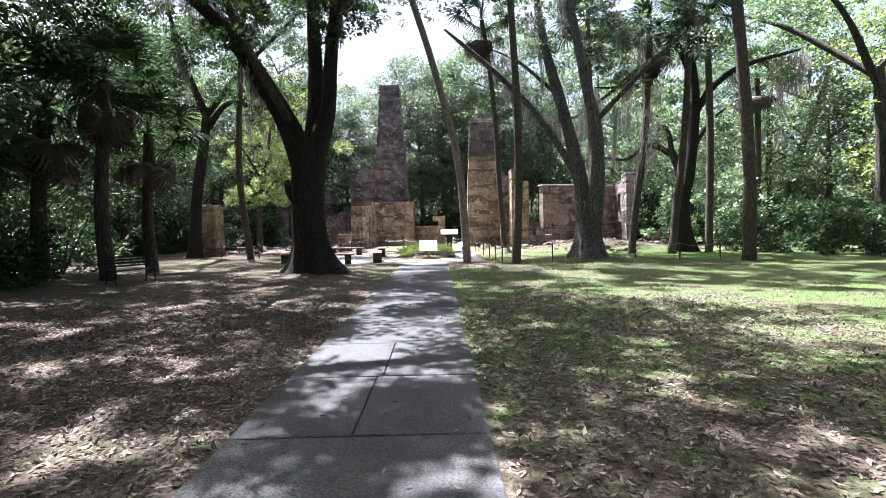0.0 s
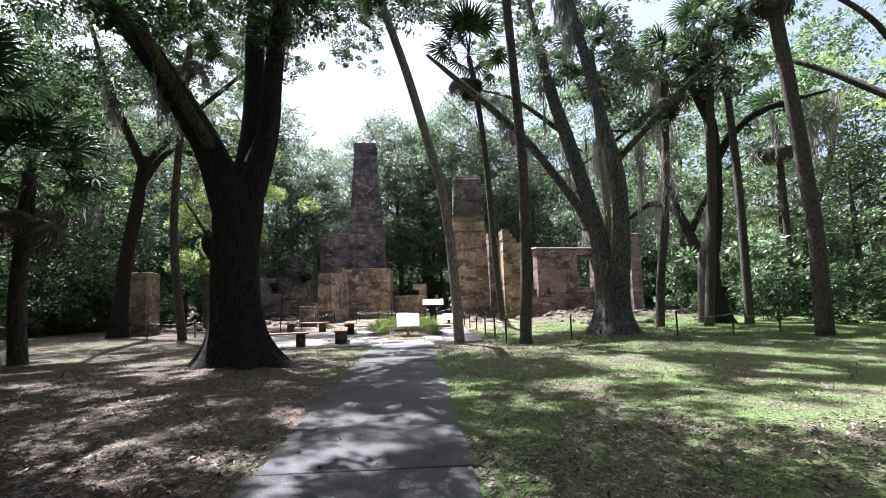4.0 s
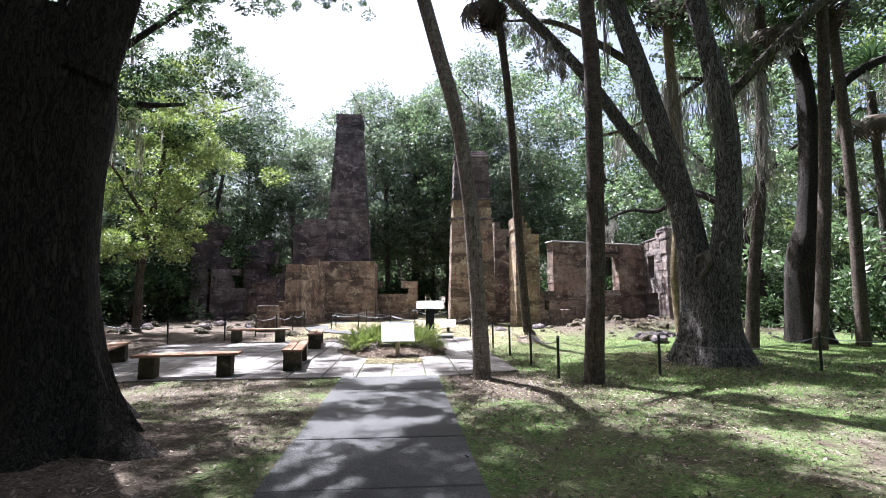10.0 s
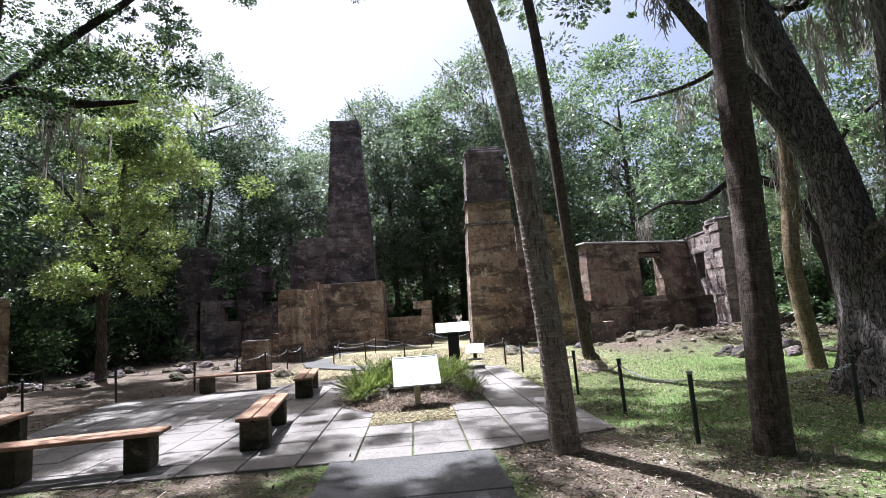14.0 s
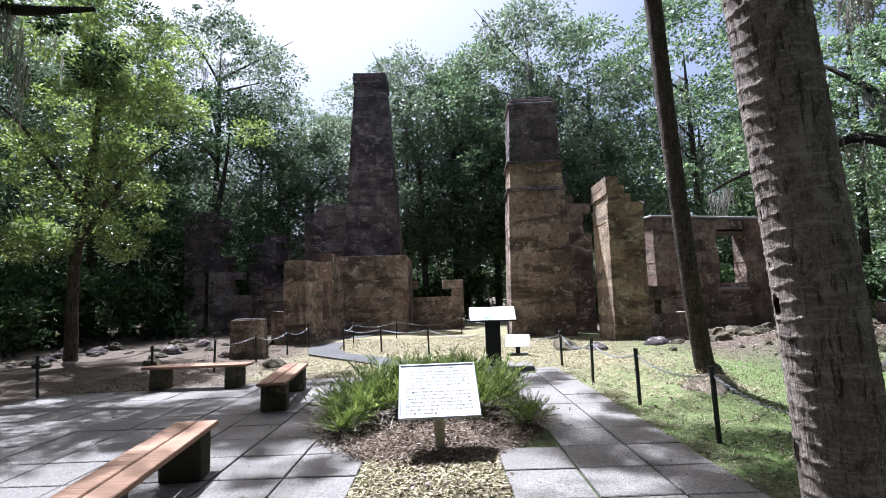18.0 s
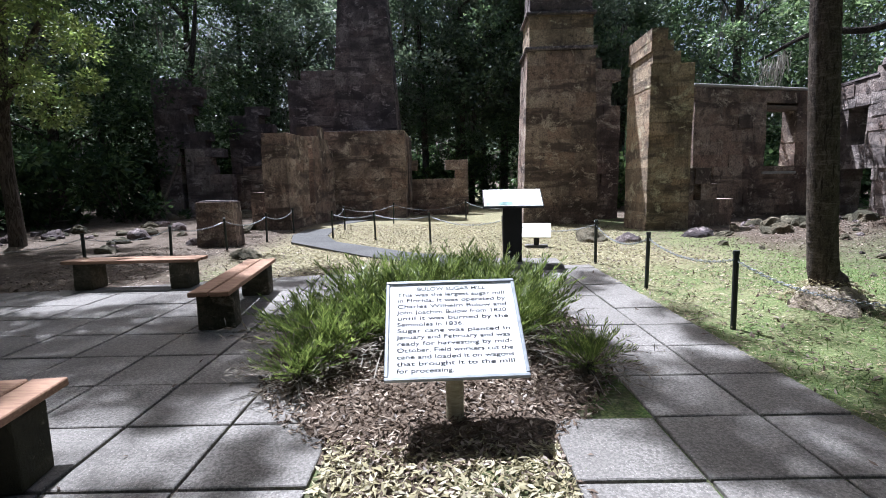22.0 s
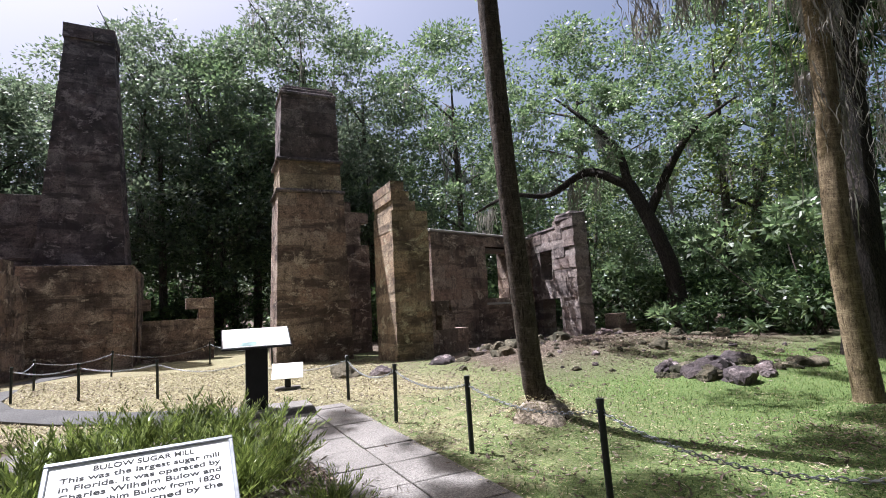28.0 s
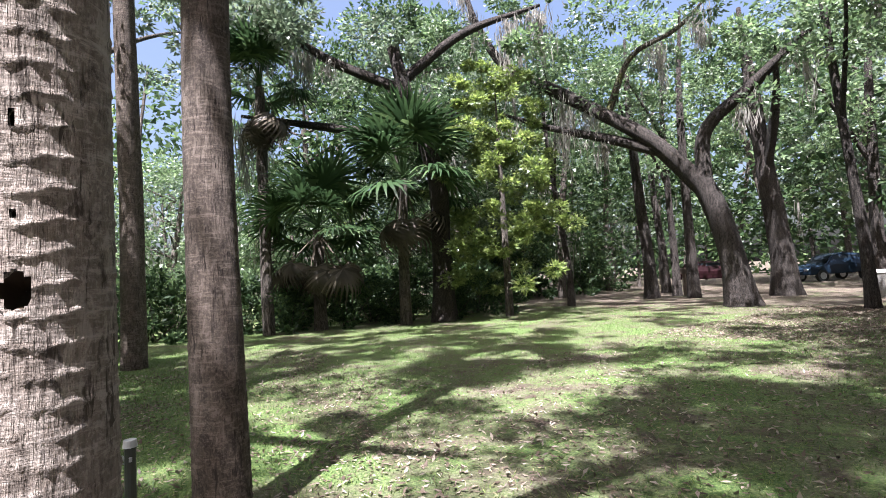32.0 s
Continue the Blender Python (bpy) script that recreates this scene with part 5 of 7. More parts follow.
def big_tree(name, at, limbs, label, bark, leafmat, clump_pts, leaf=0.13, per=150, rad=0.8, moss=None, seed=0, category="oak tree", flare=None, group="trees by the path", step=0.12, high=None):
    """A tree from its limbs: the first row is the trunk; limbs in world metres with radii."""
    base = Vector((at[0], at[1], float(gz(at[0], at[1])) - 0.08))
    th = thing(name, base, 0, label, category, group)
    off = np.array([*base, 0.0])
    def prof(s, a):
        b = np.exp(-s / 0.62)
        lobes = 0.45 + 0.55 * np.sin(a * 5 + 0.8) * np.sin(a * 2 + 2) + 0.16 * np.sin(a * 9 + 1.5)
        return 1 + (flare or 0) * b * lobes
    for i, l in enumerate(limbs):
        V, F = tube(np.asarray(l, float) - off, step if i < 4 else 0.3, 36 if l[0][2] < 0 else 14, 0.05 if i == 0 else 0.07, seed + i, prof if l[0][2] < 0 and flare else None)
        apart("trunk" if i == 0 or l[0][2] < 0 else "limb", V, F, bark if i < 4 else LIMB, th, smooth=True)
    if clump_pts is not None and len(clump_pts):
        clump_pts = [p for p in clump_pts if clear(p)]
        P = clumps(np.asarray(clump_pts) - off[:3], np.full(len(clump_pts), rad * 0.85) * np.random.default_rng(seed).uniform(0.6, 1.3, len(clump_pts)), int(per * 2.1), seed)
        # limbless clumps above the view, added only to shade the ground
        if high is not None:
            P = np.vstack([P, clumps(high - off[:3], np.random.default_rng(seed).uniform(0.2, 0.48, len(high)), 95, seed + 1, 0.6)])
        V, F = leaves(P, leaf, 0.78, 0.25, seed, tri=True)
        apart("crown", V, F, leafmat, th)
    if moss is not None and len(moss[0]):
        keep = np.random.default_rng(seed).random(len(moss[0])) < 0.6
        V, F = strands((np.asarray(moss[0]) - off[:3])[keep], (np.broadcast_to(moss[1], len(keep)) * 1.15)[keep], moss[2], int(moss[3] * 1.6), moss[4] * 1.2, seed)
        tagged(apart("moss", V, F, MOSS, th, "grey hanging Spanish moss"), kind="stuff")
    return th


def along(limb, n, seed, lo=0.25, drop=0.1):
    r = np.random.default_rng(seed)
    q = spline(limb, 0.2)
    hanks = r.integers(int(len(q) * lo), len(q), max(2, n // 5))
    k = np.clip(r.choice(hanks, n) + r.integers(-2, 3, n), 0, len(q) - 1)
    return q[k, :3] - np.array([0, 0, drop])


def open_sky(p):
    """Keeps boughs out of the gap above the chimneys."""
    return not (p[1] > 10 and -4.4 - 0.08 * (p[1] - 12) < p[0] < 3.4 and 5 < p[2] < 1.8 + 0.64 * (p[1] - 4.7))


def shade(x, y):
    """How much of the ground the added, unseen boughs overhead are to shade."""
    bed = math.exp(-((x + 0.4) / 1.3) ** 2 - ((y - 22.0) / 1.9) ** 2)
    if x > 8.5 and y > 20:
        return 0.66
    if x < -6 and y > 25:
        return 0.42
    if x < -1.6 and y < 15:
        return (0.84 if x < -4.6 or y < 3 else 0.42) if y < 6 else (0.7 if x < -4.8 else 0.38)
    if x > 8 and y < 17:
        return 0.66
    if 2.9 < x and y < 21.4 and y > 16.6:
        return 0.78
    if y > 26 or (x > 2.8 and y > 20.6):
        return 0.04
    if y > 18.3 and x < 2.3:
        return max(0.0, (0.6 if x > -2.2 else 0.5) - 0.6 * bed - 0.15 * (x < -2.4) * (y > 22))
    if x > 2 and y > 16.6:
        return 0.72
    if -1.8 < x < 0.6 and 2.6 < y < 7:
        return 0.2
    return 0.82 if y < 2.4 and x < 2 else 0.48 if y < 4.5 else 0.37


def clear(p):
    """False in crown gaps kept for sun on near palms, sign, path and terrace."""
    for cx, cy, z, w in ((1.15, 17.86, 0.7, 0.55), (1.15, 17.86, 1.4, 0.55), (1.1, 17.86, 2.2, 0.55), (3.05, 17.05, 1.2, 0.4), (3.05, 17.05, 2.2, 0.4), (-0.45, 21.15, 0.6, 0.75)):
        q = np.asarray(p) - np.array(SUN_DIR) * ((p[2] - z) / SUN_DIR.z)
        if abs(q[0] - cx) < w and abs(q[1] - cy) < w:
            return False
    q = np.asarray(p) - np.array(SUN_DIR) * (p[2] / SUN_DIR.z)
    if -1.4 < q[0] < 0.1 - 0.5 * math.sin(q[1] * 2.1) and 2.5 < q[1] < 5.6 and math.sin(p[0] * 12.9 + p[1] * 78.2) > -0.75:
        return False
    if -4.6 < q[0] < -1.1 and 18.8 < q[1] < 21.7 and math.sin(p[0] * 12.9 + p[1] * 78.2) > -0.3:
        return False
    return True


def shade_boughs(x0, x1, y0, y1, seed, n):
    """Unseen clump centres, added high overhead so their shade dapples a stretch of ground."""
    r = random.Random(seed)
    out = []
    for _ in range(n * 6):
        x, y = r.uniform(x0, x1), r.uniform(y0, y1)
        wave = 0.5 + 0.2 * math.sin(x * 1.6 + 1.6 * math.sin(y * 0.8 + seed)) + 0.2 * math.sin(y * 1.5 + 1.4 * math.sin(x * 1.1 + seed)) + 0.28 * math.sin(x * 4.6 + 1.9 * math.sin(y * 2.3)) * math.sin(y * 4.1 + 1.7 * math.sin(x * 2.7))
        if wave < 1 - shade(x, y):
            continue
        h = r.uniform(15.0, 18.0)
        p = np.array([x, y, 0]) + np.array(SUN_DIR) * (h / SUN_DIR.z)
        if clear(p):
            out.append(p)
        if len(out) == n:
            break
    return np.array(out)


def build_oaks():
    # oak beside the path
    A = [[(-4.05, 14.35, -0.1, 0.62), (-4.1, 14.35, 0.9, 0.53), (-4.2, 14.35, 2.6, 0.52), (-4.1, 14.3, 3.7, 0.55), (-4.05, 14.3, 4.5, 0.46)],
         [(-4.25, 14.3, 3.6, 0.42), (-4.75, 14.3, 4.9, 0.33), (-5.4, 14.2, 6.1, 0.3), (-6.15, 14.1, 7.3, 0.27), (-7.1, 13.9, 8.4, 0.24), (-9, 13.4, 9.6, 0.16), (-11.5, 13, 10.3, 0.06)],
         [(-3.95, 14.35, 4.0, 0.38), (-3.9, 14.5, 5.2, 0.25), (-3.9, 14.7, 6.6, 0.23), (-4.0, 15, 8.2, 0.2), (-4.2, 16, 10.5, 0.13), (-4.5, 17.5, 12, 0.05)],
         [(-3.85, 14.25, 3.9, 0.38), (-3.45, 14.2, 5.1, 0.26), (-3.28, 14.1, 6.5, 0.22), (-3.0, 13.9, 8.2, 0.19), (-2.2, 13, 10, 0.13), (-0.8, 11.5, 11.3, 0.06)],
         [(-4.6, 14.2, 4.8, 0.14), (-5.2, 12.5, 6.5, 0.11), (-5.5, 10, 8.5, 0.07), (-5.2, 7.5, 9.6, 0.03)],
         [(-3.0, 14, 8, 0.12), (-1.5, 11, 9.6, 0.08), (0.6, 8, 10.6, 0.03)],
         [(-4.3, 16.2, 10.7, 0.12), (-3.4, 19, 12.6, 0.09), (-2.6, 22, 13.9, 0.03)]]
    A = [[(x, y - 0.32, z, q) for x, y, z, q in l] for l in A]
    r = np.random.default_rng(77)
    # 60 loose clumps are added overhead to cast dapples on path and terrace
    c = np.vstack([sprays(A[1:], 150, 1.9, 21, 5.6, open_sky), [p for p in np.stack([r.uniform(-7, 0.5, 400), r.uniform(9, 24, 400), r.uniform(8.5, 14.5, 400)], 1) if open_sky(p) and open_sky(p - np.array([0, 0, 0.8]))][:60]])
    m = np.vstack([along(A[1], 30, 1), along(A[3], 22, 2, 0.5), along(A[2], 14, 3, 0.5), along(A[5], 14, 78), along(A[6], 10, 79), along(A[4], 12, 80)])
    th = big_tree("live_oak", (-4.05, 14.03), A, "massive dark live oak with forked trunk beside the path", OAK, LEAF_SHADED, c, 0.13, 150, 0.85, (m, np.random.default_rng(2).uniform(0.4, 1.3, len(m)), 0.011, 40, 0.2), 31, flare=1.45, step=0.09, high=shade_boughs(-8, 2.0, 7, 18.4, 15, 470))
    V, F = tube([(-0.42, -0.05, 2.35, 0.2), (-0.66, -0.1, 2.75, 0.17), (-0.7, -0.12, 3.05, 0.05)], 0.08, 14, 0.05, 3)
    apart("burl", V, F, OAK, th, smooth=True)
    # twin-stemmed oak on the lawn
    B = [[(6.1, 19.95, -0.1, 0.42), (6.15, 19.95, 0.8, 0.35), (6.15, 19.97, 2.0, 0.34), (6.05, 20.05, 3.2, 0.31), (5.75, 20.15, 4.8, 0.27), (5.3, 20.3, 6.6, 0.24), (4.7, 20.5, 9.0, 0.19), (4.3, 21, 12, 0.12), (4.0, 22, 16, 0.04)],
         [(6.2, 19.4, -0.1, 0.40), (6.25, 19.45, 0.8, 0.34), (6.32, 19.42, 1.7, 0.34), (6.45, 19.3, 2.6, 0.31), (6.5, 19.15, 3.9, 0.26), (6.35, 18.95, 5.4, 0.23), (5.9, 18.9, 7.4, 0.2), (5.5, 19.0, 9.6, 0.16), (5.2, 19.4, 12, 0.1), (4.6, 20, 15.5, 0.04)],
         [(6.15, 19.68, -0.1, 0.4), (6.2, 19.68, 1.0, 0.34), (6.22, 19.68, 1.9, 0.28), (6.28, 19.68, 2.3, 0.1)],
         [(5.95, 20.1, 3.4, 0.17), (5.3, 20.2, 4.6, 0.15), (4.6, 20.3, 5.7, 0.14), (3.8, 20.2, 6.7, 0.13), (2.6, 20.0, 7.8, 0.12), (1.5, 19.8, 8.7, 0.1), (0.3, 19.5, 9.6, 0.05)],
         [(6.3, 18.9, 5.6, 0.12), (8.0, 18.4, 7.4, 0.1), (9.5, 17.8, 8.8, 0.05)],
         [(5.2, 20.3, 7.0, 0.1), (3.8, 22, 9, 0.07), (2.8, 24.5, 10.5, 0.03)]]
    B = [[(x + 0.1, y - 0.7, z, q) for x, y, z, q in l] for l in B]
    c = sprays([B[0], B[1], B[4], B[5]], 52, 2.9, 22, 8.6, lambda p: p[0] > 3.6 or p[2] > 1.8 + 0.64 * (p[1] - 4.7))
    m = np.vstack([along(B[0], 46, 4, 0.38), along(B[1], 34, 5, 0.4), along(B[3], 11, 6, 0.1), along(B[5], 8, 7), along(B[4], 6, 77)])
    th = big_tree("live_oak", (6.22, 19.3), B, "grey live oak with twin stems draped in moss", OAK_GREY, LEAF_GREY, c, 0.13, 110, 0.9, (m, np.random.default_rng(3).uniform(0.5, 2.3, len(m)) * np.where(m[:, 0] < 4.6, 0.3, 1.0), 0.011, 60, 0.17), 41, flare=1.35, step=0.09, high=np.vstack([shade_boughs(2.0, 13, 8, 17, 13, 390), shade_boughs(2.0, 9, 16.6, 21.6, 19, 270)]))
    b0 = Vector((6.22, 19.3, float(gz(6.22, 19.3)) - 0.08))
    d = Vector((-0.27 - 6.4, 18.3 - 18.9, 0)).normalized()
    turn = d.to_track_quat("Z", "Y").to_matrix().to_4x4()
    scar(th, Matrix.Translation(Vector((6.44, 18.72, 2.12)) + d * 0.415 - b0) @ turn @ Matrix.Rotation(-0.5, 4, "Z"), 0.24, 0.33, "pruning_scar", 0.05, OAK_GREY, WOUND)
    scar(th, Matrix.Translation(Vector((6.25, 18.9, 0.16)) + d * 0.54 - b0) @ turn, 0.085, 0.15, "root_hollow", 0.004, HOLE, OAK_GREY)
    scar(th, Matrix.Translation(Vector((6.22, 19.3, 0.22)) + d * 0.54 - b0) @ turn, 0.05, 0.24, "root_hollow", 0.004, HOLE, OAK_GREY)
    # bulging oak beyond the lawn
    C = [[(12.4, 23.4, -0.1, 0.55), (12.3, 23.4, 1.6, 0.44), (12.4, 23.4, 2.9, 0.40), (12.7, 23.4, 3.9, 0.34), (12.95, 23.4, 6.2, 0.3), (13.0, 23.4, 8.5, 0.26), (12.7, 23.4, 10.5, 0.2)],
         [(12.9, 23.4, 9, 0.2), (11.9, 23.2, 10.6, 0.17), (10.6, 23, 10.2, 0.15), (9.6, 22.6, 8.9, 0.12), (8.8, 22.2, 8.2, 0.08), (7.4, 22, 8.1, 0.03)],
         [(13.0, 23.4, 7.0, 0.2), (13.9, 23.2, 8.4, 0.17), (15.2, 22.8, 9.3, 0.14), (17.5, 22, 9.8, 0.06)],
         [(12.8, 23.4, 10, 0.2), (13, 24, 12.5, 0.13), (13.5, 25, 15, 0.05)],
         [(11.2, 23.1, 10.5, 0.1), (9.5, 21.5, 10.9, 0.07), (7.8, 20, 10.4, 0.03)],
         [(9.4, 22.3, 8.9, 0.1), (8.0, 22.6, 7.7, 0.08), (6.6, 23.2, 6.9, 0.06), (5.2, 23.8, 6.7, 0.03)]]
    C = [[(x + 0.3, y + 0.4, z, q) for x, y, z, q in l] for l in C]
    c = sprays(C[1:5], 44, 2.0, 23, 7.9)
    m = np.vstack([along(C[1], 22, 8), along(C[2], 14, 9), along(C[5], 10, 90, 0.15), along(C[4], 12, 91)])
    big_tree("live_oak", (12.7, 23.8), C, "dark oak with bulging lower trunk and arching limbs", OAK, LEAF_OAK, c, 0.15, 130, 0.9, (m, np.random.default_rng(4).uniform(0.7, 2.6, len(m)), 0.010, 60, 0.24), 51, flare=0.5, high=shade_boughs(8.5, 15, 20, 30, 21, 115))
    # arching oak at the edge of the woods
    def at(l, z, q):
        return (17.6 + 0.47 * l, 32.4 - 0.59 * l, 0.75 * z, q)
    N = [[at(0, -0.2, 0.42), at(0, 3, 0.33), at(-0.8, 6, 0.31), at(-1.8, 8.6, 0.25)], [at(-1.7, 8.4, 0.22), at(-4, 9.6, 0.18), at(-6.5, 8.6, 0.14), at(-9, 8.9, 0.09), at(-11.5, 8.0, 0.04)],
         [at(-1, 6.5, 0.2), at(0.6, 9.5, 0.16), at(1.9, 11.2, 0.12), at(4, 12.5, 0.04)], [at(-1.8, 8.6, 0.2), at(-2.4, 11, 0.15), at(-4.5, 13.5, 0.08), at(-6, 15, 0.03)]]
    c = sprays(N[1:], 60, 1.5, 33, 7.0)
    m = np.vstack([along(N[1], 24, 34), along(N[2], 10, 35), along(N[3], 14, 36)])
    big_tree("live_oak", (17.6, 32.4), N, "dark oak with long arching limbs at the wood's edge", OAK, LEAF_OAK, c, 0.17, 90, 0.8, (m, np.random.default_rng(9).uniform(0.5, 1.6, len(m)), 0.014, 30, 0.2), 131, flare=0.4)
    # spreading oak by the car park
    def out(l, z, q):
        return (7.4 - 0.904 * l, 0.3 - 0.427 * l, z, q)
    D = [[out(0, -0.1, 0.5), out(-0.15, 1.6, 0.4), out(-0.5, 3.2, 0.38), out(-0.9, 4.4, 0.34)],
         [out(-0.8, 4.1, 0.33), out(-2.2, 5.8, 0.3), out(-3.8, 7.2, 0.27), out(-5.8, 8.7, 0.24), out(-7.8, 10.3, 0.2), out(-8.9, 12.4, 0.15), out(-9.6, 15, 0.05)],
         [out(-2.0, 5.5, 0.2), out(-4, 6.4, 0.17), out(-6, 7.2, 0.13), out(-8, 8.2, 0.05)],
         [out(-0.8, 4.2, 0.26), out(-0.6, 6.0, 0.22), out(0.8, 7.2, 0.18), out(2.2, 8.4, 0.12), out(4.2, 10, 0.05)],
         [out(-3.8, 7.2, 0.15), out(-2.8, 9.2, 0.1), out(-1.2, 9.8, 0.07), out(0.2, 11, 0.03)]]
    c = sprays(D[1:], 80, 2.6, 24, 8.8)
    m = np.vstack([along(D[1], 44, 10), along(D[2], 22, 11), along(D[3], 18, 12), along(D[4], 14, 120)])
    big_tree("live_oak", (7.4, 0.3), D, "spreading live oak with mossy limbs by the car park", OAK, LEAF_OAK, c, 0.16, 130, 0.95, (m, np.random.default_rng(5).uniform(0.7, 1.9, len(m)), 0.012, 40, 0.25), 61, flare=0.5, high=shade_boughs(7, 20, -7, 7, 24, 240))
    # oak with hanging moss behind the fan palm
    E = [[(16.9, 7.9, -0.1, 0.45), (16.7, 8.0, 2.5, 0.34), (16.2, 8.4, 5, 0.3), (16.4, 9.2, 7.5, 0.26), (16.6, 9.6, 9.5, 0.2)],
         [(16.3, 8.8, 6.3, 0.2), (18.4, 11.2, 7.0, 0.15), (20.2, 13.8, 7.6, 0.06)],
         [(16.5, 9.3, 8, 0.2), (18.2, 11.4, 9.4, 0.16), (19.2, 13.4, 11, 0.1), (20, 15, 12, 0.04)],
         [(16.5, 9.3, 8.4, 0.18), (15.4, 7.4, 10, 0.14), (14, 5, 11, 0.05)]]
    E = [[(x - 2.7, y - 0.35, z, q) for x, y, z, q in l] for l in E]
    c = sprays(E[1:3], 60, 2.2, 25, 8.8)
    m = np.vstack([along(E[1], 16, 13), along(E[2], 24, 14), along(E[3], 20, 15)])
    big_tree("live_oak", (14.2, 7.55), E, "crooked live oak draped with long grey moss", OAK, LEAF_GREY, c, 0.17, 110, 0.95, (m, np.random.default_rng(6).uniform(0.8, 2.4, len(m)), 0.014, 40, 0.28), 71, flare=0.4)
    # glossy magnolia
    M = [[(13.0, 5.5, -0.1, 0.16), (13.0, 5.5, 3, 0.12), (12.9, 5.6, 6, 0.07), (12.9, 5.6, 8.4, 0.02)]]
    r = np.random.default_rng(26)
    z = r.uniform(0.9, 9, 130)
    a, q = r.uniform(0, 6.28, 130), np.sqrt(r.uniform(0, 1, 130)) * np.clip(2.9 - 0.28 * np.abs(z - 3.4), 0.5, 3)
    c = np.stack([13.0 + q * np.cos(a), 5.6 + q * np.sin(a), z], 1)
    big_tree("magnolia", (13.0, 5.5), M, "bushy magnolia with bright glossy leaves", WOODS, LEAF_LIGHT, c, 0.135, 100, 0.5, None, 81, "magnolia tree")
    # trunks between the lawn and the car park
    for k, (x, y, q, lean) in enumerate(((8.2, -5.4, 0.42, 0.5), (3.95, 0.7, 0.13, 0.3), (10.9, -3.2, 0.2, -0.3), (13.0, -3.4, 0.26, 0.2), (12.8, -5.2, 0.17, -0.2), (14.0, 1.0, 0.12, 0.6), (6.2, -9.5, 0.24, -0.4), (15.0, -8.0, 0.2, 0.3))):
        T = [[(x, y, -0.1, q * 1.25), (x + 0.1 * lean, y, 2.0, q), (x + 0.5 * lean, y + 0.2, 5.0, q * 0.85), (x + lean, y + 0.3, 9.0, q * 0.6), (x + 1.6 * lean, y, 12.5, q * 0.2)],
             [(x + 0.5 * lean, y + 0.2, 5.2, q * 0.5), (x - 1.4 * lean, y + 1.2, 7.6, q * 0.35), (x - 2.6 * lean, y + 2.4, 9.4, q * 0.1)]]
        c = sprays(T, 16, 1.5, 300 + k, 6.0)
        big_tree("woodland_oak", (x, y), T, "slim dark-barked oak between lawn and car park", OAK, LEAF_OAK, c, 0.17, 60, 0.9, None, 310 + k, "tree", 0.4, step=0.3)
    # light green tree by the terrace
    G = [[(-12.0, 31.5, -0.1, 0.2), (-11.9, 31.4, 3, 0.16), (-11.2, 31, 6, 0.12), (-10.6, 30.5, 9, 0.05)], [(-11.7, 31.3, 3.6, 0.1), (-9.8, 30.4, 5.4, 0.06), (-8.2, 29.8, 6.2, 0.02)],
         [(-11.5, 31.2, 4.6, 0.1), (-12.6, 30, 7, 0.05), (-13.5, 29, 8, 0.02)]]
    r = np.random.default_rng(27)
    c = np.stack([r.normal(-10.6, 1.8, 85), r.normal(30.4, 1.4, 85), r.uniform(3.2, 10.4, 85)], 1)
    big_tree("young_tree", (-12.0, 31.5), G, "young tree with bright yellow-green sunlit leaves", WOODS, LEAF_LIGHT, c, 0.105, 190, 0.8, None, 91, "tree")
    # mossy limbed oak at the left
    H = [[(-14.2, 27, -0.1, 0.4), (-14, 27, 3, 0.3), (-13.4, 26.8, 6, 0.27), (-12.9, 26.4, 8.5, 0.22)], [(-13.2, 26.6, 7.0, 0.18), (-11.6, 26.2, 8.6, 0.14), (-10, 26.6, 8.4, 0.12), (-8.4, 27, 8.6, 0.05)],
         [(-13, 26.5, 8, 0.2), (-11.5, 28, 11, 0.14), (-9.0, 29, 14, 0.1), (-6, 29, 17, 0.07), (-3.6, 28.5, 18.6, 0.03)], [(-13, 26.5, 8, 0.2), (-13, 24, 10.5, 0.14), (-12, 20.5, 12.5, 0.05)]]
    # the high limb and its clumps are added to shade the terrace
    c = np.vstack([sprays(H[1:], 130, 2.2, 28, 7.5, lambda p: p[0] < -6.5), sprays(H[2:3], 14, 2.0, 29, 9, lambda p: p[0] > -7 and p[2] > 1.8 + 0.64 * (p[1] - 4.7))])
    m = np.vstack([along(H[1], 12, 16), along(H[2], 18, 17), along(H[3], 16, 18)])
    big_tree("live_oak", (-14.2, 27), H, "live oak with moss-grown limbs over the terrace", OAK, LEAF_SHADED, c, 0.115, 150, 0.9, (m, np.random.default_rng(8).uniform(0.6, 1.9, len(m)), 0.014, 36, 0.22), 101, flare=0.4, high=np.vstack([shade_boughs(-9.5, 2.3, 18.3, 26, 14, 290), shade_boughs(-16, -6, 25, 38, 22, 110)]))
    # unseen oak added to shade the walk's start, and one over the lawn
    J = [[(-8.8, 3.5, -0.1, 0.45), (-8.6, 3.5, 2.5, 0.36), (-8.0, 3.6, 5, 0.32)], [(-8.1, 3.6, 4.6, 0.25), (-6, 5, 7.5, 0.2), (-3, 6.8, 9.6, 0.13), (0.5, 8, 10.8, 0.05)],
         [(-8, 3.6, 4.8, 0.25), (-7, 1.5, 8, 0.18), (-4.5, 0, 10.5, 0.1), (-1.5, 0, 11.6, 0.04)], [(-8.1, 3.6, 4.8, 0.22), (-9.5, 6, 8, 0.15), (-10, 9.5, 10.5, 0.05)]]
    c = sprays(J[1:], 210, 2.5, 29, 6.5, lambda p: p[2] > 8.2 or p[0] < -5)
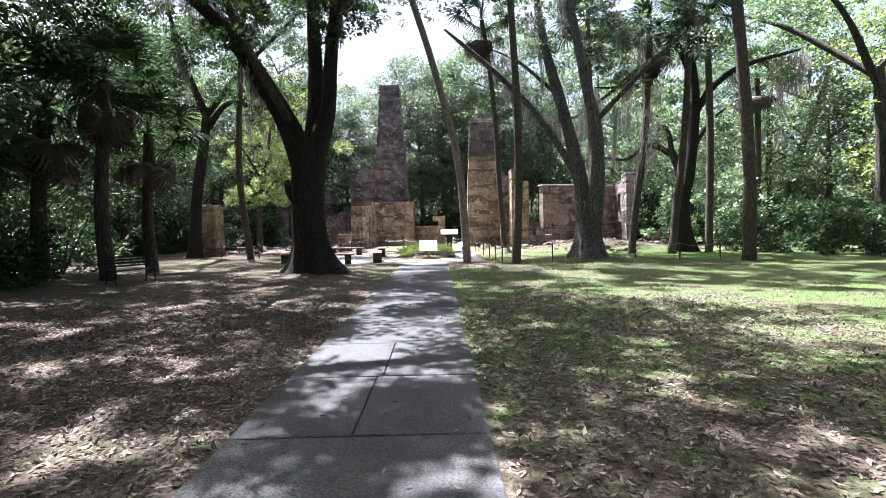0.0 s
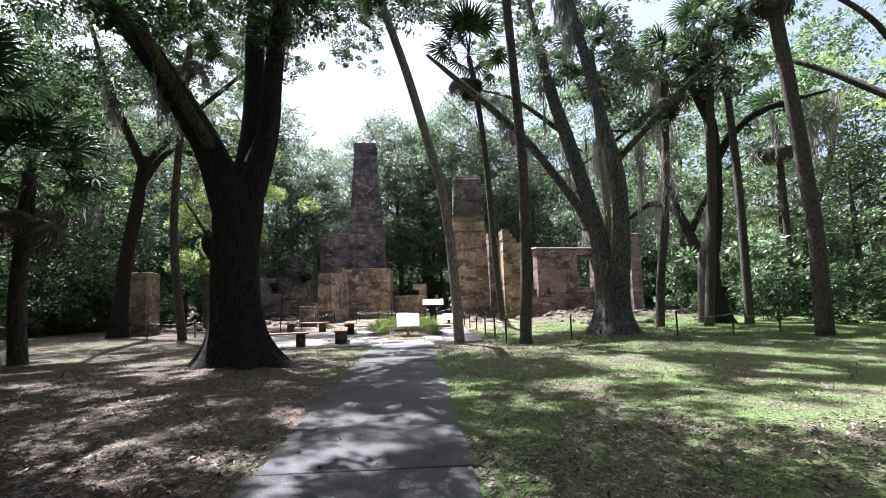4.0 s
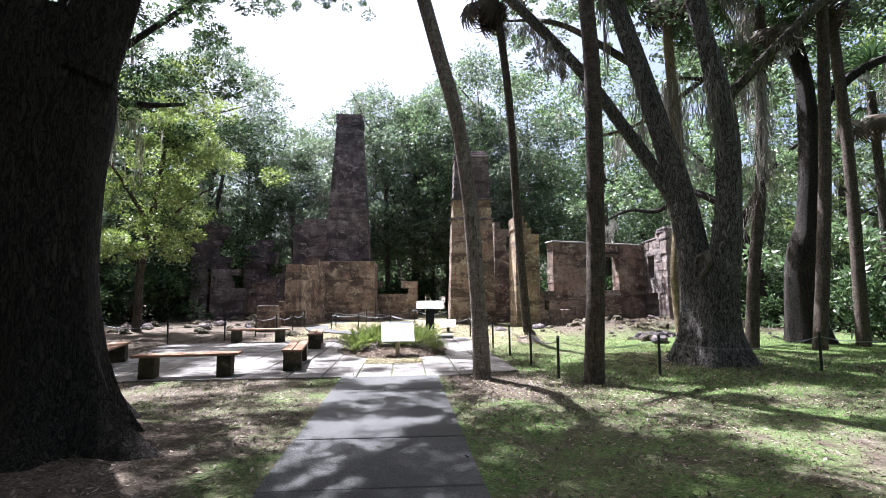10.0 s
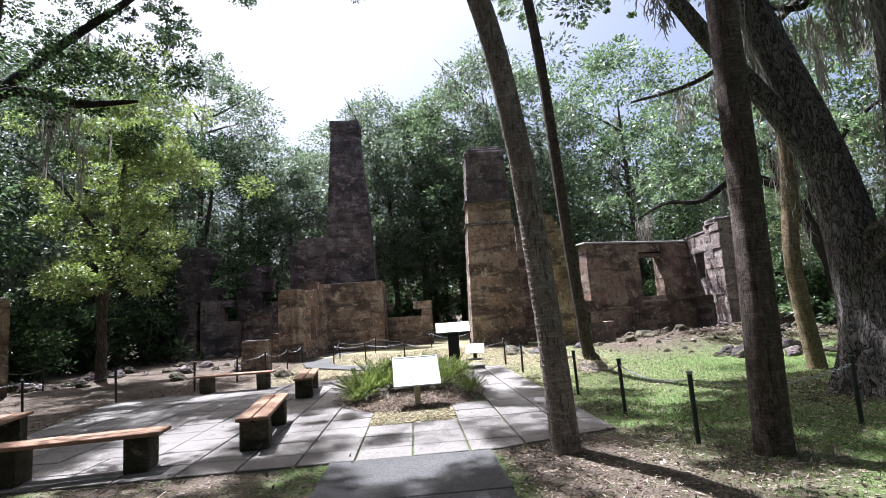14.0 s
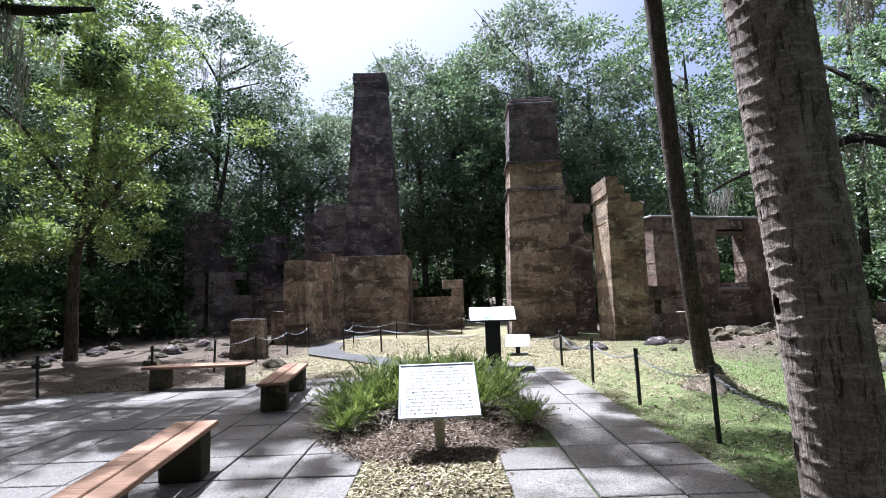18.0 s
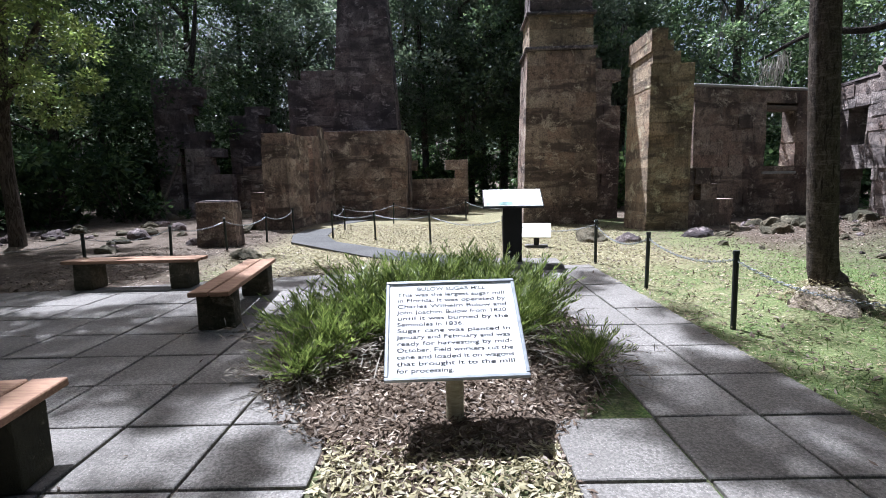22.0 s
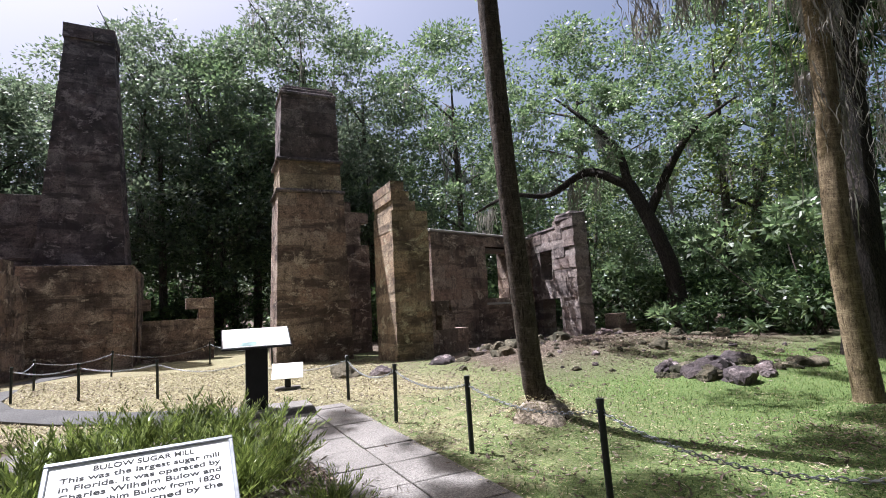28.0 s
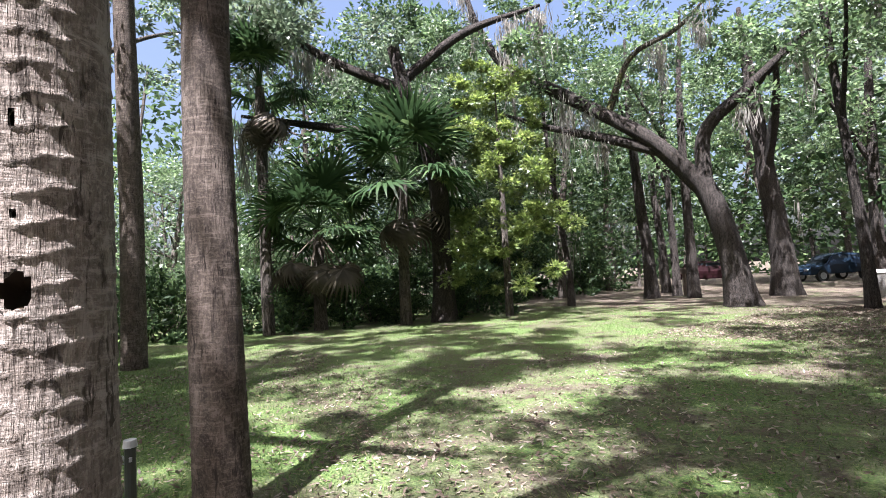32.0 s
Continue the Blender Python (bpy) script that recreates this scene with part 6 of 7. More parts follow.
    big_tree("live_oak", (-8.8, 3.5), J, "unseen broad live oak added to shade the start of the path", OAK, LEAF_SHADED, c, 0.14, 140, 0.95, None, 111, flare=0.5, high=shade_boughs(-8, 5, -2.5, 7.5, 26, 560))
    K = [[(14.8, 13.2, -0.1, 0.3), (14.8, 13.2, 4, 0.24), (14.4, 13, 8, 0.2)], [(14.5, 13, 7, 0.16), (11.5, 12, 10.5, 0.1), (7.5, 11.5, 12.2, 0.04)], [(14.5, 13, 7.5, 0.16), (12, 16, 11, 0.1), (9, 18, 12.5, 0.04)], [(14.5, 13, 8, 0.14), (16, 10, 11, 0.08), (17, 7.5, 12.5, 0.03)]]
    K = [[(x + 4.6, y + 6.4, z, q) for x, y, z, q in l] for l in K]
    c = sprays(K[1:], 32, 2.4, 30, 9.5)
    big_tree("tall_oak", (19.4, 19.6), K, "tall slender oak whose boughs shade the lawn", WOODS, LEAF_OAK, c, 0.16, 110, 0.95, None, 121)


build_oaks()


# ---- woods ----
def wood_tree(seed, h, crown_r, leafmat, low=0.3, clump=60, per=75, leaf=0.26, moss=8):
    """A woodland tree about the origin, as a list of meshes by part."""
    r = np.random.default_rng(seed)
    lean = r.normal(size=2) * 0.6
    trunk = [(0, 0, -0.2, 0.26), (lean[0] * 0.3, lean[1] * 0.3, h * 0.3, 0.2), (lean[0], lean[1], h * 0.62, 0.14), (lean[0] * 1.3, lean[1] * 1.3, h * 0.84, 0.03)]
    tubes, ends = [tube(trunk, 0.8, 9, 0.06, seed)], []
    for i in range(7):
        z = h * r.uniform(low, 0.8)
        a = r.uniform(0, 6.28)
        L = crown_r * r.uniform(0.45, 0.8)
        b = np.array([lean[0] * z / h, lean[1] * z / h, z])
        d = np.array([math.cos(a), math.sin(a), 0])
        l = [(*b, 0.09), (*(b + d * L * 0.45 + np.array([0, 0, L * 0.25])), 0.06), (*(b + d * L + np.array([0, 0, L * r.uniform(0.2, 0.6)])), 0.015)]
        tubes.append(tube(l, 0.8, 6, 0.05, seed + i)); ends.append(l)
    c = []
    for k in range(clump):
        z = h * r.uniform(low, 1.0)
        t = (z / h - low) / (1 - low)
        f = max(0.1, 1 - abs(2 * t - 0.9) ** 3) ** 0.6
        a, q = r.uniform(0, 6.28), crown_r * f * math.sqrt(r.uniform(0.15, 1))
        c.append((q * math.cos(a) + lean[0] * z / h, q * math.sin(a) + lean[1] * z / h, z))
    P = clumps(c, r.uniform(0.75, 1.7, clump), per, seed, 0.6)
    V, F = leaves(P, leaf, 0.75, 0.2, seed, tri=True)
    out = [("trunk", *joined(*tubes), WOODS, True), ("crown", V, F, leafmat, False)]
    if moss:
        a = np.vstack([along(l, moss, seed + 50 + i, 0.3) for i, l in enumerate(ends)])
        out.append(("moss", *strands(a[::2], r.uniform(0.8, 2.8, len(a[::2])), 0.024, 18, 0.36, seed, 3), MOSS, False))
    return [(n, fast_mesh(n, v, f, m, s)) for n, v, f, m, s in out]


def bush(seed, rad, h, leafmat, n=30, per=58, leaf=0.22):
    r = np.random.default_rng(seed)
    c = np.stack([r.normal(0, rad * 0.45, n), r.normal(0, rad * 0.45, n), r.uniform(0.15, h, n)], 1)
    V, F = leaves(clumps(c, r.uniform(0.3, 0.75, n), per, seed, 0.8), leaf, 0.6, 0.1, seed, tri=True)
    stems = joined(*[tube([(0.1 * i, 0, -0.1, 0.03), (*(c[i] * 0.6), 0.02), (*c[i], 0.006)], 0.6, 5, 0.02, i) for i in range(5)])
    return [("stem", fast_mesh("stem", *stems, WOODS, True)), ("foliage", fast_mesh("foliage", V, F, leafmat))]


def plant(parts, name, x, y, rz, s, label, category, group):
    th = thing(name, (x, y, float(gz(x, y)) - 0.05), rz, label, category, group)
    th.scale = (s, s, s * (0.95 + 0.1 * math.sin(x * 3 + y)))
    for n, me in parts:
        ob = under(new(n, me), th)
        if n == "moss":
            tagged(ob, "grey hanging Spanish moss", kind="stuff")
        elif n == "stem":
            tagged(ob, kind="stuff")


def in_clearing(x, y):
    if y > 20:
        left = -15.5 - max(0, (y - 26)) * 0.28 if y < 40 else -19.5
        return left < x < (16.5 if y > 26 else 22) and y < 49
    if y > 2:
        return -12.5 < x < 21 - max(0, 12 - y) * 0.35
    return -11 < x < 20 and y > -22


def build_woods():
    kinds = [wood_tree(1, 16.5, 5.6, LEAF_GREY, 0.28, 150, 118, 0.21), wood_tree(2, 18.5, 5.6, LEAF_OAK, 0.22, 150, 118, 0.21), wood_tree(3, 14, 3.8, LEAF_LIGHT, 0.16, 80, 92, 0.205, 3),
             wood_tree(4, 20, 6.2, LEAF_GREY, 0.26, 165, 118, 0.21), wood_tree(5, 12, 3.6, LEAF_OAK, 0.1, 80, 92, 0.205, 2), wood_tree(6, 15.5, 5.6, LEAF_SHADED, 0.14, 115, 118, 0.21)]
    kinds_far = [wood_tree(1, 16.5, 5.6, LEAF_GREY, 0.28, 90, 50, 0.36, 3), wood_tree(2, 18.5, 5.6, LEAF_OAK, 0.22, 90, 50, 0.37, 3), wood_tree(3, 14, 3.8, LEAF_LIGHT, 0.16, 60, 44, 0.36, 2),
                 wood_tree(4, 20, 6.2, LEAF_GREY, 0.26, 95, 50, 0.38, 3), wood_tree(5, 12, 3.6, LEAF_OAK, 0.1, 60, 44, 0.36, 2), wood_tree(6, 15.5, 5.6, LEAF_SHADED, 0.14, 85, 50, 0.38, 2)]
    labels = ["grey-green woodland oak hung with moss", "tall dark woodland oak with moss", "light green young woodland tree", "tall grey-green oak rising above the woods", "small leafy woodland tree", "dense dark woodland tree in the shade"]
    r = random.Random(12)
    spots, tries = [], 0
    while len(spots) < 90 and tries < 9000:
        tries += 1
        a, d = r.uniform(0, 6.283), 16 + 44 * r.random() ** 0.8
        x, y = d * math.sin(a), 20 + d * math.cos(a)
        if in_clearing(x, y) or (x - 17.6) ** 2 + (y - 32.4) ** 2 < 20 or any((x - p) ** 2 + (y - q) ** 2 < 3.1 ** 2 for p, q in spots):
            continue
        if y < 6 and x < 4 and r.random() < 0.88:
            continue
        spots.append((x, y))
    for x, y in spots:
        far = math.hypot(x, y - 20)
        behind = y > 48 and abs(x + 1) < 14
        k = r.choice((5, 1, 0, 5, 4)) if x < -8 and y < 47 else r.choice((2, 1, 4, 5, 0)) if x > 9 and 18 < y < 46 else r.choice((2, 4, 0, 2, 4)) if x > 9 and y > 2 else r.choice((0, 1, 3, 0, 4, 2)) if not behind else r.choice((0, 3, 1, 5))
        s = r.uniform(0.85, 1.15) if not behind else r.uniform(0.85, 1.05) * (0.82 if -9 < x < -1 else 1.0)
        s *= 0.8 if x > 16 and -12 < y < 17 else 1.0
        plant((kinds_far if far > 40 or y < -6 else kinds)[k], "woodland_tree", x, y, r.uniform(0, 360), s, labels[k], "tree", "woods round the clearing")
    for x, y, k, s in ((11, 51, 1, 1.12), (16, 47, 1, 1.1), (8, 55, 0, 1.2), (21, 41, 1, 1.1), (19, 53, 5, 1.2), (24, 34, 1, 1.05), (-16.5, 50.5, 3, 1.1), (-21, 45, 1, 1.1), (-13, 55, 3, 1.0), (-24, 38, 3, 1.0), (-20.5, 36, 0, 1.0), (-3.2, 53.5, 3, 1.06), (0.6, 55, 3, 1.02), (3.6, 52.5, 1, 1.12), (6.4, 51, 3, 1.08), (-7.4, 55, 0, 0.95), (-9.8, 53, 0, 0.98), (0.8, 50.5, 1, 0.95), (-1.6, 51, 0, 1.0)):
        plant(kinds[k], "woodland_tree", x, y, r.uniform(0, 360), s, labels[k], "tree", "woods round the clearing")
    # the six behind the walk's start are unseen, added to block skylight there
    for x, y, k, s in ((-19.4, 42.5, 5, 1.0), (-15.6, 47, 5, 1.05), (-20.5, 30.5, 5, 1.0), (-18.4, 19, 5, 1.15), (-18, 13.5, 5, 1.1), (-6.5, -6, 5, 1.0), (-10.5, -1.5, 5, 1.05), (-2.5, -11, 5, 1.1), (3, -12.5, 5, 1.0), (-13.5, 5.5, 5, 1.0), (-8, -14, 1, 1.1), (19, -4, 5, 1.0), (23, -1, 1, 1.0), (26, -8, 5, 1.1), (21, -11, 5, 0.95), (29, -3, 1, 1.1), (22, 4, 5, 1.0), (26, 8, 5, 1.05), (12.5, -16, 5, 1.0), (31, 3, 5, 1.1), (33, -12, 5, 1.1), (17.5, -22, 5, 1.0), (8.5, -19, 1, 1.0)):
        plant((kinds_far if y < -6 or x > 24 else kinds)[k], "woodland_tree", x, y, r.uniform(0, 360), s, labels[k], "tree", "woods round the clearing")
    bushes = [bush(1, 2.0, 2.4, LEAF_SHADED), bush(2, 1.6, 1.8, LEAF_SHADED), bush(3, 2.2, 3.6, LEAF_OAK, 30), bush(4, 1.5, 2.4, LEAF_LIGHT, 22)]
    blabels = ["dark leafy understorey thicket", "low dark understorey shrub", "tall leafy understorey shrub", "sunlit light green shrub"]
    # dark-leaved thickets added where the understorey lies in deep shade
    for x, y, s in ((16.6, 12.4, 0.7), (17.4, 13.8, 0.9), (15.9, 10.4, 0.6), (16.6, 9.2, 0.7), (15.4, 8.2, 0.55), (14.8, 6.6, 0.6), (15.3, 5.0, 0.7), (15.6, 3.2, 0.7), (18.6, 11.4, 1.0), (17.6, 7.4, 0.9), (17.4, 4.6, 0.9), (18.6, 16.0, 1.0), (17.8, 17.6, 0.8),
                    (15.6, 24.2, 0.8), (17.2, 27.2, 1.0), (19.0, 29.6, 1.1), (15.4, 21.4, 0.7), (18.8, 22.6, 1.1), (17.6, 20.0, 0.9), (20.4, 26.0, 1.2), (16.4, 30.4, 0.7), (10, 40.5, 1.2), (13.2, 41, 1.3), (16.6, 40.5, 1.3), (8, 43, 1.2), (19, 37, 1.3), (20, 33.5, 1.2), (-16.5, 38, 1.3), (-14.6, 40.2, 1.2), (-18, 36, 1.3), (-21, 40, 1.5), (-16, 33.5, 1.0), (-12, 48, 1.4), (-16.5, 45, 1.4), (-8.5, 48, 1.3), (-18.6, 40, 1.3), (-19, 34, 1.2), (22, 30, 1.2), (22, 21, 1.2), (20.5, 1, 1.2), (23, 5.5, 1.3), (19.5, -7, 1.1), (25, -5, 1.4), (21.5, 10, 1.2), (28, 2, 1.5), (18.2, 4.2, 0.9), (20.2, 7.2, 1.1), (24, -12, 1.3)):
        plant(bushes[0], "thicket", x, y, r.uniform(0, 360), s, blabels[0], "shrub", "understorey of the woods")
    made = 0
    while made < 160:
        a, d = r.uniform(0, 6.283), 14 + 30 * r.random()
        x, y = d * math.sin(a), 20 + d * math.cos(a)
        if in_clearing(x, y) or (y < 6 and x < 2 and r.random() < 0.9) or (-12 < x - 9 < 12 and y < 2):
            continue
        k = r.choice((0, 0, 1, 2, 2, 3)) if y < 44 else r.choice((0, 0, 1))
        plant(bushes[k], "thicket", x, y, r.uniform(0, 360), r.uniform(0.8, 1.3) * (1.35 if y > 44 else 1), blabels[k], "shrub", "understorey of the woods")
        made += 1
    # far woods closing the view
    g = np.random.default_rng(9)
    n = 90000
    a = g.uniform(0, 6.283, n)
    d = g.uniform(58, 78, n)
    top = 17 + 5 * np.sin(a * 5) + 3 * np.sin(a * 11 + 1) + 2 * np.sin(a * 23)
    top = np.where(np.cos(a - math.pi) > 0.75, top, top * np.where((np.abs(np.sin(a + 0.07)) < 0.17) & (np.cos(a) > 0), 0.8, 1.0))
    z = top * g.uniform(0, 1, n) ** 1.15
    P = np.stack([d * np.sin(a), 20 + d * np.cos(a), z], 1) + g.normal(size=(n, 3)) * 0.8
    V, F = leaves(P, 0.85, 0.75, 0.2, 4, tri=True)
    tagged(new("far_woods", fast_mesh("far_woods", V, F, LEAF_SHADED)), "dense far woods closing off the clearing", "woods", kind="stuff")
    V, F = joined(*[tube([(x, y, -0.3, q), (x + g.normal() * 0.5, y + g.normal() * 0.5, 8, q * 0.8), (x + g.normal(), y + g.normal(), 16, q * 0.4)], 3, 6, 0.05, 0)
                    for x, y, q in [(dd * math.sin(aa), 20 + dd * math.cos(aa), g.uniform(0.08, 0.2)) for aa, dd in zip(g.uniform(0, 6.283, 90), g.uniform(34, 60, 90))] if not in_clearing(x, y)])
    tagged(new("far_trunks", fast_mesh("far_trunks", V, F, WOODS, True)), "slim trunks deep in the woods", "woods", kind="stuff")


build_woods()


# ---- car park ----
def car(at, rz, paint, label):
    th = thing("parked_car", (*at, 0.0), rz, label, "car", "parked cars")
    prof = [(-2.2, 0.45), (-2.2, 0.85), (-1.95, 1.0), (-1.55, 1.55), (-0.2, 1.65), (0.55, 1.5), (1.05, 1.02), (2.0, 0.9), (2.22, 0.7), (2.22, 0.42)]
    bm = bmesh.new()
    sides = []
    for y, k in ((-0.85, 1), (0.85, 1)):
        sides.append([bm.verts.new((x, y * (0.82 if z > 1.1 else 1.0), z)) for x, z in prof])
    bm.faces.new(sides[0]); bm.faces.new(sides[1][::-1])
    for i in range(len(prof)):
        j = (i + 1) % len(prof)
        bm.faces.new((sides[0][j], sides[0][i], sides[1][i], sides[1][j]))
    bmesh.ops.recalc_face_normals(bm, faces=bm.faces[:])
    bmesh.ops.bevel(bm, geom=bm.edges[:], offset=0.06, segments=2, affect="EDGES")
    body = part("body", bm, paint, th, smooth=False)
    for s in (-1, 1):
        for x0, x1 in ((-1.35, -0.45), (-0.35, 0.6)):
            g = bmesh.new()
            y = s * 0.765
            q = [(x0, s * 0.83, 1.08), (x1 + 0.15 * (x1 > 0), s * 0.83, 1.08), (x1 - 0.12 * (x1 > 0), y - s * 0.03, 1.48), (x0 + 0.05, y - s * 0.03, 1.5)]
            g.faces.new([g.verts.new(p) for p in q])
            bmesh.ops.solidify(g, geom=g.faces[:], thickness=0.02)
            part("window", g, GLASS, body)
        for x in (-1.35, 1.4):
            m = Matrix.Translation((x, s * 0.8, 0.34)) @ Matrix.Rotation(math.pi / 2, 4, "X")
            w = part("wheel", bm_rod(0.34, 0.34, 0.22, 20, (0, 0, -0.11)), TYRE, th, m=m)
            part("rim", bm_rod(0.2, 0.2, 0.235, 16, (0, 0, -0.1175)), CHROME, w)
        part("headlight", bm_box(0.06, 0.3, 0.14, 0.02, (2.2, s * 0.6, 0.66)), CHROME, body)
    ws = bmesh.new()
    ws.faces.new([ws.verts.new(p) for p in ((1.06, -0.72, 1.06), (1.06, 0.72, 1.06), (0.62, 0.62, 1.5), (0.62, -0.62, 1.5))])
    bmesh.ops.solidify(ws, geom=ws.faces[:], thickness=0.02)
    part("windscreen", ws, GLASS, body)


def car_park():
    car((16.6, -16.3), 205, CAR_RED, "dark red car parked beyond the lawn")
    car((10.7, -18.7), 60, CAR_BLUE, "dark blue car parked under the trees")
    bin_ = thing("litter_bin", (4.9, -4.6, float(gz(4.9, -4.6)) - 0.02), 0, "squat beige concrete litter bin on the grass", "litter bin")
    part("body", bm_rod(0.36, 0.4, 0.85, 20), SLAB_CON, bin_)
    part("lid", bm_rod(0.42, 0.34, 0.1, 20, (0, 0, 0.85)), COPING, bin_)
    sg = thing("parking_sign", (4.0, -5.8, float(gz(4.0, -5.8)) - 0.05), 40, "small pale sign on a thin metal post", "sign")
    part("post", bm_rod(0.03, 0.03, 2.3, 10), GALV, sg)
    part("plate", bm_box(0.35, 0.02, 0.5, 0.004, (0, -0.045, 1.8)), WHITE, sg)
    bx = thing("marker_post", (12.6, -5.6, float(gz(12.6, -5.6)) - 0.05), 0, "short dark wooden marker post with box", "post")
    part("post", bm_box(0.14, 0.14, 1.1, 0.01), TIMBER, bx)
    part("box", bm_box(0.4, 0.3, 0.3, 0.02, (0, 0, 1.1)), TIMBER, bx)


car_park()


# ---- scattered cover ----
PLAZA = [(-7.9, 25.1), (-6.5, 18.0), (0.45, 18.1), (1.98, 18.55), (1.98, 26.75), (-0.3, 26.75)]
COURT = [(-0.35, 26.7), (0.75, 26.75), (0.55, 27.45), (-1.2, 28.6), (-3.3, 30.9), (-3.9, 32.5), (-4.3, 36.0), (-3.4, 38.6), (-4.4, 38.6), (-5.1, 36), (-5.0, 32.8), (-4.5, 31.0), (-2.2, 28.3)]


def inside(poly, x, y):
    x, y = np.asarray(x, float), np.asarray(y, float)
    hit = np.zeros(x.shape, bool)
    for (x0, y0), (x1, y1) in zip(poly, poly[1:] + poly[:1]):
        hit ^= ((y0 > y) != (y1 > y)) & (x < (x1 - x0) * (y - y0) / (y1 - y0 + 1e-12) + x0)
    return hit


def paved(x, y):
    strip = (np.abs(x + 0.45) < 0.6) & (y > 20.0) & (y < 21.1)
    return (inside(PLAZA, x, y) & ~strip) | inside(COURT, x, y) | ((x > -1.53) & (x < 0.36) & (y < 18.2))


def greenness(x, y):
    east = np.clip((x + 2.6) / 3.2, 0, 1) + 0.35 * np.clip((y - 8) / 8, 0, 1)
    north = np.clip((y + 1) / 6.5, 0, 1) + 0.22
    wob = 0.5 + 0.25 * np.sin(x * 1.1 + 1.7 * np.sin(y * 0.6)) + 0.25 * np.sin(y * 0.9 + 1.3 * np.sin(x * 0.8 + 2))
    lush = np.clip((x - 1.7) / 1.1, 0, 1) * np.clip((y - 15) / 4.5, 0, 1) * (1 - np.clip((y - 25) / 3.5, 0, 1))
    strip = (np.abs(x + 0.45) < 0.8) & (y > 19.8) & (y < 21.3)
    foot = np.clip((x - 0.3) / 0.3, 0, 1) * (1 - np.clip((x - 2.4) / 1.8, 0, 1)) * np.clip((y - 14.5) / 2, 0, 1) * (1 - np.clip((y - 17.8) / 1.4, 0, 1))
    by_fence = 0.25 * foot + np.exp(-((x - 2.6) / 1.4) ** 2) * np.clip((y - 20) / 4, 0, 1) * 0.45
    return np.clip(east * north, 0, 1) * 0.45 - by_fence - 0.3 * strip + wob * 0.5 - 0.25 + lush * 0.5 - np.clip((x - 5.6) / 1.8, 0, 1) * np.clip((y - 24.6) / 2, 0, 1) - np.clip((-4.5 - x) / 2, 0, 1) * np.clip((y - 23.5) / 2.5, 0, 1) - 1.6 * np.exp(-((x - 3.38) ** 2 + (y - 23.5) ** 2) / 0.5) - 0.8 * np.exp(-((x - 6.1) ** 2 + (y - 19.9) ** 2) / 1.6)


def scatter():
    g = np.random.default_rng(17)
    # grass blades in tufts
    n = 520000
    x = np.where(g.random(n) < 0.72, g.uniform(-7, 14, n), g.uniform(-14, 22, n))
    y = g.uniform(0, 34, n) * g.uniform(0.55, 1, n)
    tuft = 0.12
    x += g.normal(0, tuft, n); y += g.normal(0, tuft, n)
    keep = (g.random(n) < np.clip(greenness(x, y), 0, 1)) & ~paved(x, y) & ~((y > 26.2) & (x < 4)) & (np.hypot((x + 0.62) / 1.5, (y - 22.85) / 2.25) > 1)
    x, y = x[keep], y[keep]
    n = len(x)
    h = g.uniform(0.018, 0.055, n) * np.where((x > 2) & (y > 16), 1.25, 1.0)
    a = g.uniform(0, 6.283, n)
    z = gz(x, y) - 0.01
    w = np.stack([np.cos(a), np.sin(a), np.zeros(n)], 1) * g.uniform(0.003, 0.0065, n)[:, None]
    b = np.stack([x, y, z], 1)
    tip = b + np.stack([g.normal(0, 0.025, n), g.normal(0, 0.025, n), h], 1)
    V = np.stack([b - w, b + w, tip], 1).reshape(-1, 3)
    tagged(new("grass", fast_mesh("grass", V, np.arange(3 * n).reshape(n, 3), GRASS)), "thin patchy lawn grass in sun and shade", "grass", kind="stuff")
    # fallen leaves
    n = 150000
    x = np.where(g.random(n) < 0.8, g.uniform(-8, 6, n), g.uniform(-16, 18, n))
    y = np.where(g.random(n) < 0.45, g.uniform(0, 8, n), g.uniform(0, 36, n))
    keep = (g.random(n) < np.clip(1.05 - 0.85 * greenness(x, y), 0.28, 1)) & ~paved(x, y)
    stray = g.random(n) < 0.012
    keep |= stray & (y < 27)
    x, y = x[keep], y[keep]
    on = paved(x, y)
    P = np.stack([x, y, np.where(on, 0.022, gz(x, y) + g.uniform(0.004, 0.025, len(x)))], 1)
    g2 = np.random.default_rng(23)
    x3, y3 = g2.uniform(-1.05, 0.15, 700), g2.uniform(20.0, 21.1, 700)
    P = np.vstack([P, np.stack([x3, y3, gz(x3, y3) + g2.uniform(0.01, 0.03, 700)], 1)])
    x2, y2 = g2.uniform(-4.4, 4.4, 30000), g2.uniform(25.2, 36, 30000)
    ok = ~paved(x2, y2) & (g2.random(30000) < np.clip((y2 - 24.8) / 2.0, 0, 1))
    # straw-coloured drifts on the lawn, brown litter over the rubble mound
    x4, y4 = g2.uniform(1.9, 9.5, 52000), g2.uniform(12, 26, 52000)
    drift = 0.5 + 0.5 * np.sin(x4 * 2.3 + 2.1 * np.sin(y4 * 1.7)) * np.sin(y4 * 1.9 + 1.6 * np.sin(x4 * 1.3 + 1))
    base = np.exp(-((x4 - 3.4) ** 2 + (y4 - 23.5) ** 2) / 0.6) + np.exp(-((x4 - 6.1) ** 2 + (y4 - 19.9) ** 2) / 1.8)
    edge = np.exp(-((x4 - 2.6) / 1.5) ** 2) * np.clip((y4 - 19) / 4, 0, 1)
    ok4 = g2.random(52000) < np.clip(0.6 * drift ** 4 * np.clip((y4 - 15) / 3, 0.1, 1) + 2.0 * base + 0.75 * edge, 0.03, 1)
    x4, y4 = x4[ok4], y4[ok4]
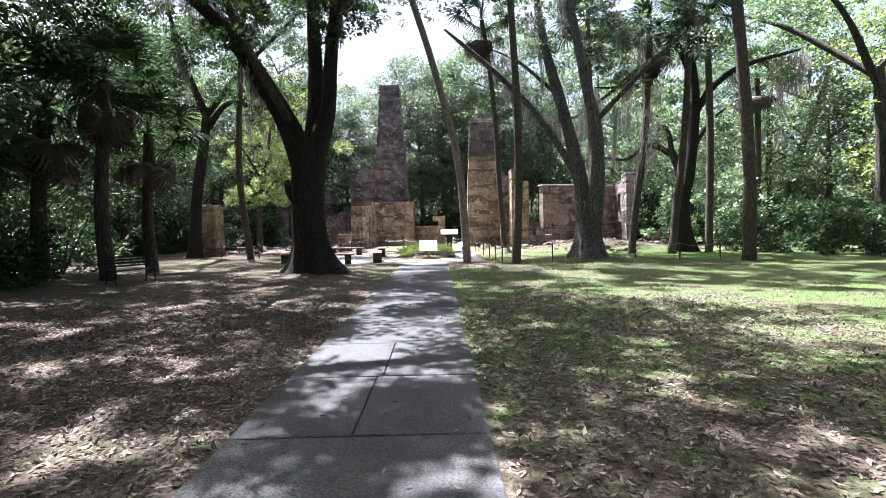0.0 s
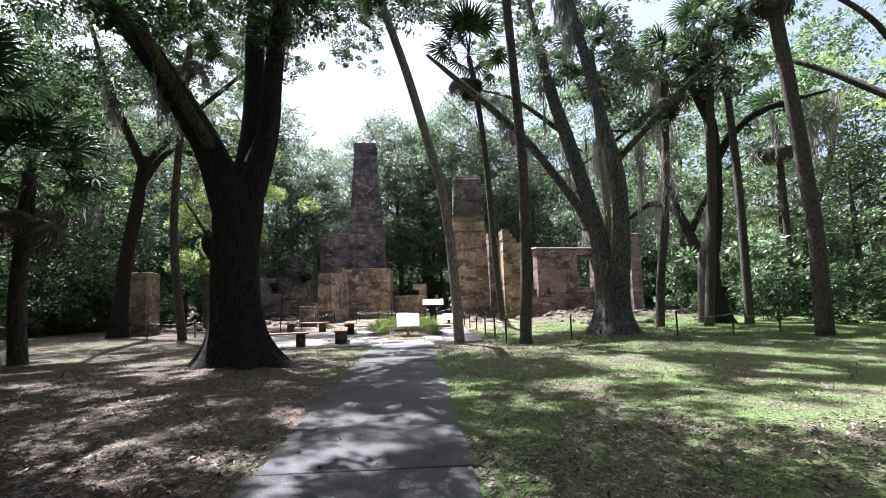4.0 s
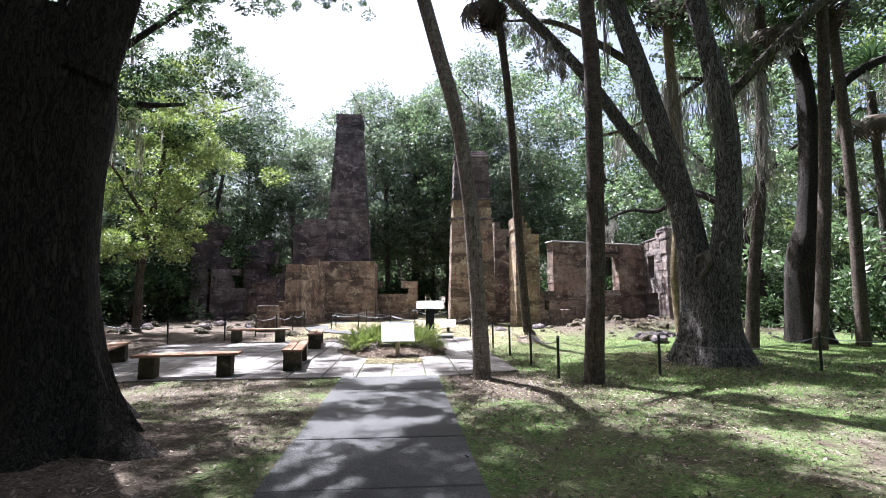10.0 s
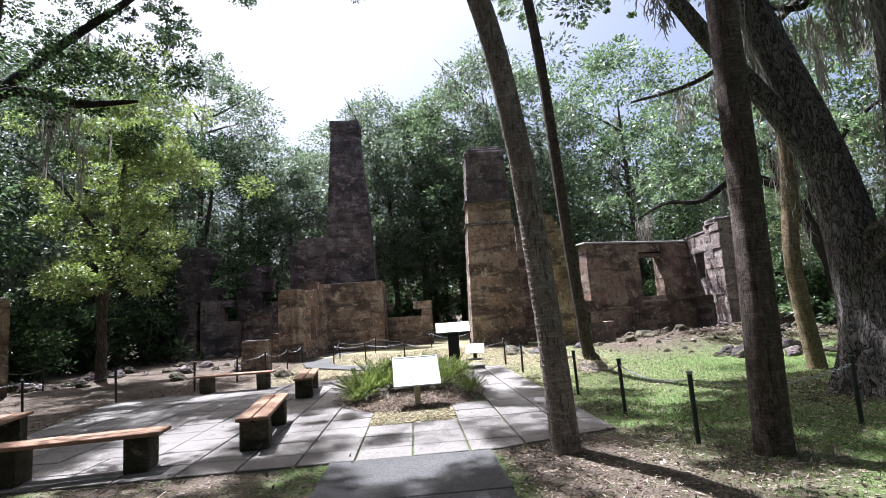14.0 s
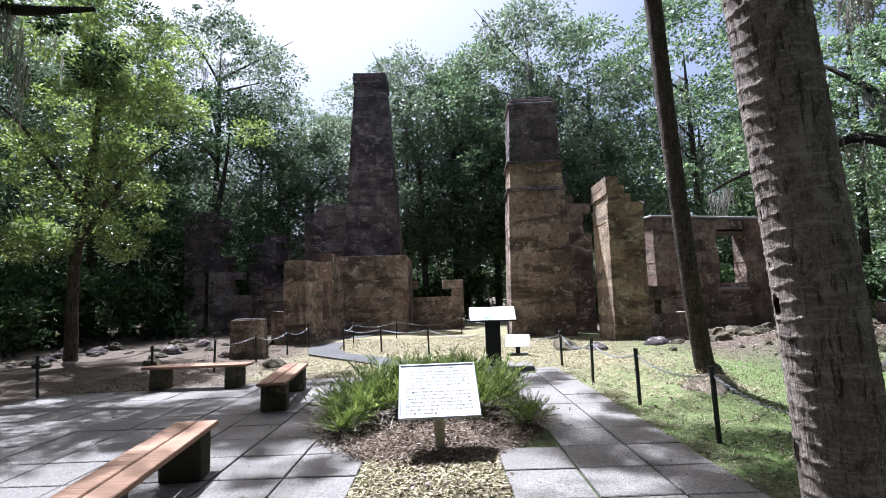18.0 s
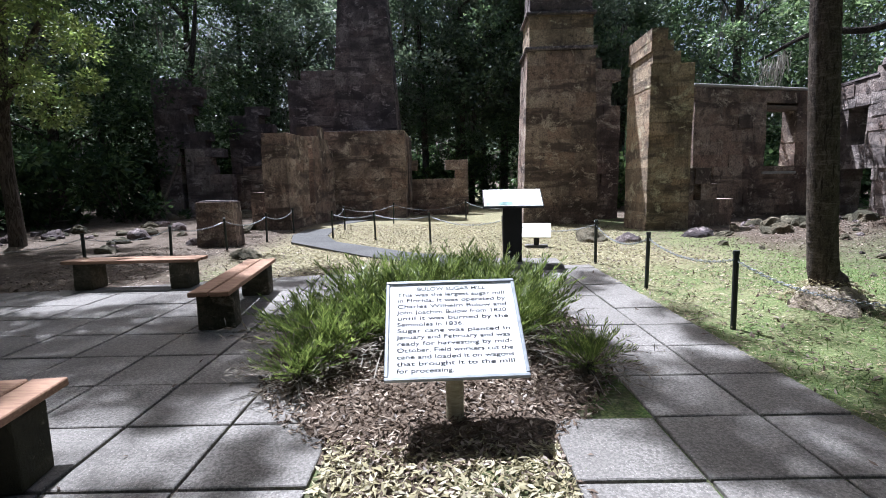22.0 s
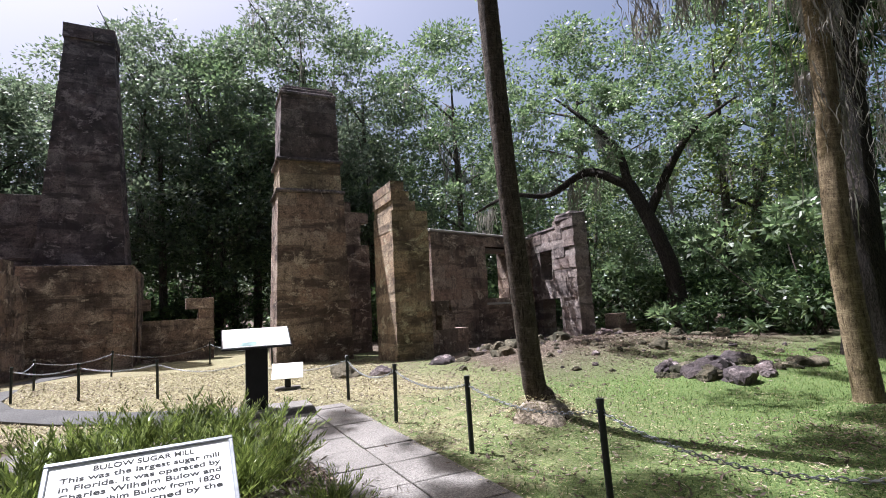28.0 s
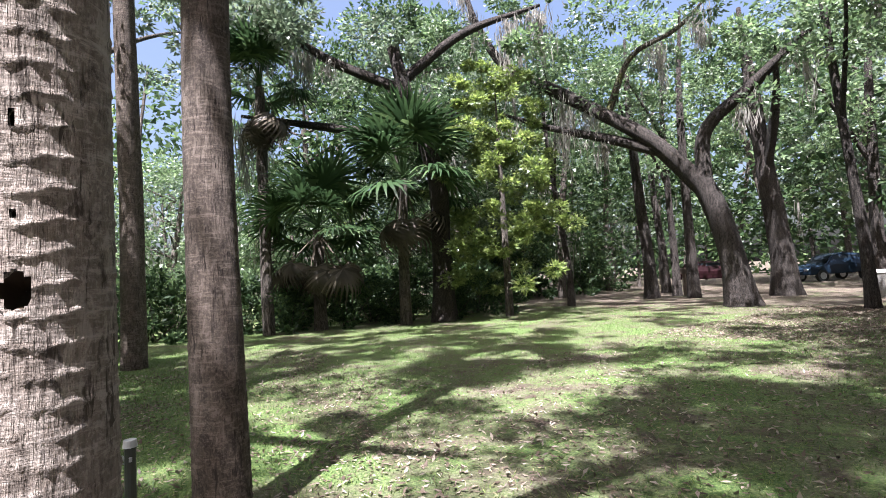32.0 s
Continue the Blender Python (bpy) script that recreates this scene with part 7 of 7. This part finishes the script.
    x5, y5 = g2.normal(10, 2.3, 16000), g2.normal(27.9, 1.7, 16000)
    P = np.vstack([P, np.stack([x5, y5, gz(x5, y5) + g2.uniform(0.004, 0.03, len(x5))], 1)])
    x6, y6 = g2.uniform(2.2, 11, 26000), g2.uniform(14, 22, 26000)
    patchy = 0.5 + 0.5 * np.sin(x6 * 1.7 + 1.9 * np.sin(y6 * 1.3)) * np.sin(y6 * 2.1 + 1.4 * np.sin(x6 * 0.9))
    ok6 = g2.random(26000) < 0.75 * patchy ** 2 + 0.8 * np.exp(-((x6 - 6.2) ** 2 + (y6 - 19.0) ** 2) / 2.2)
    P = np.vstack([P, np.stack([x6, y6, gz(x6, y6) + g2.uniform(0.01, 0.035, len(x6))], 1)[ok6]])
    x7, y7 = g2.uniform(0.37, 6.5, 30000), g2.uniform(8, 18.6, 30000)
    ok7 = (g2.random(30000) < 0.6 * np.clip((y7 - 12.5) / 4, 0.12, 1) * (1 - np.clip((x7 - 2.0) / 2.2, 0, 0.9))) & ~paved(x7, y7)
    pale = g2.random(30000) < 0.35
    P = np.vstack([P, np.stack([x7, y7, gz(x7, y7) + g2.uniform(0.006, 0.03, len(x7))], 1)[ok7 & ~pale]])
    x4, y4 = np.concatenate([x4, x7[ok7 & pale]]), np.concatenate([y4, y7[ok7 & pale]])
    V, F = leaves(np.stack([x4, y4, gz(x4, y4) + g2.uniform(0.01, 0.035, len(x4))], 1), 0.045, 0.25, 0.72, 19, 0.45)
    tagged(new("lawn_litter", fast_mesh("lawn_litter", V, F, LITTER_PALE)), "straw-coloured dry leaves lying in drifts on the lawn", "leaf litter", kind="stuff")
    V, F = leaves(np.stack([x2, y2, gz(x2, y2) + g2.uniform(0.004, 0.02, len(x2))], 1)[ok], 0.06, 0.42, 0.72, 9, 0.45)
    tagged(new("dry_leaf_litter", fast_mesh("dry_leaf_litter", V, F, LITTER_PALE)), "pale dry leaves strewn over the inner court", "leaf litter", kind="stuff")
    V, F = leaves(P, 0.06, 0.42, 0.72, 8, 0.45)
    tagged(new("leaf_litter", fast_mesh("leaf_litter", V, F, LITTER)), "brown fallen oak leaves over the ground", "leaf litter", kind="stuff")


scatter()


# ---- paving ----
def clip_poly(poly, a, b, keep_left=True):
    out = []
    def side(p):
        return (b[0] - a[0]) * (p[1] - a[1]) - (b[1] - a[1]) * (p[0] - a[0])
    for p, q in zip(poly, poly[1:] + poly[:1]):
        sp, sq = side(p), side(q)
        if sp >= 0:
            out.append(p)
        if (sp >= 0) != (sq >= 0):
            t = sp / (sp - sq)
            out.append((p[0] + t * (q[0] - p[0]), p[1] + t * (q[1] - p[1])))
    return out


def slab(poly, z, thick, mat, parent, gap=0.006, name="slab", tilt=0.0):
    c = np.mean(np.array(poly), 0)
    bm = bmesh.new()
    top, mid, low = [], [], []
    for x, y in poly:
        d = np.array([x, y]) - c
        k = max(0.0, 1 - gap * 1.4 / (np.linalg.norm(d) + 1e-6))
        k2 = max(0.0, 1 - (gap + 0.007) * 1.4 / (np.linalg.norm(d) + 1e-6))
        t = tilt * (d[0] + 0.6 * d[1])
        top.append(bm.verts.new((*(c + d * k2), z + t))); mid.append(bm.verts.new((*(c + d * k), z + t - 0.006))); low.append(bm.verts.new((*(c + d * k), z - thick)))
    bm.faces.new(top)
    n = len(poly)
    for i in range(n):
        j = (i + 1) % n
        bm.faces.new((mid[i], mid[j], top[j], top[i])); bm.faces.new((low[i], low[j], mid[j], mid[i]))
    bmesh.ops.recalc_face_normals(bm, faces=bm.faces[:])
    return part(name, bm, mat, parent)


def build_paving():
    r = random.Random(4)
    walk_ = thing("footpath", (0, 0, 0), 0, "old grey concrete footpath leading to the ruins", "path", kind="structure")
    ys = [-14.0]
    while ys[-1] < 18.2:
        ys.append(ys[-1] + 1.4)
    ys = [v + 0.0 for v in ys]
    off = 1.39 - min(ys, key=lambda v: abs(v - 1.39))
    ys = [v + off for v in ys if v + off < 17.6] + [18.08]
    for i, (a, b) in enumerate(zip(ys, ys[1:])):
        x0, x1 = -1.5 + r.uniform(-0.02, 0.02), 0.33 + r.uniform(-0.02, 0.02)
        z = 0.014 + r.uniform(-0.003, 0.003)
        sk = r.uniform(-0.03, 0.03)
        if 0.2 < a < 3.0:   # split slabs near the start
            xs = -0.62 + r.uniform(-0.05, 0.05)
            slab([(x0, a), (xs, a + 0.02), (xs + sk, b), (x0, b)], z, 0.08, PATH_CON, walk_, 0.008)
            slab([(xs, a + 0.02), (x1, a), (x1, b), (xs + sk, b)], z + 0.002, 0.08, PATH_CON, walk_, 0.008)
        else:
            slab([(x0, a), (x1, a + sk * 0.3), (x1, b), (x0, b)], z, 0.08, PATH_CON, walk_, 0.008, tilt=r.uniform(-0.002, 0.002))
    terr = thing("terrace", (0, 0, 0), 0, "terrace of square exposed-aggregate slabs round the bed", "terrace", kind="structure")
    P = [(x, y) for x, y in PLAZA]
    s = 0.656
    for i in range(-14, 4):
        for j in range(-6, 10):
            x, y = 0.74 + i * s, 21.18 + j * s
            cx, cy = x + s / 2, y + s / 2
            if math.hypot((cx + 0.52) / 1.42, (cy - 22.85) / 2.25) < 0.9:
                continue
            if abs(cx + 0.57) < 0.5 and 19.9 < cy < 21.2:
                continue
            poly = [(x, y), (x + s, y), (x + s, y + s), (x, y + s)]
            n_in = sum(bool(inside(PLAZA, px, py)) for px, py in poly)
            if n_in == 0 and not bool(inside(PLAZA, cx, cy)):
                continue
            if n_in < 4:   # trim the edge slabs to the terrace's outline
                for a, b in zip(PLAZA, PLAZA[1:] + PLAZA[:1]):
                    if len(poly) > 2:
                        poly = clip_poly(poly, a, b)
                if len(poly) < 3:
                    continue
                area = abs(sum(p[0] * q[1] - q[0] * p[1] for p, q in zip(poly, poly[1:] + poly[:1]))) / 2
                if area < 0.03:
                    continue
            slab(poly, 0.012 + r.uniform(-0.004, 0.004), 0.07, SLAB_CON, terr, 0.011, tilt=r.uniform(-0.006, 0.006))
    court = thing("court_path", (0, 0, 0), 0, "pale concrete path winding between the ruins", "path", kind="structure")
    cuts = [((-0.35, 26.7), (0.75, 26.75), (0.55, 27.45), (-1.2, 28.6), (-2.2, 28.3)), ((-2.2, 28.3), (-1.2, 28.6), (-3.3, 30.9), (-4.5, 31.0)),
            ((-4.5, 31.0), (-3.3, 30.9), (-3.9, 32.5), (-5.0, 32.8)), ((-5.0, 32.8), (-3.9, 32.5), (-4.3, 36.0), (-5.1, 36.0)), ((-5.1, 36.0), (-4.3, 36.0), (-3.4, 38.6), (-4.4, 38.6))]
    for c in cuts:
        slab(list(c), 0.02, 0.1, PATH_CON, court, 0.004)


build_paving()
